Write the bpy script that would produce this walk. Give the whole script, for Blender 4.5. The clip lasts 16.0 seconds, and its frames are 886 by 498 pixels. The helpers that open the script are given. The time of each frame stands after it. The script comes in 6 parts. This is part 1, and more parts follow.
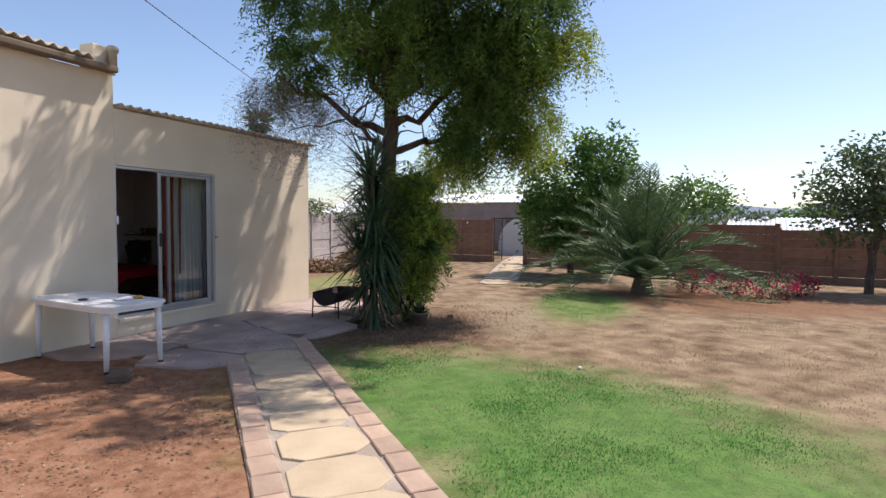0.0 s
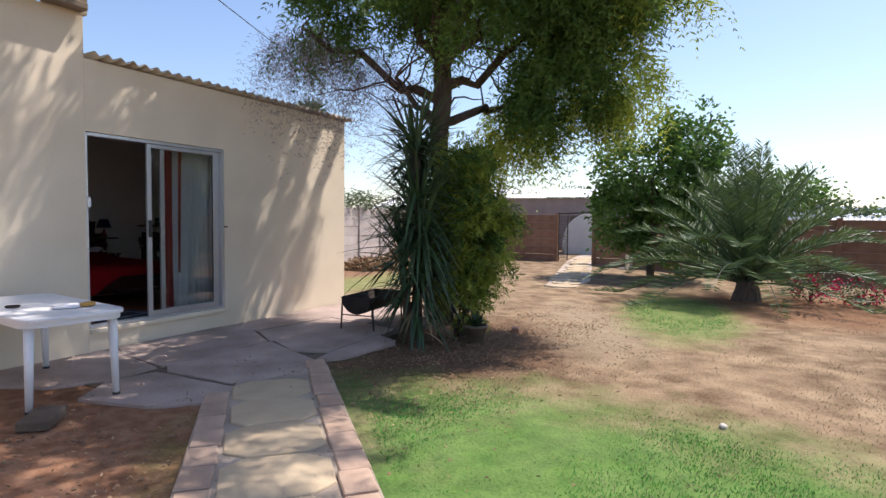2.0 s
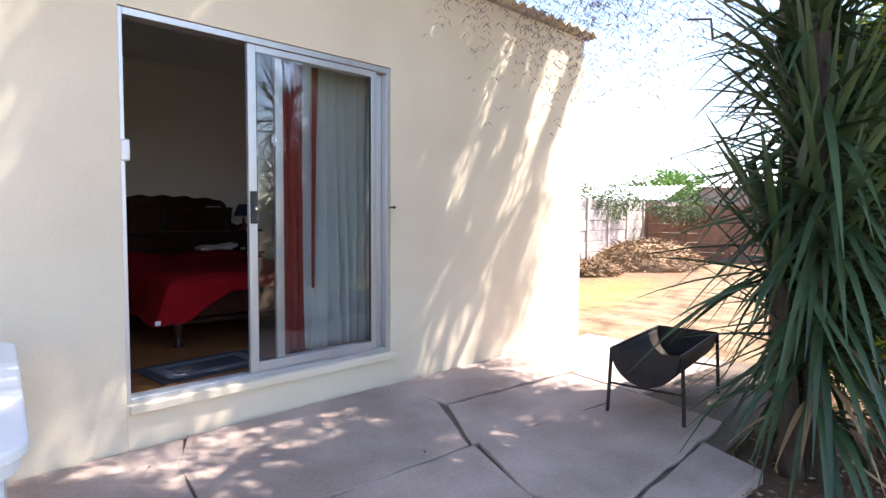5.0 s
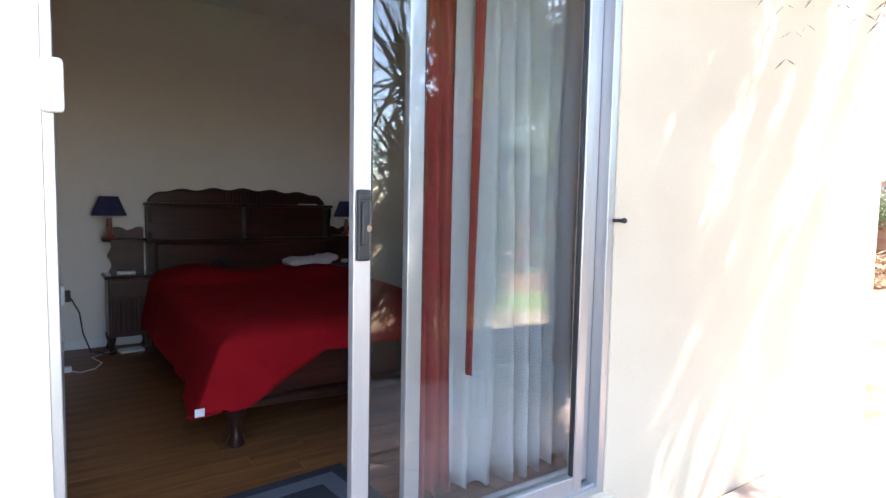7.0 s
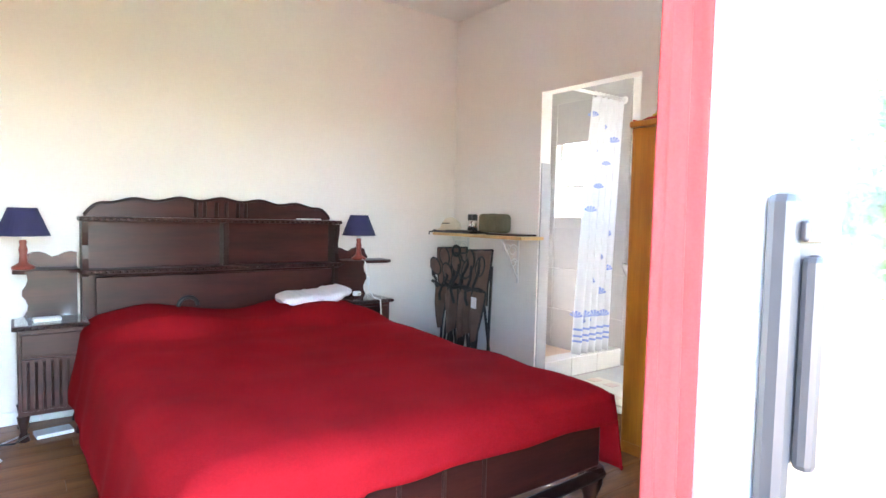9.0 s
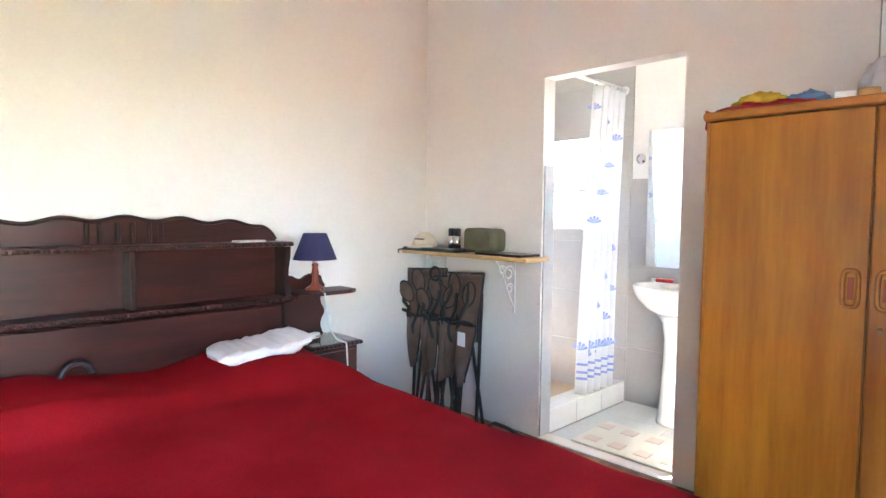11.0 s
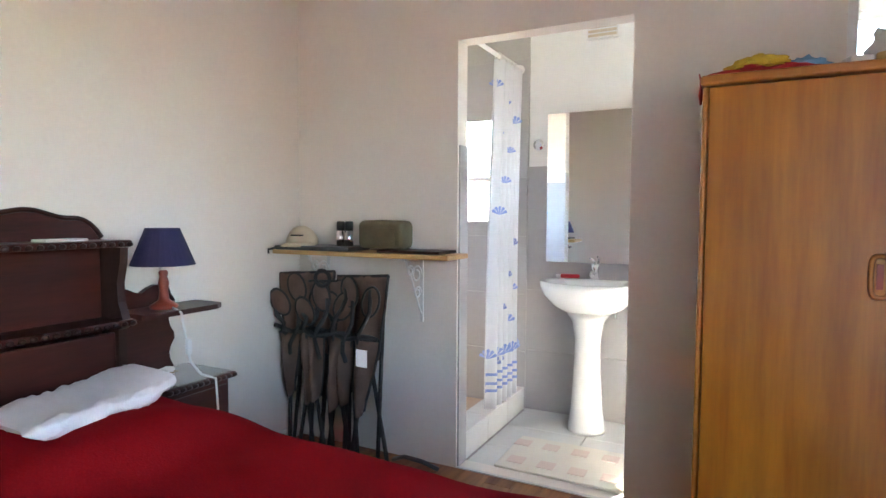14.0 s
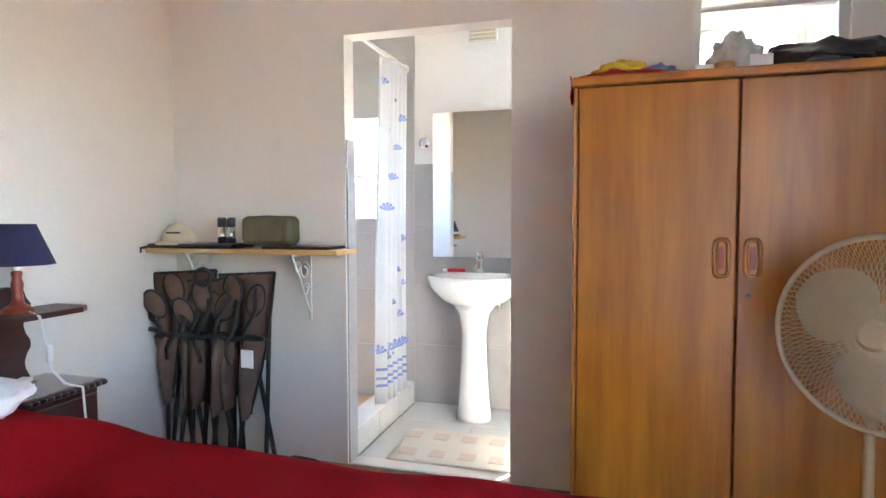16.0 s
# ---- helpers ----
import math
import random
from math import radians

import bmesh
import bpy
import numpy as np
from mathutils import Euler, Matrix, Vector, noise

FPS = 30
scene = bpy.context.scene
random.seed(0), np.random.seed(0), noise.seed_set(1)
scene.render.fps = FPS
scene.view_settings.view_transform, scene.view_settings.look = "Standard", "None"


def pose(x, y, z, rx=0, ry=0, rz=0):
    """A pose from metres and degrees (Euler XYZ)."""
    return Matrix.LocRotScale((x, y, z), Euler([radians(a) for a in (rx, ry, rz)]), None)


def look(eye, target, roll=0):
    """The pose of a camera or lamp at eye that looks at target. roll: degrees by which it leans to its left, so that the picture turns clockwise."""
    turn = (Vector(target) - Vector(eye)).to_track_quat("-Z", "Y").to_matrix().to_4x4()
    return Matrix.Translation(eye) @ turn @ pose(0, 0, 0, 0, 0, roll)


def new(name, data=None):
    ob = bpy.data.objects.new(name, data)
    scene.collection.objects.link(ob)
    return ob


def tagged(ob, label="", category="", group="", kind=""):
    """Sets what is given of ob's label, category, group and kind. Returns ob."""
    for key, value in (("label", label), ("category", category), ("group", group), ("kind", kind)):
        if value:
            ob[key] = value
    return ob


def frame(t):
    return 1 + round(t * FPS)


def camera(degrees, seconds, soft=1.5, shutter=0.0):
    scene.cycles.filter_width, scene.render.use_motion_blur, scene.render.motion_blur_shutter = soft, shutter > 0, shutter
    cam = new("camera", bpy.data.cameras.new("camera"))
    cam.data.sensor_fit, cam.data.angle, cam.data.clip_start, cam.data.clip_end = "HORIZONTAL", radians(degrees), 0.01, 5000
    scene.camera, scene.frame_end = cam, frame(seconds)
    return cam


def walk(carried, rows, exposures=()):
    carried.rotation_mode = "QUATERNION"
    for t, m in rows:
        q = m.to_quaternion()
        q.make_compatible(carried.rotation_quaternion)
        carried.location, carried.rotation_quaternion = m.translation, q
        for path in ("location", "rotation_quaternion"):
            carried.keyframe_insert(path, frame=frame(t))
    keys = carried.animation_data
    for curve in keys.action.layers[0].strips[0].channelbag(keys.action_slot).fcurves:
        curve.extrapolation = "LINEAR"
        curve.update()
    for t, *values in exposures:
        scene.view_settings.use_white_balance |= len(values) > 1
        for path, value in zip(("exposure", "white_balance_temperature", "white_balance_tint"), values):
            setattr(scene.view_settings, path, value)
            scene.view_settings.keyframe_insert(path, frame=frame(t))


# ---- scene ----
cam = camera(74.8, 16.0)
PATH = [
    (0, (-5.621, -7.096, 1.599), (-3.773, -6.338, 1.499), 0.5),
    (0.5, (-5.079, -6.907, 1.62), (-3.241, -6.127, 1.516), 0.5),
    (1, (-4.592, -6.693, 1.616), (-2.774, -5.866, 1.508), 0.6),
    (1.5, (-4.127, -6.464, 1.573), (-2.336, -5.579, 1.467), 0.6),
    (2, (-3.687, -6.205, 1.435), (-1.922, -5.27, 1.329), 0.7),
    (2.5, (-3.194, -5.848, 1.249), (-1.48, -4.824, 1.142), 0.8),
    (3, (-2.703, -5.433, 1.19), (-1.051, -4.31, 1.087), 0.6),
    (3.5, (-2.223, -4.915, 1.202), (-0.629, -3.711, 1.102), 0.5),
    (4, (-1.784, -4.42, 1.196), (-0.245, -3.146, 1.102), 0.4),
    (6.5, (-0.141, -1.843, 1.316), (1.041, -0.237, 1.163), 0.9),
    (7, (-0.040, -1.455, 1.330), (1.102, 0.180, 1.180), 1.1),
    (7.5, (0.022, -1.075, 1.328), (1.162, 0.560, 1.172), 0.8),
    (8, (0.125, -0.728, 1.297), (1.262, 0.912, 1.178), 1.3),
    (10.5, (0.574, 0.545, 1.455), (1.905, 2.032, 1.327), 0.6),
    (11, (0.606, 0.74, 1.456), (1.999, 2.17, 1.339), 0.6),
    (11.5, (0.638, 0.899, 1.467), (2.108, 2.251, 1.352), 0.6),
    (12, (0.704, 1.078, 1.465), (2.238, 2.356, 1.355), 0.6),
    (12.5, (0.754, 1.24, 1.458), (2.35, 2.439, 1.343), 0.5),
    (13, (0.792, 1.341, 1.439), (2.435, 2.476, 1.322), 0.5),
    (13.5, (0.803, 1.432, 1.421), (2.516, 2.458, 1.306), 0.4),
    (14, (0.803, 1.484, 1.4), (2.578, 2.397, 1.289), 0.3),
    (14.5, (0.784, 1.528, 1.387), (2.612, 2.332, 1.276), 0.2),
    (15, (0.781, 1.494, 1.382), (2.639, 2.225, 1.273), 0.1),
    (15.5, (0.776, 1.477, 1.377), (2.667, 2.12, 1.269), -0.1),
    (16, (0.767, 1.483, 1.363), (2.688, 2.033, 1.262), -0.1),
]

# ---- world, sun, exposure ----
EXPOSURES = [(0, 0.15, 6300, 16), (1.5, 0.28, 6300, 16), (2.5, 0.55, 6350, 16), (3.5, 0.95, 6400, 16), (4, 1.1, 6400, 16), (6.3, 2.4, 6350, 15), (7, 2.8, 6450, 14), (7.5, 4.1, 6500, 11), (8, 5.0, 6400, 11), (10.3, 6.22, 6250, 9), (11, 6.12, 6250, 9), (12.5, 5.8, 6250, 9), (13.3, 5.56, 6250, 9), (14, 5.44, 6250, 9), (14.6, 5.55, 6250, 9), (15.3, 5.75, 6250, 9), (16, 5.77, 6250, 9)]
walk(cam, [(t, look(eye, target, roll)) for t, eye, target, roll in PATH], EXPOSURES)

SUN = Vector((0.5, -0.34, 1.0)).normalized()
world = bpy.data.worlds.new("sky")
scene.world = world
world.use_nodes = True
wn = world.node_tree
sky = wn.nodes.new("ShaderNodeTexSky")
sky.sky_type = 'NISHITA'
sky.sun_disc = False
sky.sun_elevation = math.asin(SUN.z)
sky.sun_rotation = math.atan2(SUN.x, SUN.y)
sky.altitude = 300
sky.dust_density = 0.9
wn.nodes["Background"].inputs[1].default_value = 0.15
wn.links.new(sky.outputs[0], wn.nodes["Background"].inputs[0])
sun_data = bpy.data.lights.new("sun", 'SUN')
sun_data.energy = 5.0
sun_data.angle = radians(0.53)
sun_data.color = (1.0, 0.94, 0.85)
sun = new("sun", sun_data)
sun.matrix_world = look(SUN * 30, (0, 0, 0))


# ---- materials ----
def material(name, c1, c2=None, rough=0.7, metal=0.0, big=2.0, fine=60.0, bump=0.15, stretch=(1, 1, 1), spec=0.5, island=0.0, rnd=0.0, world_space=False, sheen=0.0, through_light=0.0, dist=0.01):
    m = bpy.data.materials.new(name)
    m.use_nodes = True
    nt = m.node_tree
    b = nt.nodes["Principled BSDF"]
    c2 = c2 or tuple(v * 0.8 for v in c1)
    if world_space:
        co = nt.nodes.new("ShaderNodeNewGeometry").outputs["Position"]
    else:
        co = nt.nodes.new("ShaderNodeTexCoord").outputs["Object"]
    mp = nt.nodes.new("ShaderNodeMapping")
    mp.inputs["Scale"].default_value = stretch
    nt.links.new(co, mp.inputs[0])
    n1 = nt.nodes.new("ShaderNodeTexNoise")
    n1.inputs["Scale"].default_value = big
    n1.inputs["Detail"].default_value = 6
    n2 = nt.nodes.new("ShaderNodeTexNoise")
    n2.inputs["Scale"].default_value = fine
    n2.inputs["Detail"].default_value = 4
    for n in (n1, n2):
        nt.links.new(mp.outputs[0], n.inputs["Vector"])
    add = nt.nodes.new("ShaderNodeMath")
    add.operation = 'MULTIPLY_ADD'
    add.inputs[1].default_value = 0.35
    nt.links.new(n2.outputs[0], add.inputs[0])
    sub = nt.nodes.new("ShaderNodeMath")
    sub.operation = 'SUBTRACT'
    sub.inputs[1].default_value = 0.175
    nt.links.new(n1.outputs[0], sub.inputs[0])
    nt.links.new(sub.outputs[0], add.inputs[2])
    ramp = nt.nodes.new("ShaderNodeValToRGB")
    ramp.color_ramp.elements[0].position, ramp.color_ramp.elements[1].position = 0.3, 0.7
    ramp.color_ramp.elements[0].color = (*c2, 1)
    ramp.color_ramp.elements[1].color = (*c1, 1)
    nt.links.new(add.outputs[0], ramp.inputs[0])
    col = ramp.outputs[0]
    for amount, source in ((island, "geo"), (rnd, "obj")):
        if amount:
            node = nt.nodes.new("ShaderNodeNewGeometry" if source == "geo" else "ShaderNodeObjectInfo")
            out = node.outputs["Random Per Island" if source == "geo" else "Random"]
            mr = nt.nodes.new("ShaderNodeMapRange")
            mr.inputs["To Min"].default_value, mr.inputs["To Max"].default_value = 1 - amount, 1 + amount
            nt.links.new(out, mr.inputs[0])
            hsv = nt.nodes.new("ShaderNodeHueSaturation")
            nt.links.new(mr.outputs[0], hsv.inputs["Value"])
            nt.links.new(col, hsv.inputs["Color"])
            col = hsv.outputs[0]
    nt.links.new(col, b.inputs["Base Color"])
    b.inputs["Roughness"].default_value = rough
    b.inputs["Metallic"].default_value = metal
    b.inputs["Specular IOR Level"].default_value = spec
    if sheen:
        b.inputs["Sheen Weight"].default_value = sheen
    if bump:
        bp = nt.nodes.new("ShaderNodeBump")
        bp.inputs["Strength"].default_value = bump
        bp.inputs["Distance"].default_value = dist
        nt.links.new(add.outputs[0], bp.inputs["Height"])
        nt.links.new(bp.outputs[0], b.inputs["Normal"])
    if through_light:
        tr = nt.nodes.new("ShaderNodeBsdfTranslucent")
        nt.links.new(col, tr.inputs[0])
        mix = nt.nodes.new("ShaderNodeMixShader")
        mix.inputs[0].default_value = through_light
        nt.links.new(b.outputs[0], mix.inputs[1])
        nt.links.new(tr.outputs[0], mix.inputs[2])
        nt.links.new(mix.outputs[0], nt.nodes["Material Output"].inputs[0])
    return m


def glass_material(name, tint=(0.98, 0.99, 0.988)):
    m = bpy.data.materials.new(name)
    m.use_nodes = True
    nt = m.node_tree
    nt.nodes.remove(nt.nodes["Principled BSDF"])
    tr = nt.nodes.new("ShaderNodeBsdfTransparent")
    tr.inputs[0].default_value = (*tint, 1)
    gl = nt.nodes.new("ShaderNodeBsdfGlossy")
    gl.inputs["Roughness"].default_value = 0.01
    lw = nt.nodes.new("ShaderNodeLayerWeight")
    lw.inputs[0].default_value = 0.5
    pw = nt.nodes.new("ShaderNodeMath")
    pw.operation = 'POWER'
    pw.inputs[1].default_value = 4.0
    nt.links.new(lw.outputs["Facing"], pw.inputs[0])
    sc = nt.nodes.new("ShaderNodeMath")
    sc.operation = 'MULTIPLY_ADD'
    sc.inputs[1].default_value, sc.inputs[2].default_value = 0.9, 0.09
    nt.links.new(pw.outputs[0], sc.inputs[0])
    mix = nt.nodes.new("ShaderNodeMixShader")
    nt.links.new(sc.outputs[0], mix.inputs[0])
    nt.links.new(tr.outputs[0], mix.inputs[1])
    nt.links.new(gl.outputs[0], mix.inputs[2])
    nt.links.new(mix.outputs[0], nt.nodes["Material Output"].inputs[0])
    return m


def ground_material():
    m = material("lawn_and_soil", (0.34, 0.245, 0.150), (0.125, 0.078, 0.045), rough=0.95, big=2.6, fine=38, bump=0.9, world_space=True, dist=0.03, spec=0.1)
    nt = m.node_tree
    b = nt.nodes["Principled BSDF"]
    base = b.inputs["Base Color"].links[0].from_socket
    pos = nt.nodes.new("ShaderNodeNewGeometry").outputs["Position"]

    def noise_of(scale, detail=6):
        n = nt.nodes.new("ShaderNodeTexNoise")
        n.inputs["Scale"].default_value, n.inputs["Detail"].default_value = scale, detail
        nt.links.new(pos, n.inputs["Vector"])
        return n.outputs[0]

    def blend(col, colour_a, colour_b, centre, radii, turn, wobble, hard, most=1.0, grain=9):
        mp = nt.nodes.new("ShaderNodeMapping")
        mp.vector_type = 'TEXTURE'
        mp.inputs["Location"].default_value = (*centre, 0)
        mp.inputs["Rotation"].default_value = (0, 0, radians(turn))
        mp.inputs["Scale"].default_value = (*radii, 1000)
        nt.links.new(pos, mp.inputs[0])
        ln = nt.nodes.new("ShaderNodeVectorMath")
        ln.operation = 'LENGTH'
        nt.links.new(mp.outputs[0], ln.inputs[0])
        ad = nt.nodes.new("ShaderNodeMath")
        ad.operation = 'MULTIPLY_ADD'
        ad.inputs[1].default_value = wobble
        nt.links.new(noise_of(2.2), ad.inputs[0])
        nt.links.new(ln.outputs["Value"], ad.inputs[2])
        mr = nt.nodes.new("ShaderNodeMapRange")
        mr.inputs["From Min"].default_value = 1 + wobble * 0.5 + hard
        mr.inputs["From Max"].default_value = 1 + wobble * 0.5 - hard
        mr.inputs["To Max"].default_value = most
        nt.links.new(ad.outputs[0], mr.inputs[0])
        rp = nt.nodes.new("ShaderNodeValToRGB")
        rp.color_ramp.elements[0].position, rp.color_ramp.elements[1].position = 0.35, 0.65
        rp.color_ramp.elements[0].color, rp.color_ramp.elements[1].color = (*colour_a, 1), (*colour_b, 1)
        nt.links.new(noise_of(grain), rp.inputs[0])
        mx = nt.nodes.new("ShaderNodeMix")
        mx.data_type = 'RGBA'
        nt.links.new(mr.outputs[0], mx.inputs["Factor"])
        nt.links.new(col, mx.inputs["A"])
        nt.links.new(rp.outputs[0], mx.inputs["B"])
        return mx.outputs["Result"]

    col = base
    # red soil beside the house, round the palm and by the boundary
    col = blend(col, (0.205, 0.098, 0.054), (0.310, 0.168, 0.100), (-3.2, -2.6), (3.4, 2.4), 40, 0.3, 0.1)
    # soil under tree and yucca: the crown's shade is put into its darker colour
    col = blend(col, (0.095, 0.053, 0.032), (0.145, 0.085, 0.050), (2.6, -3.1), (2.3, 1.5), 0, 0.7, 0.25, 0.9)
    col = blend(col, (0.172, 0.086, 0.046), (0.238, 0.132, 0.073), (9.5, -8.0), (2.4, 3.8), 10, 0.8, 0.3, 0.9)
    col = blend(col, (0.198, 0.099, 0.059), (0.264, 0.158, 0.099), (13, 4.2), (4.5, 1.8), 8, 0.6, 0.3, 0.9)
    col = blend(col, (0.277, 0.211, 0.132), (0.330, 0.257, 0.172), (5.2, -4.0), (2.4, 0.7), 20, 0.9, 0.4, 0.8)
    # green lawn
    col = blend(col, (0.055, 0.15, 0.028), (0.10, 0.22, 0.042), (-0.9, -6.1), (3.0, 1.65), 68, 1.1, 0.4, 0.8)
    col = blend(col, (0.10, 0.17, 0.035), (0.20, 0.25, 0.08), (7.4, -5.1), (2.7, 0.95), 8, 0.9, 0.35, 0.85)
    col = blend(col, (0.12, 0.18, 0.05), (0.26, 0.25, 0.1), (8.5, 2.6), (3.5, 1.0), 10, 0.9, 0.4, 0.7)
    nt.links.new(col, b.inputs["Base Color"])
    return m


M = {}
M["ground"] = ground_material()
M["render_wall"] = material("cream_plaster", (0.77, 0.66, 0.50), (0.68, 0.575, 0.43), rough=0.9, big=1.2, fine=90, bump=0.35, spec=0.2)
M["inner_wall"] = material("off_white_paint", (0.80, 0.76, 0.71), (0.74, 0.69, 0.64), rough=0.75, big=0.8, fine=70, bump=0.12, spec=0.3)
M["ceiling"] = material("white_ceiling", (0.8, 0.78, 0.74), (0.75, 0.73, 0.69), rough=0.8, bump=0.05)
M["asbestos"] = material("weathered_roof_sheet", (0.62, 0.54, 0.42), (0.40, 0.34, 0.26), rough=0.9, big=3, fine=50, bump=0.3)
M["gutter"] = material("weathered_timber", (0.22, 0.16, 0.11), (0.12, 0.09, 0.06), rough=0.85, big=3, fine=40, stretch=(0.3, 4, 4))
M["aluminium"] = material("anodised_aluminium", (0.62, 0.62, 0.63), (0.54, 0.54, 0.55), rough=0.38, metal=0.75, big=4, fine=120, bump=0.03, stretch=(1, 1, 0.1))
M["glass"] = glass_material("window_glass")
M["black_plastic"] = material("black_plastic", (0.025, 0.025, 0.028), (0.018, 0.018, 0.02), rough=0.4, bump=0.05)
M["slab"] = material("concrete_slab", (0.47, 0.365, 0.315), (0.27, 0.205, 0.17), rough=0.9, big=1.6, fine=60, bump=0.3, rnd=0.08, world_space=True, spec=0.2)
M["joint_soil"] = material("joint_soil", (0.16, 0.115, 0.08), (0.09, 0.065, 0.045), rough=0.95, big=6, fine=60, bump=0.5)
M["block"] = material("paver_block", (0.50, 0.36, 0.26), (0.38, 0.26, 0.19), rough=0.92, big=5, fine=70, bump=0.3, rnd=0.14, spec=0.2)
M["flagstone"] = material("yellow_flagstone", (0.56, 0.44, 0.29), (0.46, 0.35, 0.23), rough=0.92, big=3, fine=70, bump=0.3, rnd=0.08, spec=0.2)
M["clod"] = material("soil_clod", (0.25, 0.145, 0.083), (0.12, 0.065, 0.037), rough=0.95, island=0.4, bump=0)
M["gravel"] = material("gravel", (0.40, 0.33, 0.26), (0.22, 0.17, 0.13), rough=0.95, island=0.35)
M["white_plastic"] = material("white_garden_plastic", (0.80, 0.79, 0.78), (0.72, 0.71, 0.70), rough=0.45, big=3, fine=60, bump=0.05)
M["rust_steel"] = material("blackened_steel", (0.05, 0.035, 0.028), (0.02, 0.016, 0.014), rough=0.7, metal=0.3, big=5, fine=60, bump=0.3)
M["bark"] = material("tree_bark", (0.14, 0.10, 0.075), (0.055, 0.04, 0.03), rough=0.95, big=4, fine=25, bump=0.9, stretch=(2, 2, 0.5), dist=0.03)
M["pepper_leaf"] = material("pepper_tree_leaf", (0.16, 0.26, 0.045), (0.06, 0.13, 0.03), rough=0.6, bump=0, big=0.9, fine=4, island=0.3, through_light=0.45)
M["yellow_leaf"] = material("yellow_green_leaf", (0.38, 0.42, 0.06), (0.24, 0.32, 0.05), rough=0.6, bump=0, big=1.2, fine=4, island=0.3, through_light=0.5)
M["twig"] = material("dry_twig", (0.30, 0.24, 0.24), (0.2, 0.16, 0.16), rough=0.9, bump=0, island=0.3)
M["yucca_leaf"] = material("yucca_leaf", (0.075, 0.125, 0.05), (0.03, 0.06, 0.026), rough=0.45, bump=0, big=2, fine=6, island=0.3, through_light=0.15)
M["dry_leaf"] = material("dry_leaf", (0.36, 0.24, 0.13), (0.22, 0.14, 0.08), rough=0.9, bump=0, island=0.35)
M["palm_leaf"] = material("palm_frond_leaf", (0.14, 0.21, 0.07), (0.06, 0.11, 0.04), rough=0.6, bump=0, big=1, fine=5, island=0.25, through_light=0.2)
M["green_leaf"] = material("broad_green_leaf", (0.15, 0.27, 0.045), (0.06, 0.13, 0.028), rough=0.55, bump=0, big=1, fine=4, island=0.3, through_light=0.4)
M["dull_leaf"] = material("grey_green_leaf", (0.13, 0.17, 0.07), (0.07, 0.11, 0.045), rough=0.6, bump=0, big=1, fine=4, island=0.3, through_light=0.35)
M["flower"] = material("magenta_bract", (0.55, 0.02, 0.10), (0.40, 0.015, 0.07), rough=0.6, bump=0, island=0.25, through_light=0.4)
M["grass"] = material("green_grass_blade", (0.10, 0.34, 0.055), (0.07, 0.24, 0.042), rough=0.6, bump=0, big=1.5, fine=10, island=0.3, through_light=0.3, world_space=True)
M["straw"] = material("dry_grass_blade", (0.34, 0.28, 0.16), (0.22, 0.18, 0.09), rough=0.8, bump=0, big=1.5, fine=10, island=0.3, through_light=0.2, world_space=True)
M["fence_pale"] = material("pale_concrete_panel", (0.56, 0.48, 0.43), (0.46, 0.39, 0.34), rough=0.9, big=3, fine=60, bump=0.2, rnd=0.08)
M["fence_brown"] = material("brown_concrete_panel", (0.30, 0.16, 0.10), (0.21, 0.11, 0.07), rough=0.9, big=3, fine=60, bump=0.2, rnd=0.12)
M["polytunnel"] = material("white_sheeting", (0.75, 0.76, 0.74), (0.65, 0.67, 0.65), rough=0.5, bump=0.1, through_light=0.3)
M["shed_wall"] = material("shed_wall", (0.36, 0.28, 0.25), (0.28, 0.21, 0.19), rough=0.9)
M["metal_roof"] = material("galvanised_sheet", (0.72, 0.73, 0.74), (0.6, 0.61, 0.63), rough=0.5, metal=0.2, big=2, fine=30, bump=0.1)
# distance haze is put into the hills' blue-grey colour
M["hill"] = material("hazy_far_hill", (0.20, 0.23, 0.30), (0.16, 0.18, 0.24), rough=1, big=0.004, fine=0.05, bump=0)
M["stone"] = material("pale_stone", (0.6, 0.55, 0.46), (0.5, 0.45, 0.38), rough=0.9)
M["floor_wood"] = material("laminate_plank", (0.27, 0.115, 0.04), (0.14, 0.055, 0.02), rough=0.42, big=3, fine=14, bump=0.06, stretch=(0.6, 9, 1), rnd=0.14, spec=0.25)
M["dark_wood"] = material("mahogany_veneer", (0.062, 0.015, 0.010), (0.024, 0.007, 0.006), spec=0.3, rough=0.36, big=3, fine=22, bump=0.05, stretch=(0.7, 6, 6))
M["edge_wood"] = material("dark_carved_edge", (0.038, 0.014, 0.010), (0.02, 0.008, 0.006), spec=0.3, rough=0.32, big=8, fine=50, bump=0.2)
M["blanket"] = material("red_fleece", (0.29, 0.008, 0.013), (0.22, 0.006, 0.009), rough=0.95, big=3, fine=160, bump=0.5, dist=0.004, spec=0.05)
M["white_cloth"] = material("white_towelling", (0.78, 0.77, 0.80), (0.68, 0.67, 0.70), rough=0.95, big=6, fine=150, bump=0.6, dist=0.004)
M["navy_shade"] = material("navy_lampshade", (0.035, 0.032, 0.10), (0.026, 0.024, 0.075), rough=0.85, big=6, fine=200, bump=0.2, through_light=0.1)
M["red_wood"] = material("red_stained_wood", (0.28, 0.05, 0.025), (0.19, 0.03, 0.017), rough=0.3)
M["white_gloss"] = material("white_gloss_plastic", (0.8, 0.8, 0.79), (0.76, 0.76, 0.75), rough=0.3, bump=0)
M["brass"] = material("old_brass", (0.42, 0.33, 0.20), (0.28, 0.22, 0.13), rough=0.35, metal=0.9, big=20)
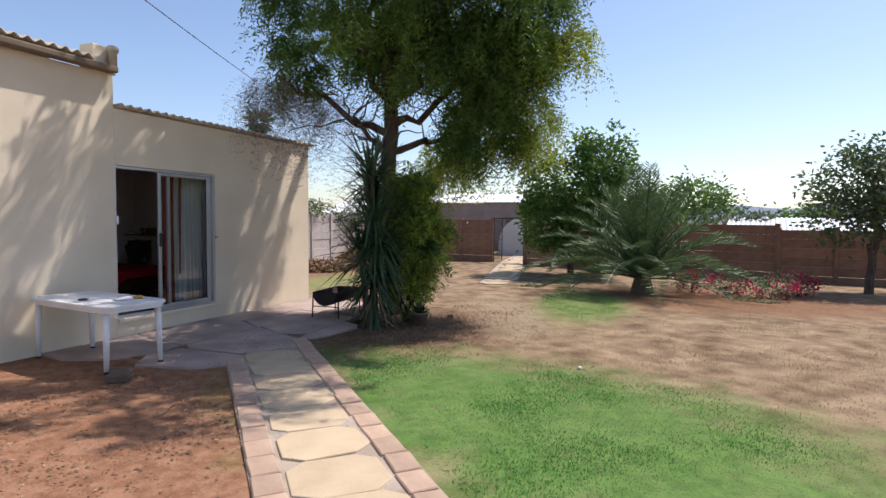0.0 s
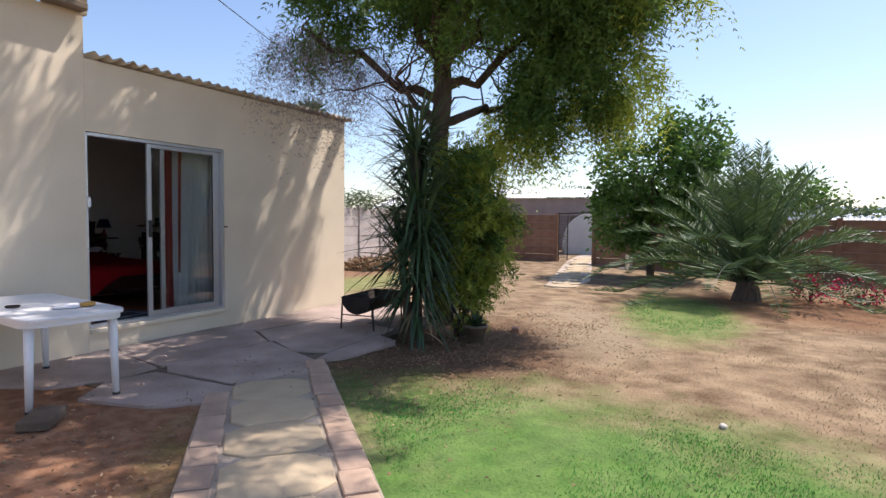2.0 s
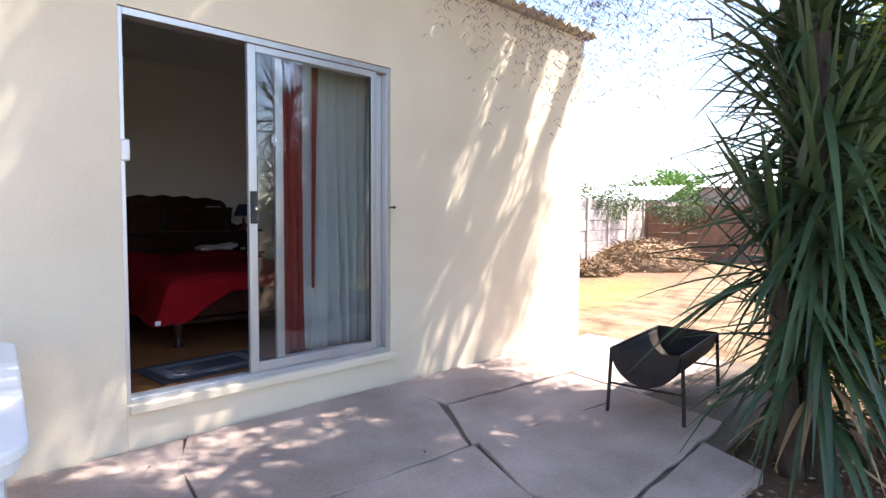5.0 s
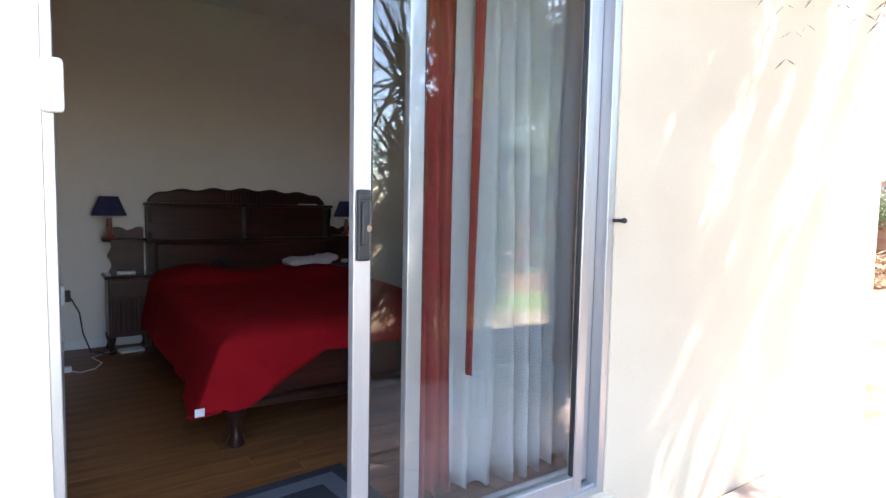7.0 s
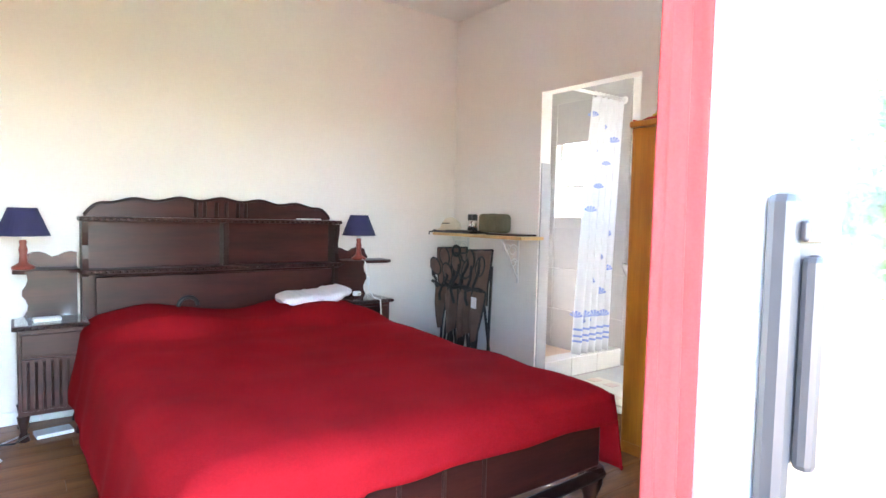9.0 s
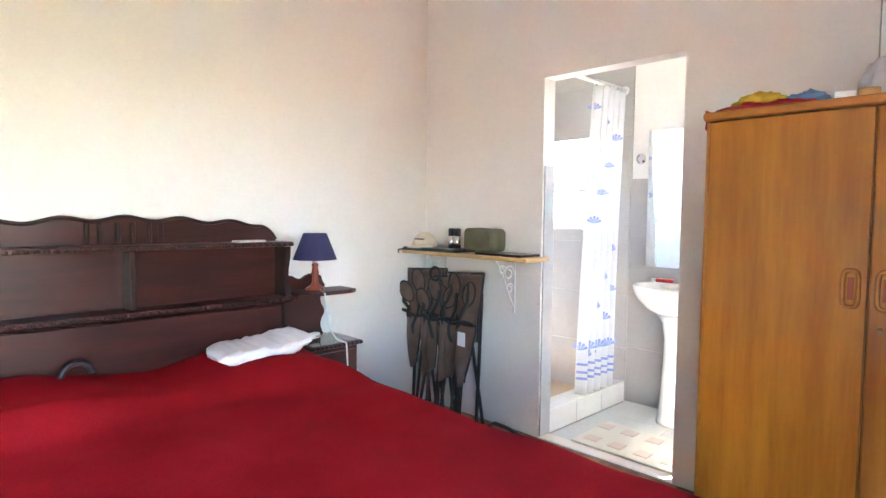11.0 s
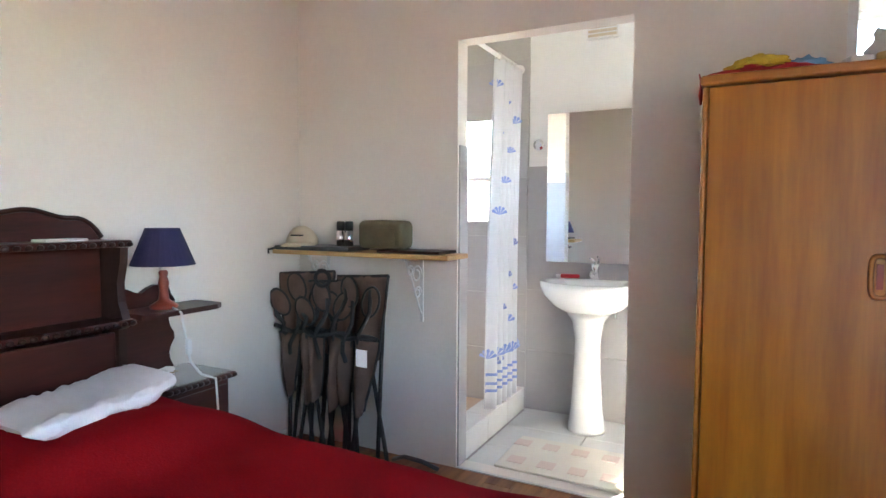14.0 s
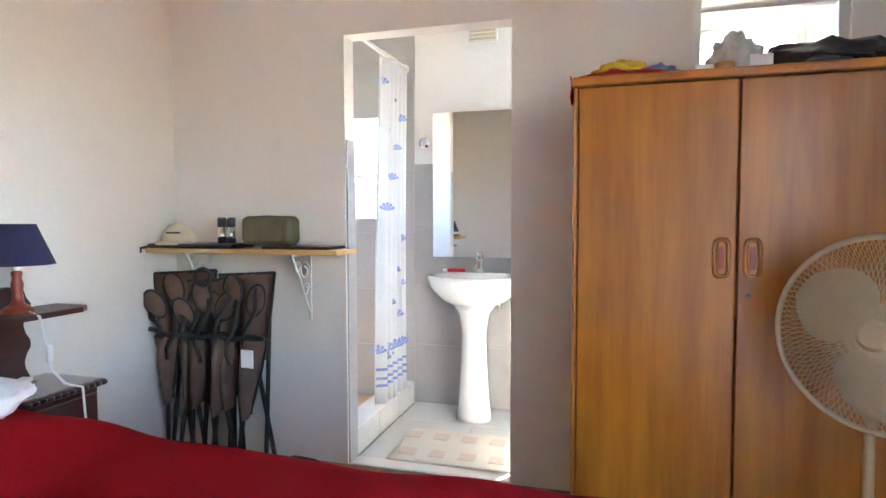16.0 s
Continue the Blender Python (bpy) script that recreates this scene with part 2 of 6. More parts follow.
M["pine"] = material("pine_board", (0.62, 0.40, 0.17), (0.50, 0.30, 0.12), rough=0.5, big=4, fine=18, stretch=(7, 0.7, 7), bump=0.06)
M["bracket"] = material("white_painted_iron", (0.70, 0.69, 0.68), (0.58, 0.57, 0.55), rough=0.5)
M["chair_cloth"] = material("brown_grey_canvas", (0.15, 0.09, 0.066), (0.08, 0.05, 0.037), rough=0.9, big=6, fine=180, bump=0.4)
M["chair_trim"] = material("black_webbing", (0.03, 0.026, 0.025), (0.02, 0.018, 0.018), rough=0.8)
M["olive"] = material("olive_nylon", (0.15, 0.135, 0.075), (0.10, 0.09, 0.05), rough=0.8, big=10, fine=150, bump=0.4)
M["hat"] = material("cream_cotton", (0.68, 0.60, 0.45), (0.58, 0.50, 0.37), rough=0.9, big=8, fine=150)
M["orange_wood"] = material("honey_veneer", (0.43, 0.165, 0.017), (0.28, 0.090, 0.009), rough=0.28, big=2.5, fine=14, bump=0.03, stretch=(6, 6, 0.5))
M["orange_edge"] = material("honey_solid_edge", (0.44, 0.165, 0.024), (0.33, 0.112, 0.016), rough=0.3, big=3, fine=20, stretch=(6, 0.6, 6))
M["red_cloth"] = material("red_fabric", (0.42, 0.02, 0.025), (0.33, 0.014, 0.018), rough=0.9, fine=150)
M["yellow_cloth"] = material("yellow_fabric", (0.66, 0.44, 0.04), (0.55, 0.35, 0.03), rough=0.9, fine=150)
M["blue_cloth"] = material("blue_fabric", (0.17, 0.30, 0.52), (0.13, 0.24, 0.43), rough=0.9, fine=150)
M["bag_white"] = material("white_plastic_bag", (0.75, 0.74, 0.74), (0.65, 0.64, 0.64), rough=0.35, through_light=0.3)
M["bag_black"] = material("black_plastic_bag", (0.018, 0.018, 0.02), (0.012, 0.012, 0.014), rough=0.25)
M["fan_cream"] = material("cream_fan_plastic", (0.50, 0.41, 0.28), (0.44, 0.36, 0.24), rough=0.4, bump=0)
M["sheer"] = material("white_sheer_curtain", (0.82, 0.83, 0.83), (0.76, 0.77, 0.78), rough=0.85, big=3, fine=200, bump=0.1, through_light=0.4)
M["red_drape"] = material("rust_red_drape", (0.38, 0.045, 0.042), (0.30, 0.032, 0.03), rough=0.9, big=3, fine=200, bump=0.2, through_light=0.15)
M["mat_dark"] = material("charcoal_mat", (0.032, 0.034, 0.045), (0.022, 0.023, 0.03), rough=0.98, fine=200, bump=0.6)
M["mat_grey"] = material("grey_mat_border", (0.13, 0.14, 0.16), (0.09, 0.10, 0.12), rough=0.98, fine=200, bump=0.6)
M["grey_tile"] = material("grey_wall_tile", (0.40, 0.39, 0.385), (0.36, 0.35, 0.345), rough=0.3, big=1.5, fine=30, bump=0.02, rnd=0.03)
M["white_tile"] = material("white_floor_tile", (0.76, 0.76, 0.73), (0.70, 0.70, 0.67), rough=0.25, big=2, fine=30, bump=0.02, rnd=0.03)
M["grout"] = material("grout", (0.45, 0.44, 0.42), (0.38, 0.37, 0.35), rough=0.9)
M["tan_tile"] = material("tan_shower_floor", (0.46, 0.33, 0.22), (0.38, 0.26, 0.17), rough=0.4)
M["porcelain"] = material("white_porcelain", (0.82, 0.82, 0.82), (0.80, 0.80, 0.80), rough=0.08, bump=0)
M["chrome"] = material("chrome", (0.75, 0.75, 0.76), (0.7, 0.7, 0.71), rough=0.08, metal=1.0, bump=0)
M["mirror"] = material("mirror_silver", (0.88, 0.89, 0.89), (0.88, 0.89, 0.89), rough=0.01, metal=1.0, bump=0)
M["white_paint"] = material("white_wall_paint", (0.82, 0.82, 0.80), (0.78, 0.78, 0.76), rough=0.6, bump=0.05)
M["curtain_white"] = material("white_shower_curtain", (0.80, 0.81, 0.83), (0.75, 0.76, 0.78), rough=0.5, bump=0.03, through_light=0.45)
M["curtain_blue"] = material("blue_shell_print", (0.22, 0.32, 0.68), (0.38, 0.46, 0.76), rough=0.5, big=25, fine=90, bump=0, through_light=0.35)
M["bath_mat"] = material("cream_bath_mat", (0.74, 0.70, 0.62), (0.66, 0.62, 0.54), rough=0.98, fine=160, bump=0.6)
M["bath_mat_pink"] = material("dusty_pink_pile", (0.70, 0.58, 0.52), (0.64, 0.52, 0.46), rough=0.98, fine=160, bump=0.6)
M["red_tube"] = material("red_tube", (0.55, 0.02, 0.03), (0.5, 0.018, 0.025), rough=0.3, bump=0)
M["spot"] = material("orange_stain", (0.50, 0.28, 0.06), (0.40, 0.2, 0.04), rough=0.6)


# ---- building helpers ----
def mesh_object(name, bm, mat, smooth=False):
    me = bpy.data.meshes.new(name)
    bm.normal_update()
    bm.to_mesh(me)
    bm.free()
    if smooth:
        me.shade_smooth()
    me.materials.append(M[mat])
    return new(name, me)


def part(name, bm, mat, parent, label="", smooth=False):
    ob = mesh_object(name, bm, mat, smooth)
    ob.parent = parent
    if label:
        tagged(ob, label)
    return ob


def thing(name, label, category, at=(0, 0, 0), turn=0, group=""):
    ob = new(name)
    ob.empty_display_size = 0.1
    ob.matrix_world = pose(*at, 0, 0, turn)
    return tagged(ob, label, category, group)


def single(name, bm, mat, label, category, at=(0, 0, 0), turn=0, smooth=False, group=""):
    ob = mesh_object(name, bm, mat, smooth)
    ob.matrix_world = pose(*at, 0, 0, turn)
    return tagged(ob, label, category, group)


def structure(name, bm, mat, label="", smooth=False):
    return tagged(mesh_object(name, bm, mat, smooth), label, kind="structure")


def box(x0, x1, y0, y1, z0, z1, bevel=0.0, bm=None, seg=2):
    target = bm or bmesh.new()
    work = bmesh.new() if bevel else target
    vs = bmesh.ops.create_cube(work, size=1)["verts"]
    for v in vs:
        v.co = ((x0 + x1) / 2 + v.co.x * (x1 - x0), (y0 + y1) / 2 + v.co.y * (y1 - y0), (z0 + z1) / 2 + v.co.z * (z1 - z0))
    if bevel:
        bmesh.ops.bevel(work, geom=work.edges[:], offset=bevel, segments=seg, profile=0.5, affect='EDGES')
        merge(target, work)
    return target


def merge(target, work):
    me = bpy.data.meshes.new("work")
    work.to_mesh(me)
    work.free()
    target.from_mesh(me)
    bpy.data.meshes.remove(me)


def rod(p0, p1, r0, r1=None, bm=None, seg=10):
    bm = bm or bmesh.new()
    p0, p1 = Vector(p0), Vector(p1)
    r1 = r0 if r1 is None else r1
    d = (p1 - p0).normalized()
    a = d.orthogonal().normalized()
    b = d.cross(a)
    rings = []
    for p, r in ((p0, r0), (p1, r1)):
        rings.append([bm.verts.new(p + (a * math.cos(k * math.tau / seg) + b * math.sin(k * math.tau / seg)) * r) for k in range(seg)])
    for k in range(seg):
        bm.faces.new((rings[0][k], rings[0][(k + 1) % seg], rings[1][(k + 1) % seg], rings[1][k]))
    bm.faces.new(rings[0][::-1])
    bm.faces.new(rings[1])
    return bm


def tube(points, radius, bm=None, seg=8, closed=False):
    """A bent pipe through points; radius may be one number or one per point."""
    bm = bm or bmesh.new()
    pts = [Vector(p) for p in points]
    n = len(pts)
    rs = radius if isinstance(radius, (list, tuple)) else [radius] * n
    rings, a = [], None
    for i, p in enumerate(pts):
        if closed:
            d = (pts[(i + 1) % n] - pts[i - 1]).normalized()
        else:
            d = (pts[min(i + 1, n - 1)] - pts[max(i - 1, 0)]).normalized()
        a = d.orthogonal().normalized() if a is None else (a - d * a.dot(d)).normalized()
        b = d.cross(a)
        rings.append([bm.verts.new(p + (a * math.cos(k * math.tau / seg) + b * math.sin(k * math.tau / seg)) * rs[i]) for k in range(seg)])
    for i in range(n if closed else n - 1):
        r0, r1 = rings[i], rings[(i + 1) % n]
        for k in range(seg):
            bm.faces.new((r0[k], r0[(k + 1) % seg], r1[(k + 1) % seg], r1[k]))
    if not closed:
        bm.faces.new(rings[0][::-1])
        bm.faces.new(rings[-1])
    return bm


def lathe(profile, seg=24, bm=None, at=(0, 0, 0), sx=1.0, sy=1.0):
    bm = bm or bmesh.new()
    rings = [[bm.verts.new((at[0] + r * sx * math.cos(k * math.tau / seg), at[1] + r * sy * math.sin(k * math.tau / seg), at[2] + z)) for k in range(seg)] for r, z in profile]
    for r0, r1 in zip(rings, rings[1:]):
        for k in range(seg):
            bm.faces.new((r0[k], r0[(k + 1) % seg], r1[(k + 1) % seg], r1[k]))
    bm.faces.new(rings[0][::-1])
    bm.faces.new(rings[-1])
    return bm


def prism(outline, z0, z1, bevel=0.0):
    """A flat outline in x, y, raised from z0 to z1."""
    bm = bmesh.new()
    lo = [bm.verts.new((x, y, z0)) for x, y in outline]
    hi = [bm.verts.new((x, y, z1)) for x, y in outline]
    n = len(outline)
    bm.faces.new(lo[::-1])
    top = bm.faces.new(hi)
    for k in range(n):
        bm.faces.new((lo[k], lo[(k + 1) % n], hi[(k + 1) % n], hi[k]))
    bmesh.ops.recalc_face_normals(bm, faces=bm.faces[:])
    if bevel:
        bmesh.ops.bevel(bm, geom=list(top.edges), offset=bevel, segments=2, profile=0.5, affect='EDGES')
    return bm


def sheet(nu, nv, place, thick=0.0, bm=None):
    """A grid of points place(u, v), u and v from 0 to 1; thick gives it a back side."""
    bm = bm or bmesh.new()
    rows = [[bm.verts.new(place(i / nu, j / nv)) for j in range(nv + 1)] for i in range(nu + 1)]
    faces = [bm.faces.new((rows[i][j], rows[i + 1][j], rows[i + 1][j + 1], rows[i][j + 1])) for i in range(nu) for j in range(nv)]
    if thick:
        bm.normal_update()
        bmesh.ops.solidify(bm, geom=faces, thickness=thick)
    return bm


def blob(radii, rough=0.15, freq=4.0, at=(0, 0, 0), subdiv=3, seed=0.0, flat=-9.0):
    """A crumpled rounded lump."""
    bm = bmesh.new()
    bmesh.ops.create_icosphere(bm, subdivisions=subdiv, radius=1)
    for v in bm.verts:
        k = 1 + rough * noise.noise(v.co * freq + Vector((seed, seed * 2, 0)))
        v.co = Vector((v.co.x * radii[0] * k + at[0], v.co.y * radii[1] * k + at[1], max(v.co.z * radii[2] * k, flat) + at[2]))
    return bm


def array_mesh(name, verts, faces):
    """A mesh from numpy arrays: verts (n, 3) and faces (m, 3 or 4)."""
    me = bpy.data.meshes.new(name)
    k = faces.shape[1]
    me.vertices.add(len(verts))
    me.vertices.foreach_set("co", verts.astype(np.float32).ravel())
    me.loops.add(faces.size)
    me.loops.foreach_set("vertex_index", faces.astype(np.int32).ravel())
    me.polygons.add(len(faces))
    me.polygons.foreach_set("loop_start", np.arange(0, faces.size, k, dtype=np.int32))
    me.update(calc_edges=True)
    me.validate()
    return me


def unit(a):
    return a / np.maximum(np.linalg.norm(a, axis=-1, keepdims=True), 1e-9)


def leaf_mesh(name, base, way, length, width, rng):
    """Diamond leaves: base and way (n, 3), length and width (n) in metres."""
    n = len(base)
    way = unit(way)
    side = unit(np.cross(way, rng.normal(size=(n, 3))))
    length, width = np.broadcast_to(length, n)[:, None], np.broadcast_to(width, n)[:, None]
    mid = base + way * length * 0.45
    v = np.stack([base, mid + side * width / 2, base + way * length, mid - side * width / 2], 1).reshape(-1, 3)
    return array_mesh(name, v, np.arange(4 * n).reshape(n, 4))


def foliage(name, me, mat, parent=None):
    me.materials.append(M[mat])
    ob = new(name, me)
    ob.parent = parent
    return ob


def ground_z(x, y):
    return -0.06 - 0.023 * min(max(x - 0.5, 0), 9.5)


# ---- ground ----
def build_ground():
    rng = np.random.default_rng(3)
    near_x, near_y = np.arange(-10, 24.01, 0.25), np.arange(-18, 10.01, 0.25)
    far = np.array([4, 12, 30, 80, 250, 800, 2400])
    xs = np.concatenate([near_x[0] - far[::-1], near_x, near_x[-1] + far])
    ys = np.concatenate([near_y[0] - far[::-1], near_y, near_y[-1] + far])
    verts = []
    for x in xs:
        for y in ys:
            lump = 0.018 * noise.noise(Vector((x * 0.9, y * 0.9, 0))) + 0.010 * noise.noise(Vector((x * 3, y * 3, 5)))
            if -1.7 < x < 5 and -3.2 < y < 4.2:
                lump = -0.012
            verts.append((x, y, ground_z(x, y) + lump))
    ny = len(ys)
    i, j = np.meshgrid(np.arange(len(xs) - 1), np.arange(ny - 1), indexing="ij")
    a = (i * ny + j).ravel()
    me = array_mesh("ground", np.array(verts), np.stack([a, a + ny, a + ny + 1, a + 1], 1))
    me.shade_smooth()
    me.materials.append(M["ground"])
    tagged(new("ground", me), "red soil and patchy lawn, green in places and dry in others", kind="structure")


build_ground()


def blades(name, n, inside, mat, label, length, seed):
    rng = np.random.default_rng(seed)
    pts = inside(rng, n)
    z = np.array([ground_z(x, y) for x, y in pts])
    base = np.column_stack([pts, z - 0.012])
    way = np.column_stack([rng.normal(0, 0.55, (len(pts), 2)), np.ones(len(pts))])
    size = length * rng.uniform(0.5, 1.3, len(pts))
    me = leaf_mesh(name, base, way, size, 0.006, rng)
    tagged(foliage(name, me, mat), label, "grass", kind="stuff")


def ellipse_points(centre, radii, turn):
    def pick(rng, n):
        a, r = rng.uniform(0, math.tau, n), np.sqrt(rng.uniform(0, 1, n)) * rng.normal(1, 0.10, n)
        p = np.column_stack([np.cos(a) * r * radii[0], np.sin(a) * r * radii[1]])
        c, s = math.cos(radians(turn)), math.sin(radians(turn))
        p = p @ np.array([[c, s], [-s, c]]) + centre
        keep = np.array([noise.noise(Vector((x * 1.3, y * 1.3, 2))) + 0.5 * noise.noise(Vector((x * 4, y * 4, 2))) + q > -0.1 for (x, y), q in zip(p, rng.normal(0, 0.9, n))])
        off_path = (p[:, 0] - p[:, 1]) - 3.40 > 0.12
        return p[keep & off_path]
    return pick


blades("green_grass", 95000, ellipse_points((-0.9, -6.1), (3.0, 1.65), 68), "grass", "short green lawn grass growing in the sun", 0.028, 5)
blades("green_grass", 16000, ellipse_points((7.4, -5.1), (2.6, 0.9), 8), "grass", "green lawn grass beside the palm", 0.035, 6)
blades("dry_grass", 80000, ellipse_points((3.4, -7.2), (6.5, 4.2), 20), "straw", "short dry straw-coloured grass", 0.03, 7)


def leaf_litter():
    rng = np.random.default_rng(17)
    n = 5200
    pts = np.concatenate([np.column_stack([rng.normal(2.2, 1.6, n // 2), rng.normal(-3.4, 0.9, n // 2)]), np.column_stack([rng.normal(-2.6, 1.2, n // 4), rng.normal(-2.6, 1.1, n // 4)]), np.column_stack([rng.uniform(1.6, 4.4, n // 4), -0.03 - np.abs(rng.normal(0, 0.09, n // 4))])])
    pts = pts[(pts[:, 1] < -0.02)]
    z = np.array([ground_z(x, y) for x, y in pts]) + np.where((pts[:, 0] > -1.1) & (pts[:, 0] < 4.5) & (pts[:, 1] > -2.4), 0.022, 0.012)
    way = rng.normal(0, 1, (len(pts), 3)) * [1, 1, 0.25]
    me = leaf_mesh("leaf_litter", np.column_stack([pts, z]), way, rng.uniform(0.015, 0.05, len(pts)), 0.012, rng)
    tagged(foliage("leaf_litter", me, "dry_leaf"), "dry brown leaf litter scattered on soil and slabs", "leaf litter", kind="stuff")


leaf_litter()


def soil_clods():
    rng = np.random.default_rng(19)
    n = 9000
    pts = np.concatenate([np.column_stack([rng.normal(-3.2, 1.5, n // 2), rng.normal(-2.7, 1.1, n // 2)]), np.column_stack([rng.uniform(1.4, 7, n // 2), rng.normal(-3.5, 0.5, n // 2)])])
    pts = pts[(pts[:, 1] < -0.9) & ((pts[:, 0] - pts[:, 1] < 1.75) | (pts[:, 0] - pts[:, 1] > 3.4)) & ((pts[:, 0] < -1.2) | (pts[:, 1] < -2.6))]
    z = np.array([ground_z(x, y) for x, y in pts])
    size = rng.gamma(2.0, 0.0035, len(pts))[:, None, None] + 0.003
    shape = np.array([(1, 0, 0), (0, 1, 0), (-1, 0, 0), (0, -1, 0), (0, 0, 0.7)])[None]
    v = np.column_stack([pts, z])[:, None, :] + shape * size * rng.uniform(0.6, 1.4, (len(pts), 5, 3))
    f = np.array([(0, 1, 4), (1, 2, 4), (2, 3, 4), (3, 0, 4)])[None] + np.arange(len(pts))[:, None, None] * 5
    me = array_mesh("soil_clods", v.reshape(-1, 3), f.reshape(-1, 3))
    tagged(foliage("soil_clods", me, "clod"), "small red-brown clods and wood chips on bare soil", "soil", kind="stuff")


soil_clods()


# ---- house: shell ----
def slab_with_holes(axis, at0, at1, a0, a1, z0, z1, holes):
    """A wall across one axis, from a0 to a1 along it, with rectangular holes (a, a, z, z)."""
    bm = bmesh.new()

    def piece(b0, b1, c0, c1):
        if b1 - b0 > 1e-4 and c1 - c0 > 1e-4:
            if axis == "y":
                box(b0, b1, at0, at1, c0, c1, bm=bm)
            else:
                box(at0, at1, b0, b1, c0, c1, bm=bm)
    pos = a0
    for h0, h1, k0, k1 in sorted(holes):
        piece(pos, h0, z0, z1)
        piece(h0, h1, z0, k0)
        piece(h0, h1, k1, z1)
        pos = h1
    piece(pos, a1, z0, z1)
    return bm


DOOR_X, DOOR_Z0, DOOR_Z1 = 1.785, 0.2, 2.305
structure("wall_south", slab_with_holes("y", 0.0, 0.11, -0.03, 4.37, -0.3, 3.06, [(-0.03, DOOR_X, DOOR_Z0, DOOR_Z1)]), "render_wall", "cream plastered front wall with a sliding door")
structure("wall_south_lining", slab_with_holes("y", 0.11, 0.2, -0.03, 3.25, 0.12, 2.92, [(-0.03, DOOR_X, DOOR_Z0, DOOR_Z1)]), "inner_wall", "off-white painted plaster beside the door")
structure("wall_annex", box(-7.0, -0.03, 0.004, 0.22, -0.3, 3.50), "render_wall", "cream plastered wall of the taller house part")
structure("wall_annex_parapet", box(-0.32, 0.02, -0.006, 0.24, 3.50, 3.85, 0.015), "render_wall", "cream plastered parapet corner")
structure("wall_annex_end", box(-0.19, -0.034, 0.24, 6.0, -0.3, 3.5), "render_wall")
structure("wall_annex_far", box(-7.0, -6.8, 0.24, 6.0, -0.3, 3.5), "render_wall")
structure("wall_annex_back", box(-7.0, -0.002, 6.0, 6.2, -0.3, 3.5), "render_wall")
structure("wall_west", prism([(-0.031, 0.2), (-0.016, 0.2), (0.075, 3.62), (-0.031, 3.62)], 0.12, 2.92), "inner_wall", "off-white painted bedroom wall")
structure("wall_north", box(-0.03, 4.37, 3.62, 3.80, -0.3, 3.0), "inner_wall", "off-white painted wall behind the bed")
structure("wall_bathroom", slab_with_holes("x", 3.25, 3.35, 0.2, 3.62, 0.12, 2.92, [(1.889, 2.668, 0.2, 2.212), (0.64, 1.18, 1.9, 2.5)]), "inner_wall", "off-white wall with an open doorway to the bathroom")
structure("wall_east", slab_with_holes("x", 4.25, 4.37, 0.11, 3.62, -0.3, 3.0, [(2.82, 3.42, 1.37, 2.10), (0.5, 1.3, 1.5, 2.4)]), "white_paint", "white painted end wall with windows")
structure("wall_bathroom_south", box(3.35, 4.25, 0.11, 0.2, 0.1, 2.75), "white_paint")
structure("ceiling", box(-0.03, 3.3, 0.11, 3.62, 2.92, 2.96), "ceiling", "white painted ceiling")
structure("ceiling_bathroom", box(3.30, 4.25, 0.11, 3.62, 2.66, 2.72), "ceiling")
structure("baseboard", prism([(-0.017, 0.2), (-0.004, 0.2), (0.087, 3.605), (0.073, 3.605)], 0.2, 0.27), "white_gloss", "white skirting along the wall")
structure("baseboard", box(0.088, 3.25, 3.606, 3.62, 0.2, 0.27, 0.003), "white_gloss", "white skirting along the wall")
structure("floor_base", box(-0.03, 4.25, 0.11, 3.62, -0.05, 0.186), "grout", "floor slab under the boards and tiles")
structure("door_sill", box(-0.02, DOOR_X + 0.03, -0.035, 0.11, 0.15, 0.198, 0.006), "render_wall", "plastered sill under the sliding door")


def corrugated(x0, x1, y0, y1, z0, z1, wave=0.146, high=0.045, thick=0.012):
    n = int((x1 - x0) / wave * 10)

    def place(u, v):
        x = x0 + (x1 - x0) * u
        return (x, y0 + (y1 - y0) * v, z0 + (z1 - z0) * v + math.cos((x - x0) / wave * math.tau) * high / 2)
    return sheet(n, 6, place, thick)


structure("roof", corrugated(0.03, 4.52, -0.085, 3.95, 3.115, 3.00), "asbestos", "weathered corrugated roof sheets with a wavy edge", smooth=True)
structure("roof_annex", corrugated(-7.2, -0.33, -0.16, 6.4, 3.64, 4.3), "asbestos", "weathered corrugated roof sheets of the taller part", smooth=True)
structure("trim_gutter", box(-7.2, -0.06, -0.16, -0.01, 3.50, 3.585, 0.02), "gutter", "dark weathered eaves board")
single("roof_pipe", lathe([(0.055, 0), (0.055, 0.2), (0.075, 0.21), (0.075, 0.27), (0.05, 0.29)], 16), "asbestos", "short grey capped pipe at the roof corner", "pipe", (-0.10, -0.09, 3.56), smooth=True)


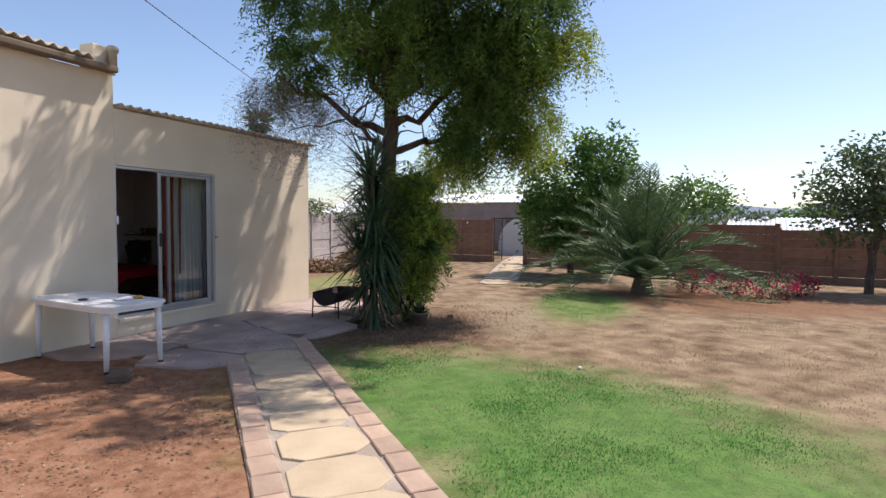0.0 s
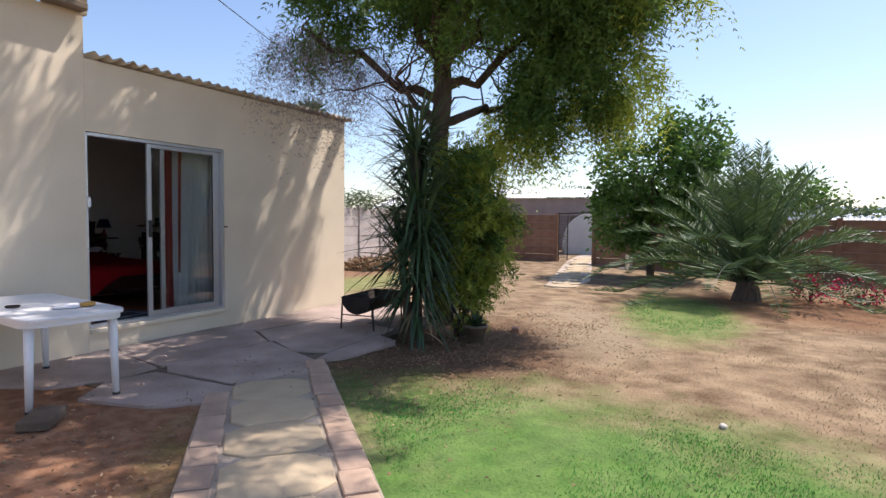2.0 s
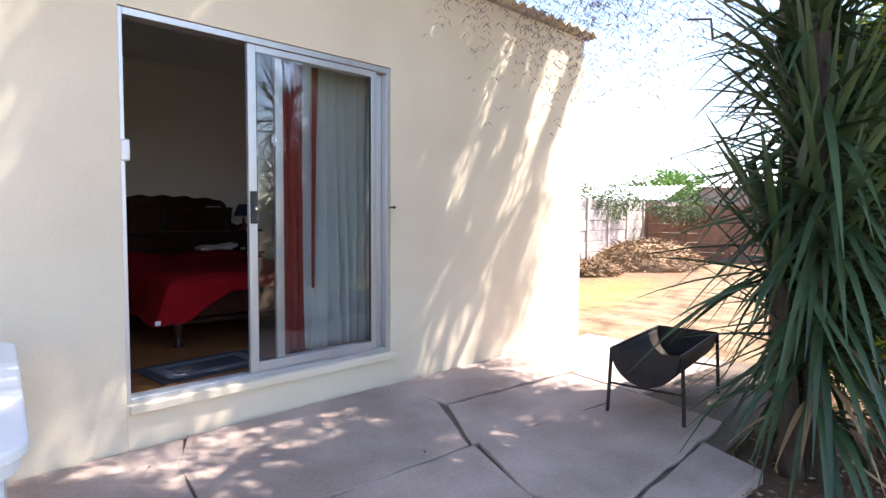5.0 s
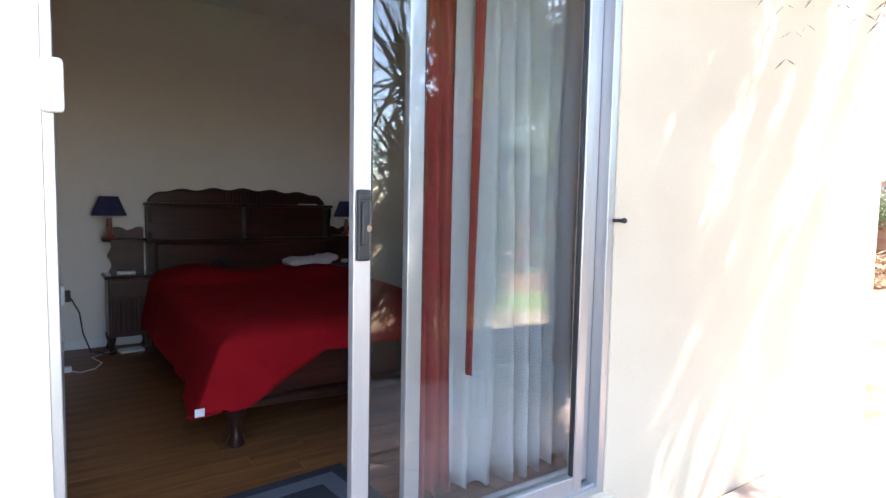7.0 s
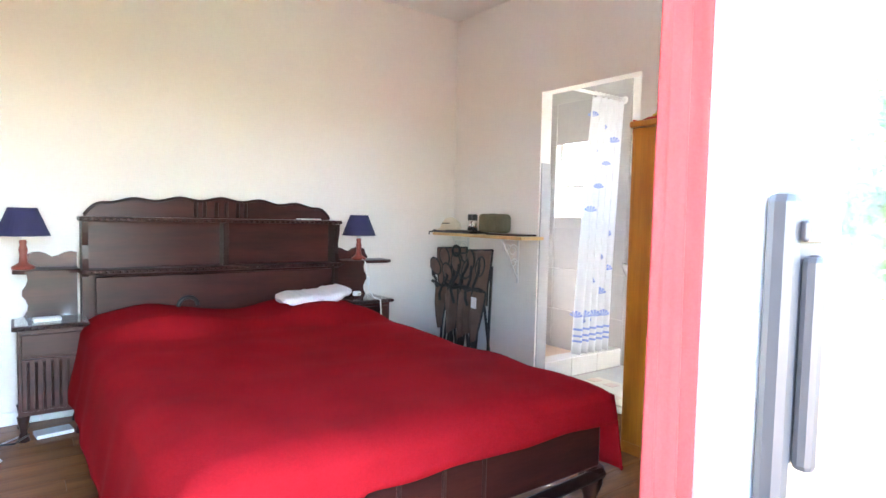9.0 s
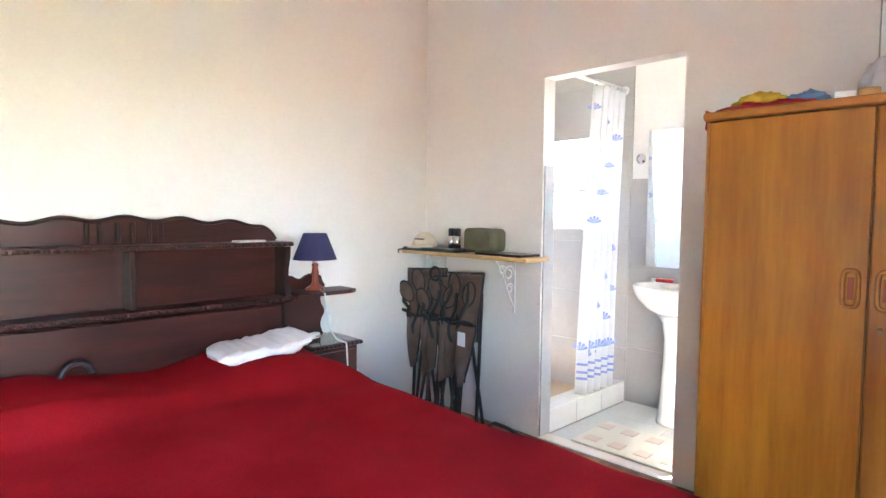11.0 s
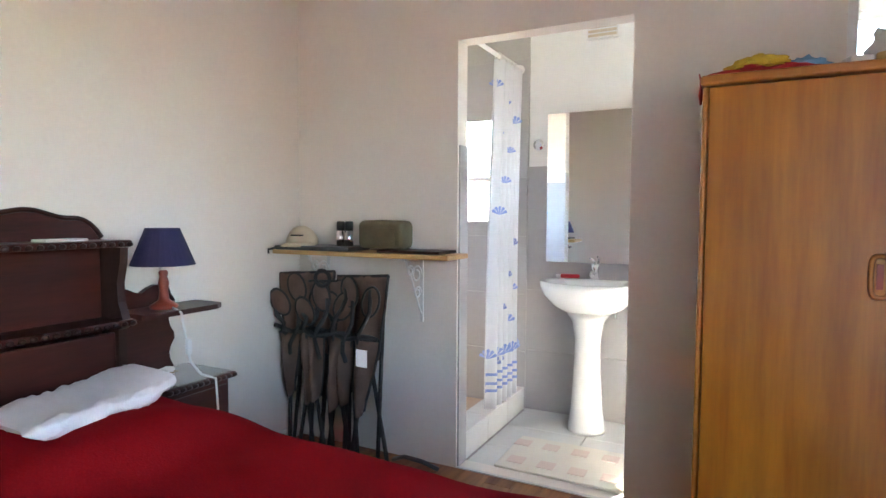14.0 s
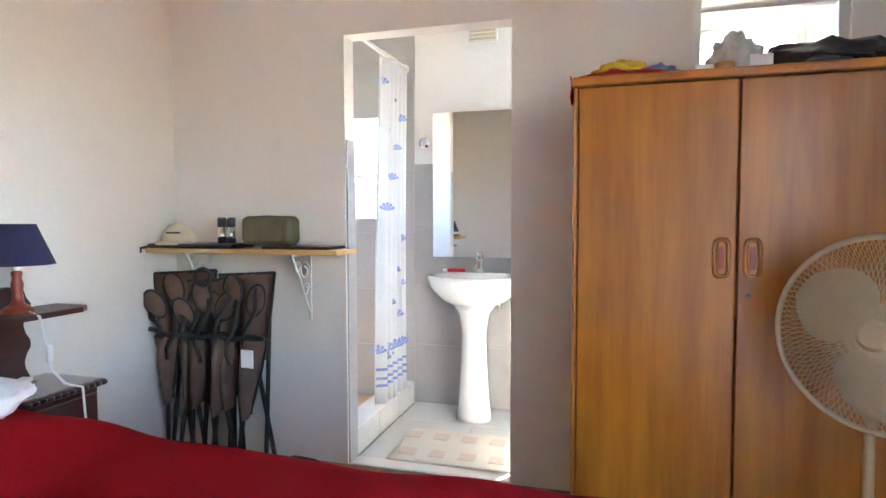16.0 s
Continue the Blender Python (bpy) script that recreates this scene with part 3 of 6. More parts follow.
# ---- sliding door ----
def build_sliding_door():
    door = thing("sliding_door", "aluminium sliding glass door standing half open", "door", (0, 0, 0))
    y0, y1 = 0.005, 0.10
    for nm, b in (("frame_jamb", (-0.03, -0.008, y0, y1, 0.2, 2.3)), ("frame_jamb", (DOOR_X - 0.04, DOOR_X, y0, y1, 0.2, 2.3)),
                  ("frame_head", (-0.008, DOOR_X - 0.04, y0, y1, 2.262, 2.3)), ("frame_track", (-0.008, DOOR_X - 0.04, y0, y1, 0.2, 0.228))):
        part(nm, box(*b, 0.003), "aluminium", door)
    for x in (0.02, 0.05, 0.08):
        part("track_rail", box(-0.007, DOOR_X - 0.041, x, x + 0.006, 0.2285, 0.238), "aluminium", door)
    # the sliding leaf in front, the fixed one behind it
    for name, x0, x1, ya, yb in (("sliding_leaf", 0.678, 1.66, 0.010, 0.042), ("fixed_leaf", 0.885, DOOR_X - 0.042, 0.058, 0.09)):
        w = 0.055
        leaf = part(name, box(x0, x0 + w, ya, yb, 0.242, 2.258, 0.004), "aluminium", door)
        part("stile", box(x1 - w * 0.8, x1, ya, yb, 0.242, 2.258, 0.004), "aluminium", leaf)
        part("bottom_rail", box(x0 + w, x1 - w * 0.8, ya + 0.002, yb - 0.002, 0.242, 0.30, 0.004), "aluminium", leaf)
        part("top_rail", box(x0 + w, x1 - w * 0.8, ya + 0.002, yb - 0.002, 2.215, 2.258, 0.004), "aluminium", leaf)
        ym = (ya + yb) / 2
        pane = part("pane", box(x0 + w, x1 - w * 0.8, ym - 0.002, ym + 0.002, 0.30, 2.215), "glass", leaf)
        pane.visible_shadow = False
        part("gasket", box(x0 + w, x0 + w + 0.006, ya + 0.006, yb - 0.006, 0.30, 2.215), "black_plastic", leaf)
        part("gasket", box(x1 - w * 0.8 - 0.006, x1 - w * 0.8, ya + 0.006, yb - 0.006, 0.30, 2.215), "black_plastic", leaf)
    lock = part("lock_plate", box(0.684, 0.724, -0.008, 0.010, 1.17, 1.37, 0.006), "black_plastic", door, "black plastic pull handle with lock")
    part("pull_grip", box(0.690, 0.706, -0.020, -0.008, 1.215, 1.335, 0.004), "black_plastic", lock)
    for z in (1.182, 1.348):
        part("lock_ridge", box(0.688, 0.720, -0.013, -0.008, z - 0.006, z + 0.006, 0.002), "black_plastic", lock)
    part("lock_cylinder", rod((0.712, -0.018, 1.262), (0.712, -0.006, 1.262), 0.009, seg=14), "chrome", lock)
    catch = part("catch", rod((DOOR_X - 0.005, -0.035, 1.285), (DOOR_X - 0.005, 0.006, 1.285), 0.007, seg=10), "black_plastic", door, "small black door catch")
    part("catch_knob", blob((0.014, 0.012, 0.011), 0.0, at=(DOOR_X + 0.004, -0.038, 1.285), subdiv=2), "black_plastic", catch, smooth=True)
    part("alarm_contact", box(-0.03, 0.010, -0.022, 0.004, 1.505, 1.615, 0.008), "white_gloss", door, "small white alarm contact")


build_sliding_door()


def pleated(x0, x1, y, z0, z1, folds, depth, gather=0.0, thick=0.003, seed=0.0):
    """A hanging curtain with folds; gather pulls its foot together."""
    n = int(folds * 10)

    def place(u, v):
        mid = (x0 + x1) / 2 + gather * v
        x = mid + (u - 0.5) * (x1 - x0) * (1 - 0.05 * v) + 0.012 * noise.noise(Vector((u * 9, v * 2, seed)))
        d = depth * (0.6 + 0.4 * v) * (0.75 + 0.6 * noise.noise(Vector((u * 3, 0.4 * v, seed + 8)))) * math.sin(u * folds * math.tau + 4.5 * noise.noise(Vector((u * 3.3, v * 0.7, seed + 3))))
        return (x, y + d, z1 + (z0 - z1) * v + 0.015 * math.sin(u * folds * math.tau) * v)
    return sheet(n, 24, place, thick)


curtain_rail = thing("curtain_rail", "white curtain rail above the sliding door", "curtain rail", (0, 0, 0))
part("rail", rod((0.08, 0.30, 2.48), (2.3, 0.30, 2.48), 0.012), "white_gloss", curtain_rail)
for x in (0.12, 1.2, 2.25):
    part("rail_bracket", rod((x, 0.198, 2.48), (x, 0.30, 2.48), 0.007), "white_gloss", curtain_rail)
single("sheer_curtain", pleated(1.215, 1.86, 0.27, 0.245, 2.47, 7, 0.05, 0.0, seed=1.0), "sheer", "white sheer curtain gathered behind the glass", "curtain", smooth=True)
red = single("red_curtain", pleated(1.05, 1.235, 0.325, 0.23, 2.47, 3, 0.022, 0.02, seed=4.0), "red_drape", "rust-red drape hanging beside the sheer", "curtain", smooth=True)
part("loose_fold", sheet(6, 20, lambda u, v: (1.28 - 0.035 * v + (u - 0.5) * (0.055 - 0.045 * v), 0.205 + 0.012 * math.cos(u * 6), 2.46 - 1.75 * v), 0.003), "red_drape", red, smooth=True)


# ---- terrace, path and garden furniture ----
def terrace():
    base = structure("pavement", box(-0.72, 4.46, -2.22, -0.002, -0.14, -0.060), "joint_soil", "terrace of large broken concrete slabs")
    outlines = [
        [(-1.05, -0.05), (0.22, -0.05), (0.06, -0.42), (-0.08, -1.12), (-0.55, -1.18), (-0.95, -0.9), (-1.12, -0.5)],
        [(0.30, -0.04), (1.62, -0.04), (1.70, -0.55), (1.32, -1.18), (0.02, -1.14), (0.12, -0.40)],
        [(-0.08, -1.40), (0.05, -1.22), (1.34, -1.26), (1.10, -1.80), (0.92, -2.25), (0.55, -2.40), (-0.05, -2.30)],
        [(-0.62, -1.26), (-0.20, -1.32), (-0.16, -2.34), (-0.55, -2.40), (-0.85, -2.1), (-0.98, -1.5)],
        [(1.70, -0.04), (3.16, -0.04), (3.05, -0.72), (1.80, -0.60)],
        [(1.78, -0.66), (3.02, -0.78), (2.90, -1.38), (1.42, -1.20)],
        [(1.44, -1.26), (2.88, -1.44), (2.70, -2.05), (1.32, -2.12), (1.16, -1.80)],
        [(3.22, -0.04), (4.50, -0.04), (4.48, -0.78), (3.10, -0.74)],
        [(3.08, -0.80), (4.46, -0.84), (4.30, -1.50), (2.96, -1.42)],
        [(0.98, -2.26), (1.30, -2.18), (2.3, -2.12), (2.15, -2.45), (1.25, -2.42)],
    ]
    for o in outlines:
        mx, my = sum(p[0] for p in o) / len(o), sum(p[1] for p in o) / len(o)
        o = [(mx + (x - mx) * 1.05, min(my + (y - my) * 1.06, -0.02)) for x, y in o]
        rng = random.Random(len(o) + int(o[0][0] * 100))
        pts = []
        for (xa, ya), (xb, yb) in zip(o, o[1:] + o[:1]):
            steps = max(2, int(math.hypot(xb - xa, yb - ya) / 0.14))
            for s in range(steps):
                k = s / steps
                wob = 0 if ya > -0.1 and yb > -0.1 else rng.uniform(-0.012, 0.012)
                pts.append((xa + (xb - xa) * k + wob, ya + (yb - ya) * k + wob))
        part("slab", prism(pts, -0.12, -0.044 + rng.uniform(-0.005, 0.005), 0.005), "slab", base)


terrace()


def paved_path():
    a = Vector((0.705, 0.709, 0))
    side = Vector((a.y, -a.x, 0))
    origin = Vector((-0.53, -2.36, 0))
    path = structure("path", prism([tuple((origin + a * s + side * w)[:2]) for s, w in ((-9.0, 0.0), (0.1, 0.0), (0.45, 0.3), (1.0, 0.86), (1.0, 1.08), (-9.0, 1.08))], -0.14, -0.048), "gravel", "garden path of pale flagstones edged with paving blocks")
    rng = random.Random(4)
    block = box(-0.145, 0.145, -0.095, 0.095, 0, 0.05, 0.008, seg=1)
    me = bpy.data.meshes.new("block")
    block.to_mesh(me)
    me.materials.append(M["block"])
    angle = math.degrees(math.atan2(a.y, a.x))
    for w, s in ((0.105, 0.0), (0.975, 0.92)):
        while s > -7.2:
            p = origin + a * s + side * (w + rng.uniform(-0.008, 0.008))
            ob = new("block", me)
            ob.matrix_world = pose(p.x, p.y, -0.080 + rng.uniform(-0.006, 0.006), rng.uniform(-1, 1), rng.uniform(-1, 1), angle + rng.uniform(-2.5, 2.5))
            ob.parent = path
            s -= 0.302
    s = 0.42
    while s > -7.5:
        ln, half, cut = 0.56, 0.315, 0.11
        o = [(-ln / 2 + cut, -half), (ln / 2 - cut, -half), (ln / 2, -half + cut * 1.2), (ln / 2, half - cut * 1.2), (ln / 2 - cut, half), (-ln / 2 + cut, half), (-ln / 2, half - cut * 1.2), (-ln / 2, -half + cut * 1.2)]
        o = [(x + rng.uniform(-0.015, 0.015), y + rng.uniform(-0.015, 0.015)) for x, y in o]
        p = origin + a * (s - ln / 2) + side * 0.54
        bm = prism(o, -0.11, -0.034 + rng.uniform(-0.005, 0.005), 0.010)
        ob = part("flagstone", bm, "flagstone", path)
        ob.matrix_world = pose(p.x, p.y, 0, 0, 0, angle + rng.uniform(-2, 2))
        s -= ln + 0.02


paved_path()


def garden_table():
    # long axis local y
    t = thing("garden_table", "white plastic garden table standing on the terrace", "table", (-1.01, -0.93, -0.045), -7)
    L, W, H = 0.77, 0.385, 0.715

    def outline(lx, ly, r):
        pts = []
        for cx, cy, a0 in ((lx - r, ly - r, 0), (-lx + r, ly - r, 90), (-lx + r, -ly + r, 180), (lx - r, -ly + r, 270)):
            for k in range(7):
                a = radians(a0 + k * 15)
                pts.append((cx + r * math.cos(a), cy + r * math.sin(a)))
        return pts
    part("tabletop", prism(outline(W, L, 0.14), H - 0.03, H, 0.010), "white_plastic", t)
    part("skirt", prism(outline(W - 0.02, L - 0.02, 0.13), H - 0.075, H - 0.031), "white_plastic", t)
    for sx in (-1, 1):
        for sy in (-1, 1):
            leg = part("leg", rod((sx * (W - 0.09), sy * (L - 0.11), H - 0.076), (sx * (W - 0.075), sy * (L - 0.095), 0.02), 0.036, 0.026, seg=14), "white_plastic", t, smooth=True)
            part("foot_cap", rod((sx * (W - 0.075), sy * (L - 0.095), 0.0), (sx * (W - 0.075), sy * (L - 0.095), 0.022), 0.028, seg=14), "black_plastic", leg)


garden_table()
single("folded_cloth", blob((0.16, 0.10, 0.018), 0.35, 3, subdiv=3, flat=-0.004), "white_cloth", "crumpled white cloth lying on the garden table", "cloth", (-0.94, -1.30, 0.678), 20, smooth=True)
single("bread_roll", blob((0.075, 0.05, 0.022), 0.2, 3, flat=-0.012), "spot", "orange-brown stained lump on the garden table", "food", (-0.85, -1.38, 0.69), 30, smooth=True)
single("ashtray", lathe([(0.045, 0), (0.055, 0.012), (0.05, 0.016), (0.04, 0.006)], 18), "rust_steel", "small dark ashtray on the garden table", "ashtray", (-1.20, -0.95, 0.671), smooth=True)


def barbecue():
    b = thing("barbecue", "blackened half-drum barbecue on thin steel legs", "barbecue", (2.42, -1.70, -0.05), 8)
    r, ln = 0.21, 0.95

    def place(u, v):
        a = math.pi * (1 + v)
        return (ln * u, r * math.cos(a), 0.43 + r * math.sin(a))
    part("drum", sheet(14, 16, place, 0.006), "rust_steel", b, smooth=True)
    for x in (0.0, ln):
        o = [(r * math.cos(math.pi * (1 + k / 12)), 0.43 + r * math.sin(math.pi * (1 + k / 12))) for k in range(13)]
        bm = bmesh.new()
        rows = [[bm.verts.new((x + d, y, z)) for y, z in o] for d in (-0.004, 0.004)]
        bm.faces.new(rows[0])
        bm.faces.new(rows[1][::-1])
        for k in range(13):
            bm.faces.new((rows[0][k], rows[0][(k + 1) % 13], rows[1][(k + 1) % 13], rows[1][k]))
        part("end_plate", bm, "rust_steel", b)
    for x in (0.03, ln - 0.03):
        for s in (-1, 1):
            part("leg", rod((x, s * (r + 0.01), 0.43), (x, s * (r + 0.03), 0.0), 0.012, seg=8), "rust_steel", b)
        part("crossbar", rod((x, -r - 0.02, 0.20), (x, r + 0.02, 0.20), 0.008, seg=8), "rust_steel", b)
    part("rim", tube([(0, -r, 0.435), (ln, -r, 0.435), (ln, r, 0.435), (0, r, 0.435)], 0.009, closed=True, seg=6), "rust_steel", b)


barbecue()
single("concrete_block", box(-0.19, 0.19, -0.10, 0.10, 0, 0.075, 0.014), "joint_soil", "soil-stained concrete block on the ground beside the table", "block", (-1.42, -1.78, -0.065), 42)
single("brick", box(-0.11, 0.11, -0.05, 0.05, 0, 0.07, 0.008), "fence_brown", "loose brown brick lying on the soil", "brick", (3.9, -3.35, ground_z(3.9, 0) - 0.005), 20)
single("white_stone", blob((0.035, 0.028, 0.02), 0.3, 2, subdiv=2), "stone", "small pale stone on the lawn", "stone", (0.95, -6.08, -0.055), smooth=True)


# ---- trees and plants ----
def branch(bm, start, end, r0, r1, rng, bend=0.15, steps=6):
    start, end = Vector(start), Vector(end)
    ln = (end - start).length
    pts = [start.lerp(end, k / steps) + Vector([rng.uniform(-1, 1) * bend * ln * math.sin(math.pi * k / steps) for _ in range(3)]) * 0.5 for k in range(steps + 1)]
    tube(pts, [r0 + (r1 - r0) * k / steps for k in range(steps + 1)], bm, 8)
    return pts


def strands(name, starts, outs, count, length, rng, leaf=0.055, width=0.014, droop=1.0):
    """Hanging sprays: from each start a curved stem of leaflets in pairs."""
    n, k = len(starts), count
    t = np.linspace(0.05, 1, k)[None, :, None]
    ln = (length * rng.uniform(0.6, 1.35, n))[:, None, None]
    out = unit(outs)[:, None, :]
    pos = starts[:, None, :] + out * ln * 0.55 * t + np.array([0, 0, -1.0]) * ln * droop * (t ** 2) * 0.75
    pos = pos + rng.normal(0, 0.012, pos.shape)
    d = unit(out * 0.55 + np.array([0, 0, -1.0]) * droop * 1.5 * t)
    sidev = unit(np.cross(d, rng.normal(size=(n, 1, 3))))
    base = np.concatenate([pos, pos], 1).reshape(-1, 3)
    way = np.concatenate([d * 0.8 + sidev, d * 0.8 - sidev], 1).reshape(-1, 3)
    return leaf_mesh(name, base, way, leaf * rng.uniform(0.7, 1.3, len(base)), width, rng)


def crown_points(lobes, n, rng, shell=0.55):
    w = np.array([r[3] * r[4] * r[5] for r in lobes]) ** 0.75
    pick = rng.choice(len(lobes), n, p=w / w.sum())
    lob = np.array(lobes)[pick]
    d = unit(rng.normal(size=(n, 3)))
    rad = rng.uniform(shell, 1.0, n) ** 0.6
    return lob[:, :3] + d * lob[:, 3:6] * rad[:, None], d


def clumped(lobes, clumps, per, spread, rng, shell=0.5):
    c, d = crown_points(lobes, clumps, rng, shell)
    p = np.repeat(c, per, 0) + rng.normal(0, spread, (clumps * per, 3))
    o = np.repeat(d, per, 0) + rng.normal(0, 0.7, (clumps * per, 3))
    o[:, 2] = o[:, 2] * 0.4
    return p, o


def pepper_tree():
    rng, r = np.random.default_rng(11), random.Random(5)
    tree = thing("pepper_tree", "tall pepper tree with drooping feathery foliage and a dark trunk", "tree", (3.9, -2.15, ground_z(3.9, 0) - 0.03))
    z = ground_z(3.9, 0)
    bm = bmesh.new()
    trunk = branch(bm, (0, 0, 0), (0.05, 0.05, 4.2), 0.18, 0.13, r, 0.022, 10)
    limbs = [((0, 0, 3.3), (-1.1, 1.7, 4.3)), ((0, 0, 3.5), (0.9, -2.2, 4.4)), ((0.03, 0, 3.9), (-1.6, -0.4, 6.2)), ((0.05, 0.05, 4.2), (0.4, 0.3, 7.4)),
             ((0.05, 0.05, 4.1), (1.6, 0.6, 6.0)), ((0, 0, 3.0), (0.6, -1.1, 3.5)), ((0, 0, 2.9), (-0.5, 0.5, 3.6)), ((0, 0, 3.7), (-0.6, -1.6, 5.6)), ((0, 0, 3.9), (-1.2, 1.2, 6.2)), ((0, 0, 4.0), (-2.0, -2.8, 6.9)), ((0, 0, 4.1), (-2.8, -1.6, 7.0))]
    for a, b in limbs:
        pts = branch(bm, a, b, 0.075, 0.025, r, 0.22, 7)
        for q in pts[3:]:
            for _ in range(2):
                e = q + Vector((r.uniform(-0.8, 0.8), r.uniform(-0.8, 0.8), r.uniform(-0.3, 0.7)))
                branch(bm, q, e, 0.018, 0.006, r, 0.2, 4)
    for q in trunk[6:9]:
        for _ in range(2):
            e = q + Vector((r.uniform(-0.7, 0.5), r.uniform(-0.8, 0.8), r.uniform(-0.1, 0.8)))
            branch(bm, q, e, 0.025, 0.008, r, 0.45, 6)
    part("trunk", bm, "bark", tree, smooth=True)
    # the last two lobes, above the view, are put there to shade the path
    lobes = [(-0.9, -0.1, 6.0, 1.7, 2.2, 1.7), (-0.1, -1.3, 4.7, 1.2, 1.4, 0.8), (-1.0, 1.5, 4.5, 0.9, 0.8, 0.45), (0.2, -2.3, 4.7, 0.9, 0.8, 0.5), (0.0, -0.3, 4.6, 0.9, 1.0, 0.8), (1.2, 0.3, 5.8, 0.6, 0.6, 0.3),
             (0.4, -1.6, 3.5, 0.8, 0.9, 0.7), (-1.9, 0.4, 6.6, 1.2, 1.3, 1.1), (-1.5, -1.6, 6.0, 1.2, 1.1, 0.9), (-0.6, -2.8, 5.3, 1.0, 0.8, 0.5), (-2.0, -3.0, 6.9, 1.3, 1.2, 0.7), (-2.9, -1.8, 7.0, 1.0, 1.0, 0.7)]
    p, o = clumped(lobes, 380, 24, 0.11, rng, 0.25)
    foliage("crown", strands("crown", p, o, 9, 0.5, rng, 0.09, 0.024), "pepper_leaf", tree)
    # long side sprays reaching over the roof's corner, added to cast wall streaks
    spray_p, spray_o = [], []
    for k in range(5):
        q, d = clumped([(-0.3 + 0.42 * k, 1.05 + rng.uniform(-0.15, 0.15), 5.25 + rng.uniform(-0.2, 0.25), 0.05, 0.7, 0.08)], 26, 12, 0.03, rng, 0.1)
        spray_p.append(q)
        spray_o.append(d * [0.3, 1.0, 0.3])
    foliage("side_sprays", strands("side_sprays", np.concatenate(spray_p), np.concatenate(spray_o), 7, 0.15, rng, 0.06, 0.018, 0.5), "pepper_leaf", tree)
    p, o = clumped([(0.2, -2.1, 4.6, 0.8, 0.8, 0.4), (-0.1, -1.3, 4.6, 1.0, 1.2, 0.5), (0.3, -1.5, 3.5, 0.6, 0.8, 0.5)], 75, 22, 0.11, rng, 0.2)
    foliage("lower_crown", strands("lower_crown", p, o, 9, 0.5, rng, 0.09, 0.024), "pepper_leaf", tree)
    # unseen clumps above the view, added to shade path and soil
    p, o = clumped([(-1.6, -2.4, 5.9, 0.8, 0.7, 0.4), (0.8, -2.7, 6.2, 0.8, 0.7, 0.4), (-0.4, -2.4, 6.0, 0.7, 0.7, 0.4)], 120, 22, 0.12, rng, 0.2)
    foliage("upper_crown", strands("upper_crown", p, o, 9, 0.5, rng, 0.09, 0.026), "pepper_leaf", tree)
    # crown tips: sunlight is put into their lighter, yellower leaf colour
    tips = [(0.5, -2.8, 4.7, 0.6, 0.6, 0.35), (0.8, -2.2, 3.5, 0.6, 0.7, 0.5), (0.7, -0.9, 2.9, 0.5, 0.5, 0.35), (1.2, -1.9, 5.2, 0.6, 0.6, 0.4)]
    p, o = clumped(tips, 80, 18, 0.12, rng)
    tagged(foliage("sunlit_sprays", strands("sunlit_sprays", p, o, 9, 0.5, rng, 0.09, 0.022), "yellow_leaf", tree), "hanging sprays coloured yellow-green as lit by the sun")
    p, o = clumped([(-1.0, 1.75, 4.0, 0.6, 0.65, 0.3), (-0.3, 0.8, 3.7, 0.4, 0.4, 0.3)], 80, 9, 0.1, rng)
    tagged(foliage("twig_spray", strands("twig_spray", p, o, 12, 0.85, rng, 0.07, 0.008, 1.4), "twig", tree), "bare greyish hanging twigs")


pepper_tree()


def sword_leaves(name, base, ways, length, width, droop, rng):
    """Long arching leaves of four joined pieces each."""
    n, k = len(base), 5
    ways = unit(ways)
    t = np.linspace(0, 1, k)[None, :, None]
    ln = length[:, None, None]
    mid = base[:, None, :] + ways[:, None, :] * ln * t + np.array([0, 0, -1.0]) * (droop[:, None, None] * ln * t ** 2)
    side = unit(np.cross(ways, np.array([0, 0, 1.0]) + rng.normal(0, 0.15, (n, 3))))[:, None, :]
    w = width * np.array([0.7, 1.0, 0.85, 0.5, 0.04])[None, :, None]
    v = np.stack([mid - side * w / 2, mid + np.array([0, 0, -0.25]) * w, mid + side * w / 2], 2).reshape(-1, 3)
    faces = []
    b0 = np.arange(n)[:, None] * (k * 3)
    for s in range(k - 1):
        for c in range(2):
            i = s * 3 + c
            faces.append(np.concatenate([b0 + i, b0 + i + 1, b0 + i + 4, b0 + i + 3], 1))
    return array_mesh(name, v, np.concatenate(faces))


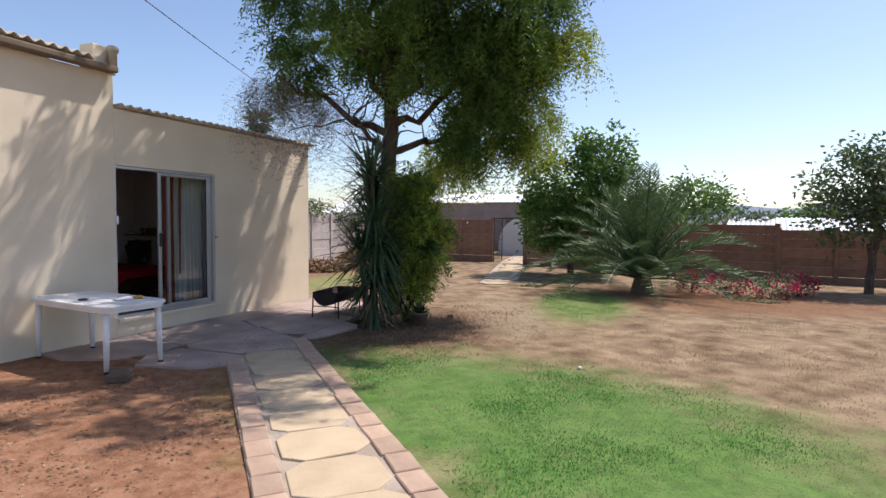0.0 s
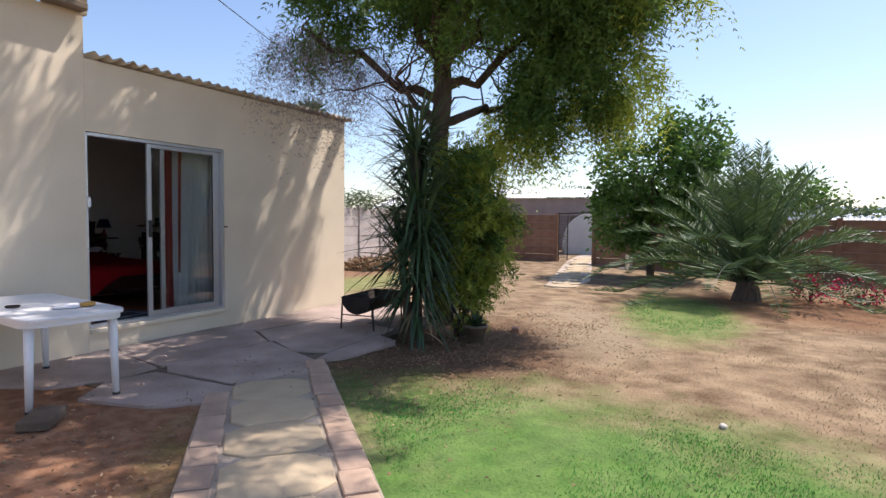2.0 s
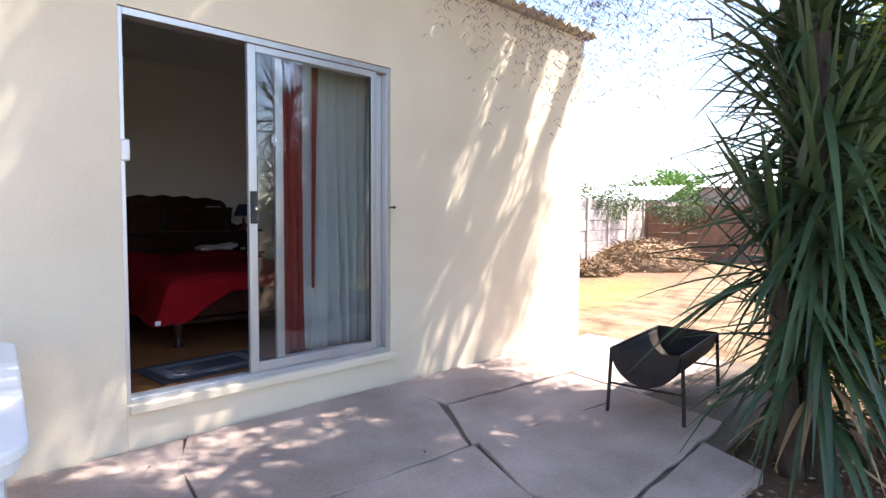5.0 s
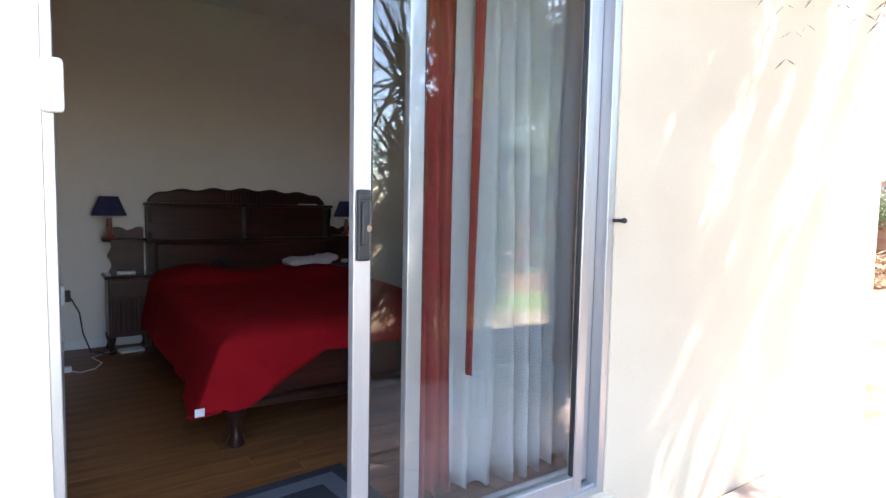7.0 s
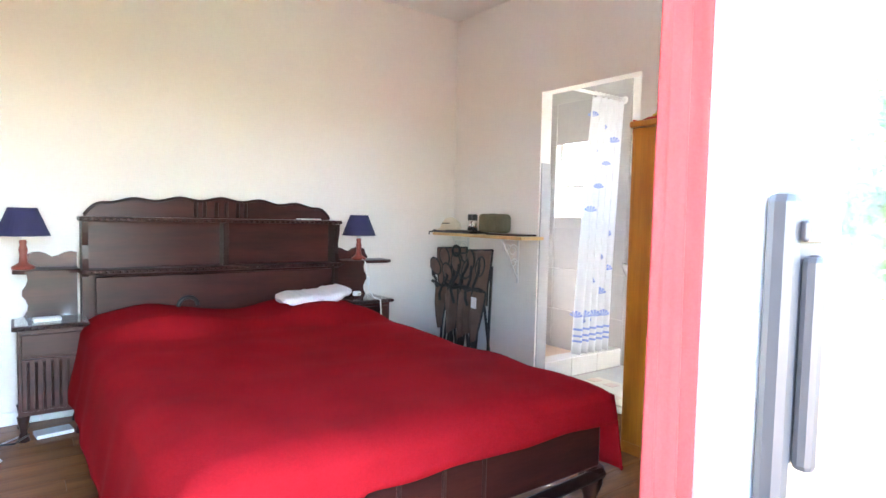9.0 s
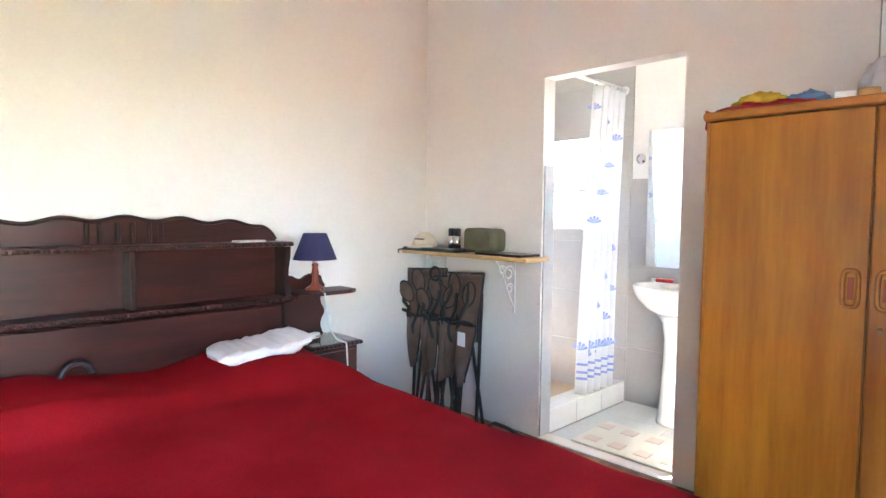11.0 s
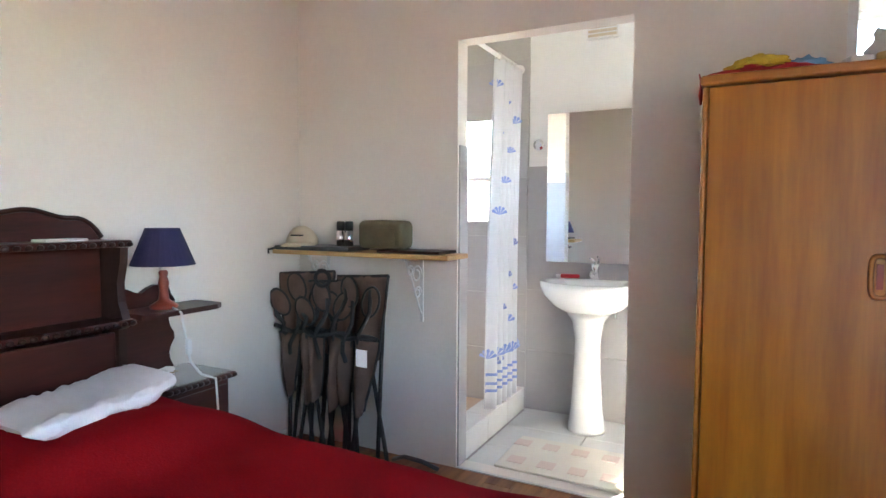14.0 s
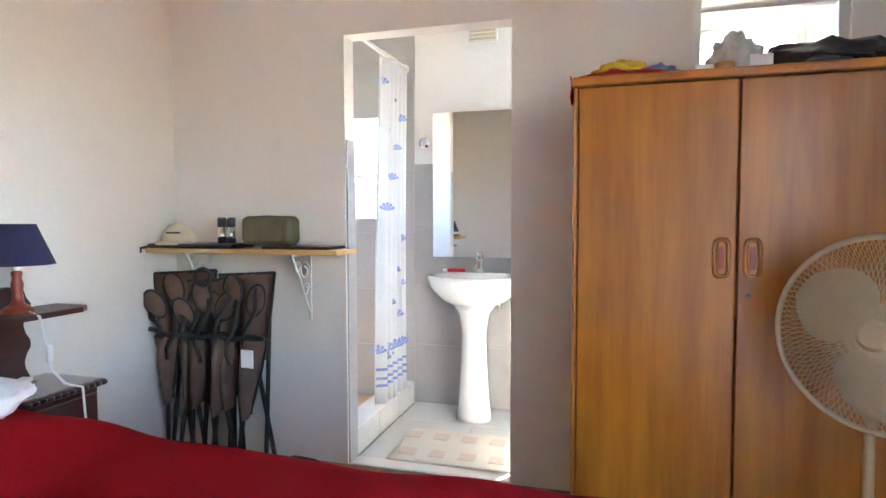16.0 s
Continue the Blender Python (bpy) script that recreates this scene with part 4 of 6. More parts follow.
def yucca():
    rng = np.random.default_rng(21)
    plant = thing("yucca", "tall yucca with stiff dark green sword leaves", "plant", (2.45, -2.62, ground_z(2.4, 0) - 0.03))
    stems = [((0, 0, 0), (0.0, 0.06, 2.6)), ((0.12, 0.1, 0), (0.35, 0.22, 2.55)), ((-0.05, 0.08, 0), (-0.12, 0.18, 1.2))]
    for a, b in stems:
        part("stem", rod(a, b, 0.06, 0.045, seg=10), "bark", plant, smooth=True)
    for (hx, hy, hz, n, ln) in ((0.02, 0.03, 1.85, 110, 0.72), (0.0, 0.06, 2.5, 85, 0.66), (0.30, 0.2, 2.3, 70, 0.6), (-0.12, 0.18, 1.25, 75, 0.66), (0.0, -0.02, 1.45, 85, 0.7), (0.05, 0.0, 0.85, 80, 0.62), (0.2, 0.12, 1.9, 50, 0.6)):
        a = rng.uniform(0, math.tau, n)
        el = rng.uniform(-0.55, 1.45, n)
        way = np.column_stack([np.cos(a) * np.cos(el), np.sin(a) * np.cos(el), np.sin(el)])
        base = np.array([hx, hy, hz]) + np.column_stack([np.cos(a) * 0.04, np.sin(a) * 0.04, rng.uniform(-0.25, 0.1, n)])
        low = np.clip(0.45 - el, 0, 1)
        foliage("leaf_rosette", sword_leaves("leaf_rosette", base, way, ln * rng.uniform(0.7, 1.25, n), 0.042, 0.05 + 0.32 * low, rng), "yucca_leaf", plant)
    n = 150
    a = rng.uniform(0, math.tau, n)
    way = np.column_stack([np.cos(a) * 0.7, np.sin(a) * 0.7, rng.uniform(-0.6, 0.3, n)])
    base = np.column_stack([np.cos(a) * 0.06, np.sin(a) * 0.06, rng.uniform(0.35, 1.7, n)])
    foliage("hanging_leaves", sword_leaves("hanging_leaves", base, way, rng.uniform(0.4, 0.7, n), 0.04, np.full(n, 0.75), rng), "yucca_leaf", plant)
    n = 36
    a = rng.uniform(0, math.tau, n)
    way = np.column_stack([np.cos(a), np.sin(a), rng.uniform(-0.8, 0.2, n)])
    base = np.column_stack([np.cos(a) * 0.08, np.sin(a) * 0.08, rng.uniform(0.15, 0.9, n)])
    tagged(foliage("dead_leaves", sword_leaves("dead_leaves", base, way, rng.uniform(0.2, 0.45, n), 0.03, np.full(n, 0.6), rng), "dry_leaf", plant), "brown withered leaves")


yucca()


def feathery_bush():
    rng, r = np.random.default_rng(23), random.Random(9)
    bush = thing("feathery_shrub", "dense yellow-green feathery shrub beside the yucca", "shrub", (3.2, -2.85, ground_z(3.2, 0) - 0.03))
    bm = bmesh.new()
    for k in range(9):
        branch(bm, (r.uniform(-0.08, 0.08), r.uniform(-0.08, 0.08), 0), (r.uniform(-0.35, 0.35), r.uniform(-0.45, 0.4), r.uniform(1.0, 1.9)), 0.022, 0.007, r, 0.15, 6)
    part("stem", bm, "bark", bush)
    lobes = [(0.0, -0.1, 1.25, 0.38, 0.45, 0.7), (0.0, -0.02, 0.7, 0.24, 0.3, 0.45), (0.12, 0.0, 2.05, 0.32, 0.36, 0.5), (0.1, -0.35, 1.6, 0.25, 0.25, 0.35)]
    p, o = clumped(lobes, 150, 16, 0.10, rng, 0.3)
    foliage("foliage", strands("foliage", p, o, 8, 0.26, rng, 0.065, 0.014, 0.25), "yellow_leaf", bush)
    # core leaves use a darker leaf colour for the shade inside the shrub
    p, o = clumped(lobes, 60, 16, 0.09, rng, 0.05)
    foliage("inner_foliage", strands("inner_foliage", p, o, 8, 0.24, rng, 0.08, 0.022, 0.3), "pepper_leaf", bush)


feathery_bush()


def potted_plant():
    rng = np.random.default_rng(31)
    pot = thing("potted_succulent", "small succulent in a clay pot at the shrub's foot", "plant", (2.93, -3.18, ground_z(3, 0) - 0.02))
    part("pot", lathe([(0.10, 0), (0.14, 0.20), (0.155, 0.2), (0.155, 0.235), (0.13, 0.235), (0.12, 0.2)], 20), "gutter", pot, smooth=True)
    n = 46
    a, el = rng.uniform(0, math.tau, n), rng.uniform(0.3, 1.4, n)
    way = np.column_stack([np.cos(a) * np.cos(el), np.sin(a) * np.cos(el), np.sin(el)])
    foliage("leaves", sword_leaves("leaves", np.tile([0, 0, 0.19], (n, 1)) + way * 0.02, way, rng.uniform(0.15, 0.3, n), 0.04, np.full(n, 0.15), rng), "yucca_leaf", pot)


potted_plant()


def date_palm():
    rng = np.random.default_rng(41)
    palm = thing("date_palm", "low spreading date palm with arching feather fronds", "palm", (10.5, -6.18, -0.30))
    bm = lathe([(0.30, 0), (0.27, 0.15), (0.24, 0.3), (0.2, 0.45), (0.1, 0.55)], 16)
    for v in bm.verts:
        v.co *= 1 + 0.12 * noise.noise(v.co * 9)
    part("trunk", bm, "bark", palm)
    for k in range(64):
        a = k * 2.39996 + rng.uniform(-0.2, 0.2)
        el = 0.18 + 1.27 * (1 - k / 64) ** 0.8 + rng.uniform(-0.12, 0.12)
        ln = rng.uniform(3.0, 3.8)
        n = 34
        t = np.linspace(0.0, 1, n)
        out = np.array([math.cos(a) * math.cos(el), math.sin(a) * math.cos(el), math.sin(el)])
        sag = 0.10 + 0.37 * math.cos(el)
        pts = np.array([0, 0, 0.38]) + out * (ln * t)[:, None] + np.array([0, 0, -1.0]) * (ln * sag * t ** 2.2)[:, None]
        pts[:, 2] = np.maximum(pts[:, 2], 0.10)
        tang = unit(np.gradient(pts, axis=0))
        side = unit(np.cross(tang, [0, 0, 1.0]))
        up = np.cross(side, tang)
        f = slice(5, n)
        reach = (0.46 * np.sin(np.clip(t[f], 0.08, 0.97) * math.pi) ** 0.6 + 0.08)
        base = np.concatenate([pts[f]] * 4)
        shift = np.concatenate([np.zeros(n - 5)] * 2 + [np.full(n - 5, 0.5)] * 2)
        base = base + np.concatenate([tang[f]] * 4) * (shift * ln / n)[:, None]
        way = np.concatenate([side[f] + tang[f] * 0.8 + up[f] * 0.35, -side[f] + tang[f] * 0.8 + up[f] * 0.35] * 2) + rng.normal(0, 0.1, (4 * (n - 5), 3))
        frond = foliage("frond", leaf_mesh("frond", base, way, np.concatenate([reach] * 4) * rng.uniform(0.85, 1.15, len(base)), 0.026, rng), "palm_leaf", palm)
        part("rib", tube([tuple(q) for q in pts[::3]], [0.022 - 0.0015 * i for i in range(len(pts[::3]))], seg=5), "yucca_leaf", frond)


date_palm()


def leafy_tree(name, label, at, height, lobes, mat, seed, clumps, per, leaf, spread, trunk=0.12):
    rng, r = np.random.default_rng(seed), random.Random(seed)
    tree = thing(name, label, "tree", at)
    bm = bmesh.new()
    top = branch(bm, (0, 0, 0), (r.uniform(-0.2, 0.2), r.uniform(-0.2, 0.2), height * 0.55), trunk, trunk * 0.6, r, 0.06, 6)
    for lb in lobes:
        pts = branch(bm, top[r.randint(2, 6)], lb[:3], trunk * 0.45, 0.02, r, 0.2, 6)
        for q in pts[3:]:
            branch(bm, q, q + Vector((r.uniform(-1, 1) * lb[3], r.uniform(-1, 1) * lb[4], r.uniform(-0.3, 1) * lb[5])) * 0.8, 0.018, 0.006, r, 0.2, 4)
    part("trunk", bm, "bark", tree)
    p, o = clumped(lobes, clumps, per, spread, rng, 0.45)
    me = leaf_mesh("crown", p, o + rng.normal(0, 0.6, o.shape), leaf * rng.uniform(0.6, 1.3, len(p)), leaf * 0.55, rng)
    foliage("crown", me, mat, tree)
    return tree


leafy_tree("mulberry_tree", "large bright green leafy tree behind the palm", (14.6, -3.6, -0.3), 4.6,
           [(0, 0, 3.1, 1.5, 1.8, 1.2), (0.3, 0.9, 1.8, 1.2, 1.0, 1.0), (0, -0.9, 3.7, 1.1, 1.1, 0.9), (0.2, -0.5, 1.4, 1.2, 1.2, 1.0), (-0.3, -1.2, 2.1, 1.0, 1.0, 0.8), (0.1, -1.5, 4.7, 0.35, 0.45, 0.45), (0.0, -0.4, 4.6, 0.4, 0.4, 0.35), (0.0, 0.9, 4.0, 0.4, 0.5, 0.4)], "green_leaf", 51, 360, 40, 0.17, 0.17)
leafy_tree("garden_tree", "loose grey-green tree growing by the boundary wall", (13.0, -11.8, -0.35), 4.5,
           [(0, 0, 2.9, 1.2, 1.5, 1.0), (0.2, -0.8, 2.2, 1.0, 1.1, 0.8), (0, 0.6, 2.1, 0.9, 0.9, 0.7), (0, -0.3, 3.7, 0.7, 0.8, 0.6)], "dull_leaf", 52, 200, 32, 0.15, 0.2)
leafy_tree("slender_tree", "thin sparse tree in the distance", (34, -19.0, -0.4), 5.5,
           [(0, 0, 4.2, 1.2, 1.5, 0.9), (0, -1.0, 3.6, 0.9, 0.9, 0.6), (0, 0.8, 3.4, 0.9, 0.9, 0.5)], "dull_leaf", 53, 70, 18, 0.22, 0.28)
rt = random.Random(77)
for k in range(16):
    x, y = 27 + rt.uniform(-2, 7), 14 - k * 2.0 + rt.uniform(-0.6, 0.6)
    s = rt.uniform(0.8, 1.15)
    if -2 < y < 10:
        x += 16
    if -7 < y < -3 or y < -9:
        s *= 0.62
    leafy_tree("far_tree", "dark green tree behind the boundary wall", (x, y, -0.4), 5 * s,
               [(0, 0, 3.2 * s, 1.8 * s, 1.9 * s, 1.0 * s), (0.3, 1.1 * s, 2.5 * s, 1.3 * s, 1.2 * s, 0.9 * s), (0, -1.1 * s, 2.6 * s, 1.3 * s, 1.2 * s, 0.8 * s)], "green_leaf" if k % 3 else "dull_leaf", 100 + k, 120, 22, 0.26, 0.3)


def creeper(at, size, seed, name="creeper", label="leafy creeper hanging over the concrete fence"):
    rng = np.random.default_rng(seed)
    p, o = clumped([(0, 0, 0, *size)], 70, 22, 0.13, rng, 0.2)
    o[:, 2] -= 0.3
    me = leaf_mesh(name, p, o, 0.10 * rng.uniform(0.6, 1.3, len(p)), 0.055, rng)
    ob = foliage(name, me, "dull_leaf")
    ob.location = at
    tagged(ob, label, "creeper")


creeper((13.0, 6.3, 2.0), (2.0, 0.35, 0.35), 61)
creeper((16.6, 6.4, 1.75), (1.8, 0.4, 0.5), 62)
creeper((19.3, 5.4, 1.6), (0.6, 1.4, 0.6), 63)


def bougainvillea(at, seed, w):
    rng = np.random.default_rng(seed)
    sh = thing("bougainvillea", "low shrub with bright magenta flowers", "shrub", at, group="flowering shrubs by the palm")
    r = random.Random(seed)
    bm = bmesh.new()
    for _ in range(7):
        branch(bm, (0, 0, 0), (r.uniform(-w, w), r.uniform(-w, w), r.uniform(0.25, 0.6)), 0.012, 0.004, r, 0.2, 4)
    part("stem", bm, "bark", sh)
    p, o = clumped([(0, 0, 0.38, w, w, 0.28)], 46, 16, 0.09, rng, 0.2)
    foliage("leaves", leaf_mesh("leaves", p, o, 0.06 * rng.uniform(0.6, 1.3, len(p)), 0.035, rng), "dull_leaf", sh)
    p, o = clumped([(-0.1, -0.05, 0.34, w, w, 0.3)], 15, 14, 0.06, rng, 0.6)
    tagged(foliage("blossom", leaf_mesh("blossom", p, o, 0.075, 0.06, rng), "flower", sh), "magenta flowers", kind="stuff")


for k, (x, y, w) in enumerate(((11.2, -7.4, 0.5), (11.0, -8.3, 0.5), (10.6, -9.2, 0.55), (11.6, -9.9, 0.45))):
    bougainvillea((x, y, -0.32), 70 + k, w)


# ---- boundary walls, gate, sheds ----
def panel_wall(name, label, p0, p1, mat, high, z, bay=1.5, rows=6):
    p0, p1 = Vector((*p0, z)), Vector((*p1, z))
    d = (p1 - p0)
    n = max(1, round(d.length / bay))
    step = d.length / n
    ang = math.degrees(math.atan2(d.y, d.x))
    wall = tagged(new(name), label, kind="structure")
    wall.matrix_world = pose(*p0, 0, 0, ang)
    post = box(-0.07, 0.07, -0.07, 0.07, -0.3, high + 0.03, 0.012, seg=1)
    pm = bpy.data.meshes.new("post")
    post.to_mesh(pm)
    pm.materials.append(M[mat])
    h = high / rows
    pan = box(0.06, step - 0.06, -0.022, 0.022, 0.006, h - 0.006, 0.006, seg=1)
    qm = bpy.data.meshes.new("panel")
    pan.to_mesh(qm)
    qm.materials.append(M[mat])
    rng = random.Random(name)
    for k in range(n + 1):
        ob = new("post", pm)
        ob.parent = wall
        ob.location = (k * step, 0, 0)
    for k in range(n):
        for j in range(rows):
            ob = new("panel", qm)
            ob.parent = wall
            ob.location = (k * step, rng.uniform(-0.012, 0.012), j * h - 0.02)
        
    return wall


panel_wall("wall_fence_north", "pale concrete panel fence with posts", (6.8, 5.4), (19.6, 6.9), "fence_pale", 2.0, -0.2, 1.55, 6)
panel_wall("wall_fence_east", "brown concrete panel wall", (19.9, 6.9), (19.58, 0.84), "fence_brown", 1.95, -0.3)
panel_wall("wall_fence_gate_side", "brown concrete panel wall beside the gate", (18.95, -0.86), (15.9, -10.0), "fence_brown", 1.85, -0.3)
panel_wall("wall_fence_south", "brown concrete panel wall in the shade", (15.9, -10.05), (14.4, -24.0), "fence_brown", 1.75, -0.35)


def gate():
    g = thing("wire_gate", "open steel gate frame with wire mesh", "gate", (19.5, 0.72, -0.29), -4)
    for x in (0.0, 1.05):
        part("upright", rod((x, 0, 0), (x, 0, 1.95), 0.022, seg=8), "rust_steel", g)
    for zz in (0.15, 1.0, 1.9):
        part("rail", rod((0, 0, zz), (1.05, 0, zz), 0.018, seg=8), "rust_steel", g)
    bm = bmesh.new()
    for k in range(1, 9):
        rod((1.05 * k / 9, 0, 0.15), (1.05 * k / 9, 0, 1.9), 0.005, bm=bm, seg=4)
    for k in range(1, 14):
        rod((0, 0.004, 0.15 + 1.75 * k / 14), (1.05, 0.004, 0.15 + 1.75 * k / 14), 0.005, bm=bm, seg=4)
    part("mesh", bm, "rust_steel", g)
    bar = thing("gate_lintel", "thin steel bar above the gateway", "bar", (19.58, 0.84, 1.68), -110)
    part("bar", rod((0, 0, 0), (1.85, 0, 0.05), 0.025, seg=8), "rust_steel", bar)


gate()


def gate_path():
    base = structure("gate_path", prism([(10.3, -2.3), (10.6, -1.6), (19.6, 0.4), (30, 2.0), (30, 0.5), (19.4, -0.7), (12.5, -2.3)], -0.40, -0.272), "gravel", "stepping stone path leading to the gate")
    rng = random.Random(8)
    for k in range(16):
        x = 10.8 + k * 0.75
        y = -1.95 + (x - 10.8) * 0.195 + rng.uniform(-0.12, 0.12)
        o = [(x + (0.36 + rng.uniform(-0.05, 0.05)) * math.cos(j * math.tau / 7), y + (0.42 + rng.uniform(-0.08, 0.08)) * math.sin(j * math.tau / 7)) for j in range(7)]
        part("stone", prism(o, -0.35, -0.245, 0.01), "flagstone", base)


gate_path()


def polytunnel():
    t = thing("polytunnel", "white sheeted arched tunnel greenhouse beyond the gate", "greenhouse", (25.0, 0.95, -0.32), 8)

    def place(u, v):
        a = math.pi * v
        return (6 * u, 1.15 * math.cos(a), 0.4 + 1.6 * max(math.sin(a), 0) ** 0.8 - (0.4 if v in (0, 1) else 0))
    part("cover", sheet(10, 24, place, 0.02), "polytunnel", t, smooth=True)
    bm = bmesh.new()
    for k in range(25):
        a = math.pi * k / 24
        bm.verts.new((0.02, 1.12 * math.cos(a), 0.4 + 1.57 * math.sin(a) ** 0.8 - (0.4 if k in (0, 24) else 0)))
    bm.faces.new(bm.verts[:])
    part("end_sheet", bm, "polytunnel", t)
    for k in range(3):
        x = 3.0 * k
        part("hoop", tube([(x, 1.18 * math.cos(math.pi * j / 16), 0.4 + 1.64 * math.sin(math.pi * j / 16)) for j in range(17)], 0.02, seg=6), "metal_roof", t)


polytunnel()


def shed(at, turn, L, W, H, label):
    s = thing("shed", label, "shed", at, turn)
    for nm, b in (("wall", (0, L, 0, 0.12, 0, H)), ("wall", (0, L, W - 0.12, W, 0, H)), ("wall", (0, 0.12, 0.12, W - 0.12, 0, H)), ("wall", (L - 0.12, L, 0.12, W - 0.12, 0, H))):
        part(nm, box(*b), "shed_wall", s)
    part("roof", corrugated(-0.2, L + 0.2, -0.3, W + 0.3, H + 0.05, H + 0.75, 0.2, 0.05), "metal_roof", s, smooth=True)
    part("door", box(L * 0.6, L * 0.6 + 0.9, -0.04, -0.002, 0, min(2.0, H - 0.1), 0.01), "gutter", s)


shed((29.0, 8.5, -0.3), -82, 9, 4, 3.0, "grey shed with a pale sheet metal roof")
shed((20.8, 10.5, -0.3), -80, 3.6, 2.5, 2.15, "low outbuilding with a pale sheet metal roof behind the fence")
shed((22.0, -9.0, -0.4), -97, 8, 4, 1.5, "long low building with a white roof behind the wall")


def leaf_heap(at, r, h, seed):
    rng = np.random.default_rng(seed)
    heap = thing("leaf_heap", "heap of dry leaves and palm litter on the soil", "leaf heap", at)
    part("mound", blob((r * 0.9, r * 0.75, h * 0.85), 0.3, 2.5, subdiv=3, flat=-0.05, seed=seed), "dry_leaf", heap, smooth=True)
    n = 2600
    a, q = rng.uniform(0, math.tau, n), np.sqrt(rng.uniform(0, 1, n))
    z = h * np.sqrt(np.maximum(1 - q ** 2, 0.0)) * rng.uniform(0.75, 1.05, n)
    base = np.column_stack([np.cos(a) * q * r, np.sin(a) * q * r * 0.85, z + 0.01])
    way = rng.normal(0, 1, (n, 3)) * [1, 1, 0.4]
    foliage("leaves", leaf_mesh("leaves", base, way, rng.uniform(0.12, 0.3, n), 0.05, rng), "dry_leaf", heap)


leaf_heap((15.2, 4.5, -0.28), 1.7, 0.8, 81)
leaf_heap((12.3, 4.9, -0.27), 1.1, 0.3, 82)
bench = thing("plank_bench", "weathered plank leaning against the wall by the gate", "plank", (17.4, -2.4, -0.30), -15)
part("plank", box(-0.25, 0.25, -0.1, -0.04, 0.0, 0.55, 0.01), "stone", bench)
part("foot", box(-0.2, 0.2, -0.04, 0.25, 0.0, 0.06, 0.01), "stone", bench)


def far_palm():
    rng = np.random.default_rng(91)
    p = thing("fan_palm", "slim fan palm far behind the house", "palm", (21.2, 15.3, -0.4))
    part("trunk", rod((0, 0, 0), (0, 0, 7.3), 0.16, 0.12, seg=8), "bark", p)
    n = 260
    d = unit(rng.normal(size=(n, 3)) + [0, 0, -0.15])
    foliage("crown", leaf_mesh("crown", np.tile([0, 0, 7.5], (n, 1)) + d * 0.15, d, rng.uniform(0.6, 1.1, n), 0.10, rng), "dull_leaf", p)


far_palm()
single("overhead_cable", tube([(-3.0 + 33.5 * k / 12, 0.6 + 15.0 * k / 12, 6.1 + 1.5 * k / 12 - 0.35 * math.sin(math.pi * k / 12)) for k in range(13)], 0.012, seg=5), "black_plastic", "thin black overhead cable", "cable")
pole = thing("power_pole", "dark wooden power pole in the distance", "pole", (46, -32, -0.4))
part("mast", rod((0, 0, 0), (0, 0, 6.2), 0.14, 0.1, seg=8), "gutter", pole)
part("crossarm", box(-0.05, 0.05, -1.0, 1.0, 5.7, 5.85), "gutter", pole)


def hills():
    def place(u, v):
        y = 900 - 4200 * u
        h = (70 + 60 * noise.noise(Vector((u * 6, 0, 1))) + 20 * noise.noise(Vector((u * 25, 0, 4)))) * (math.sin(math.pi * v) if 0 < v < 1 else 0) - 3
        return (2100 + 500 * v, y, h)
    structure("backdrop", sheet(90, 6, place), "hill", "low hills on the horizon, coloured bluish for haze", smooth=True)


hills()


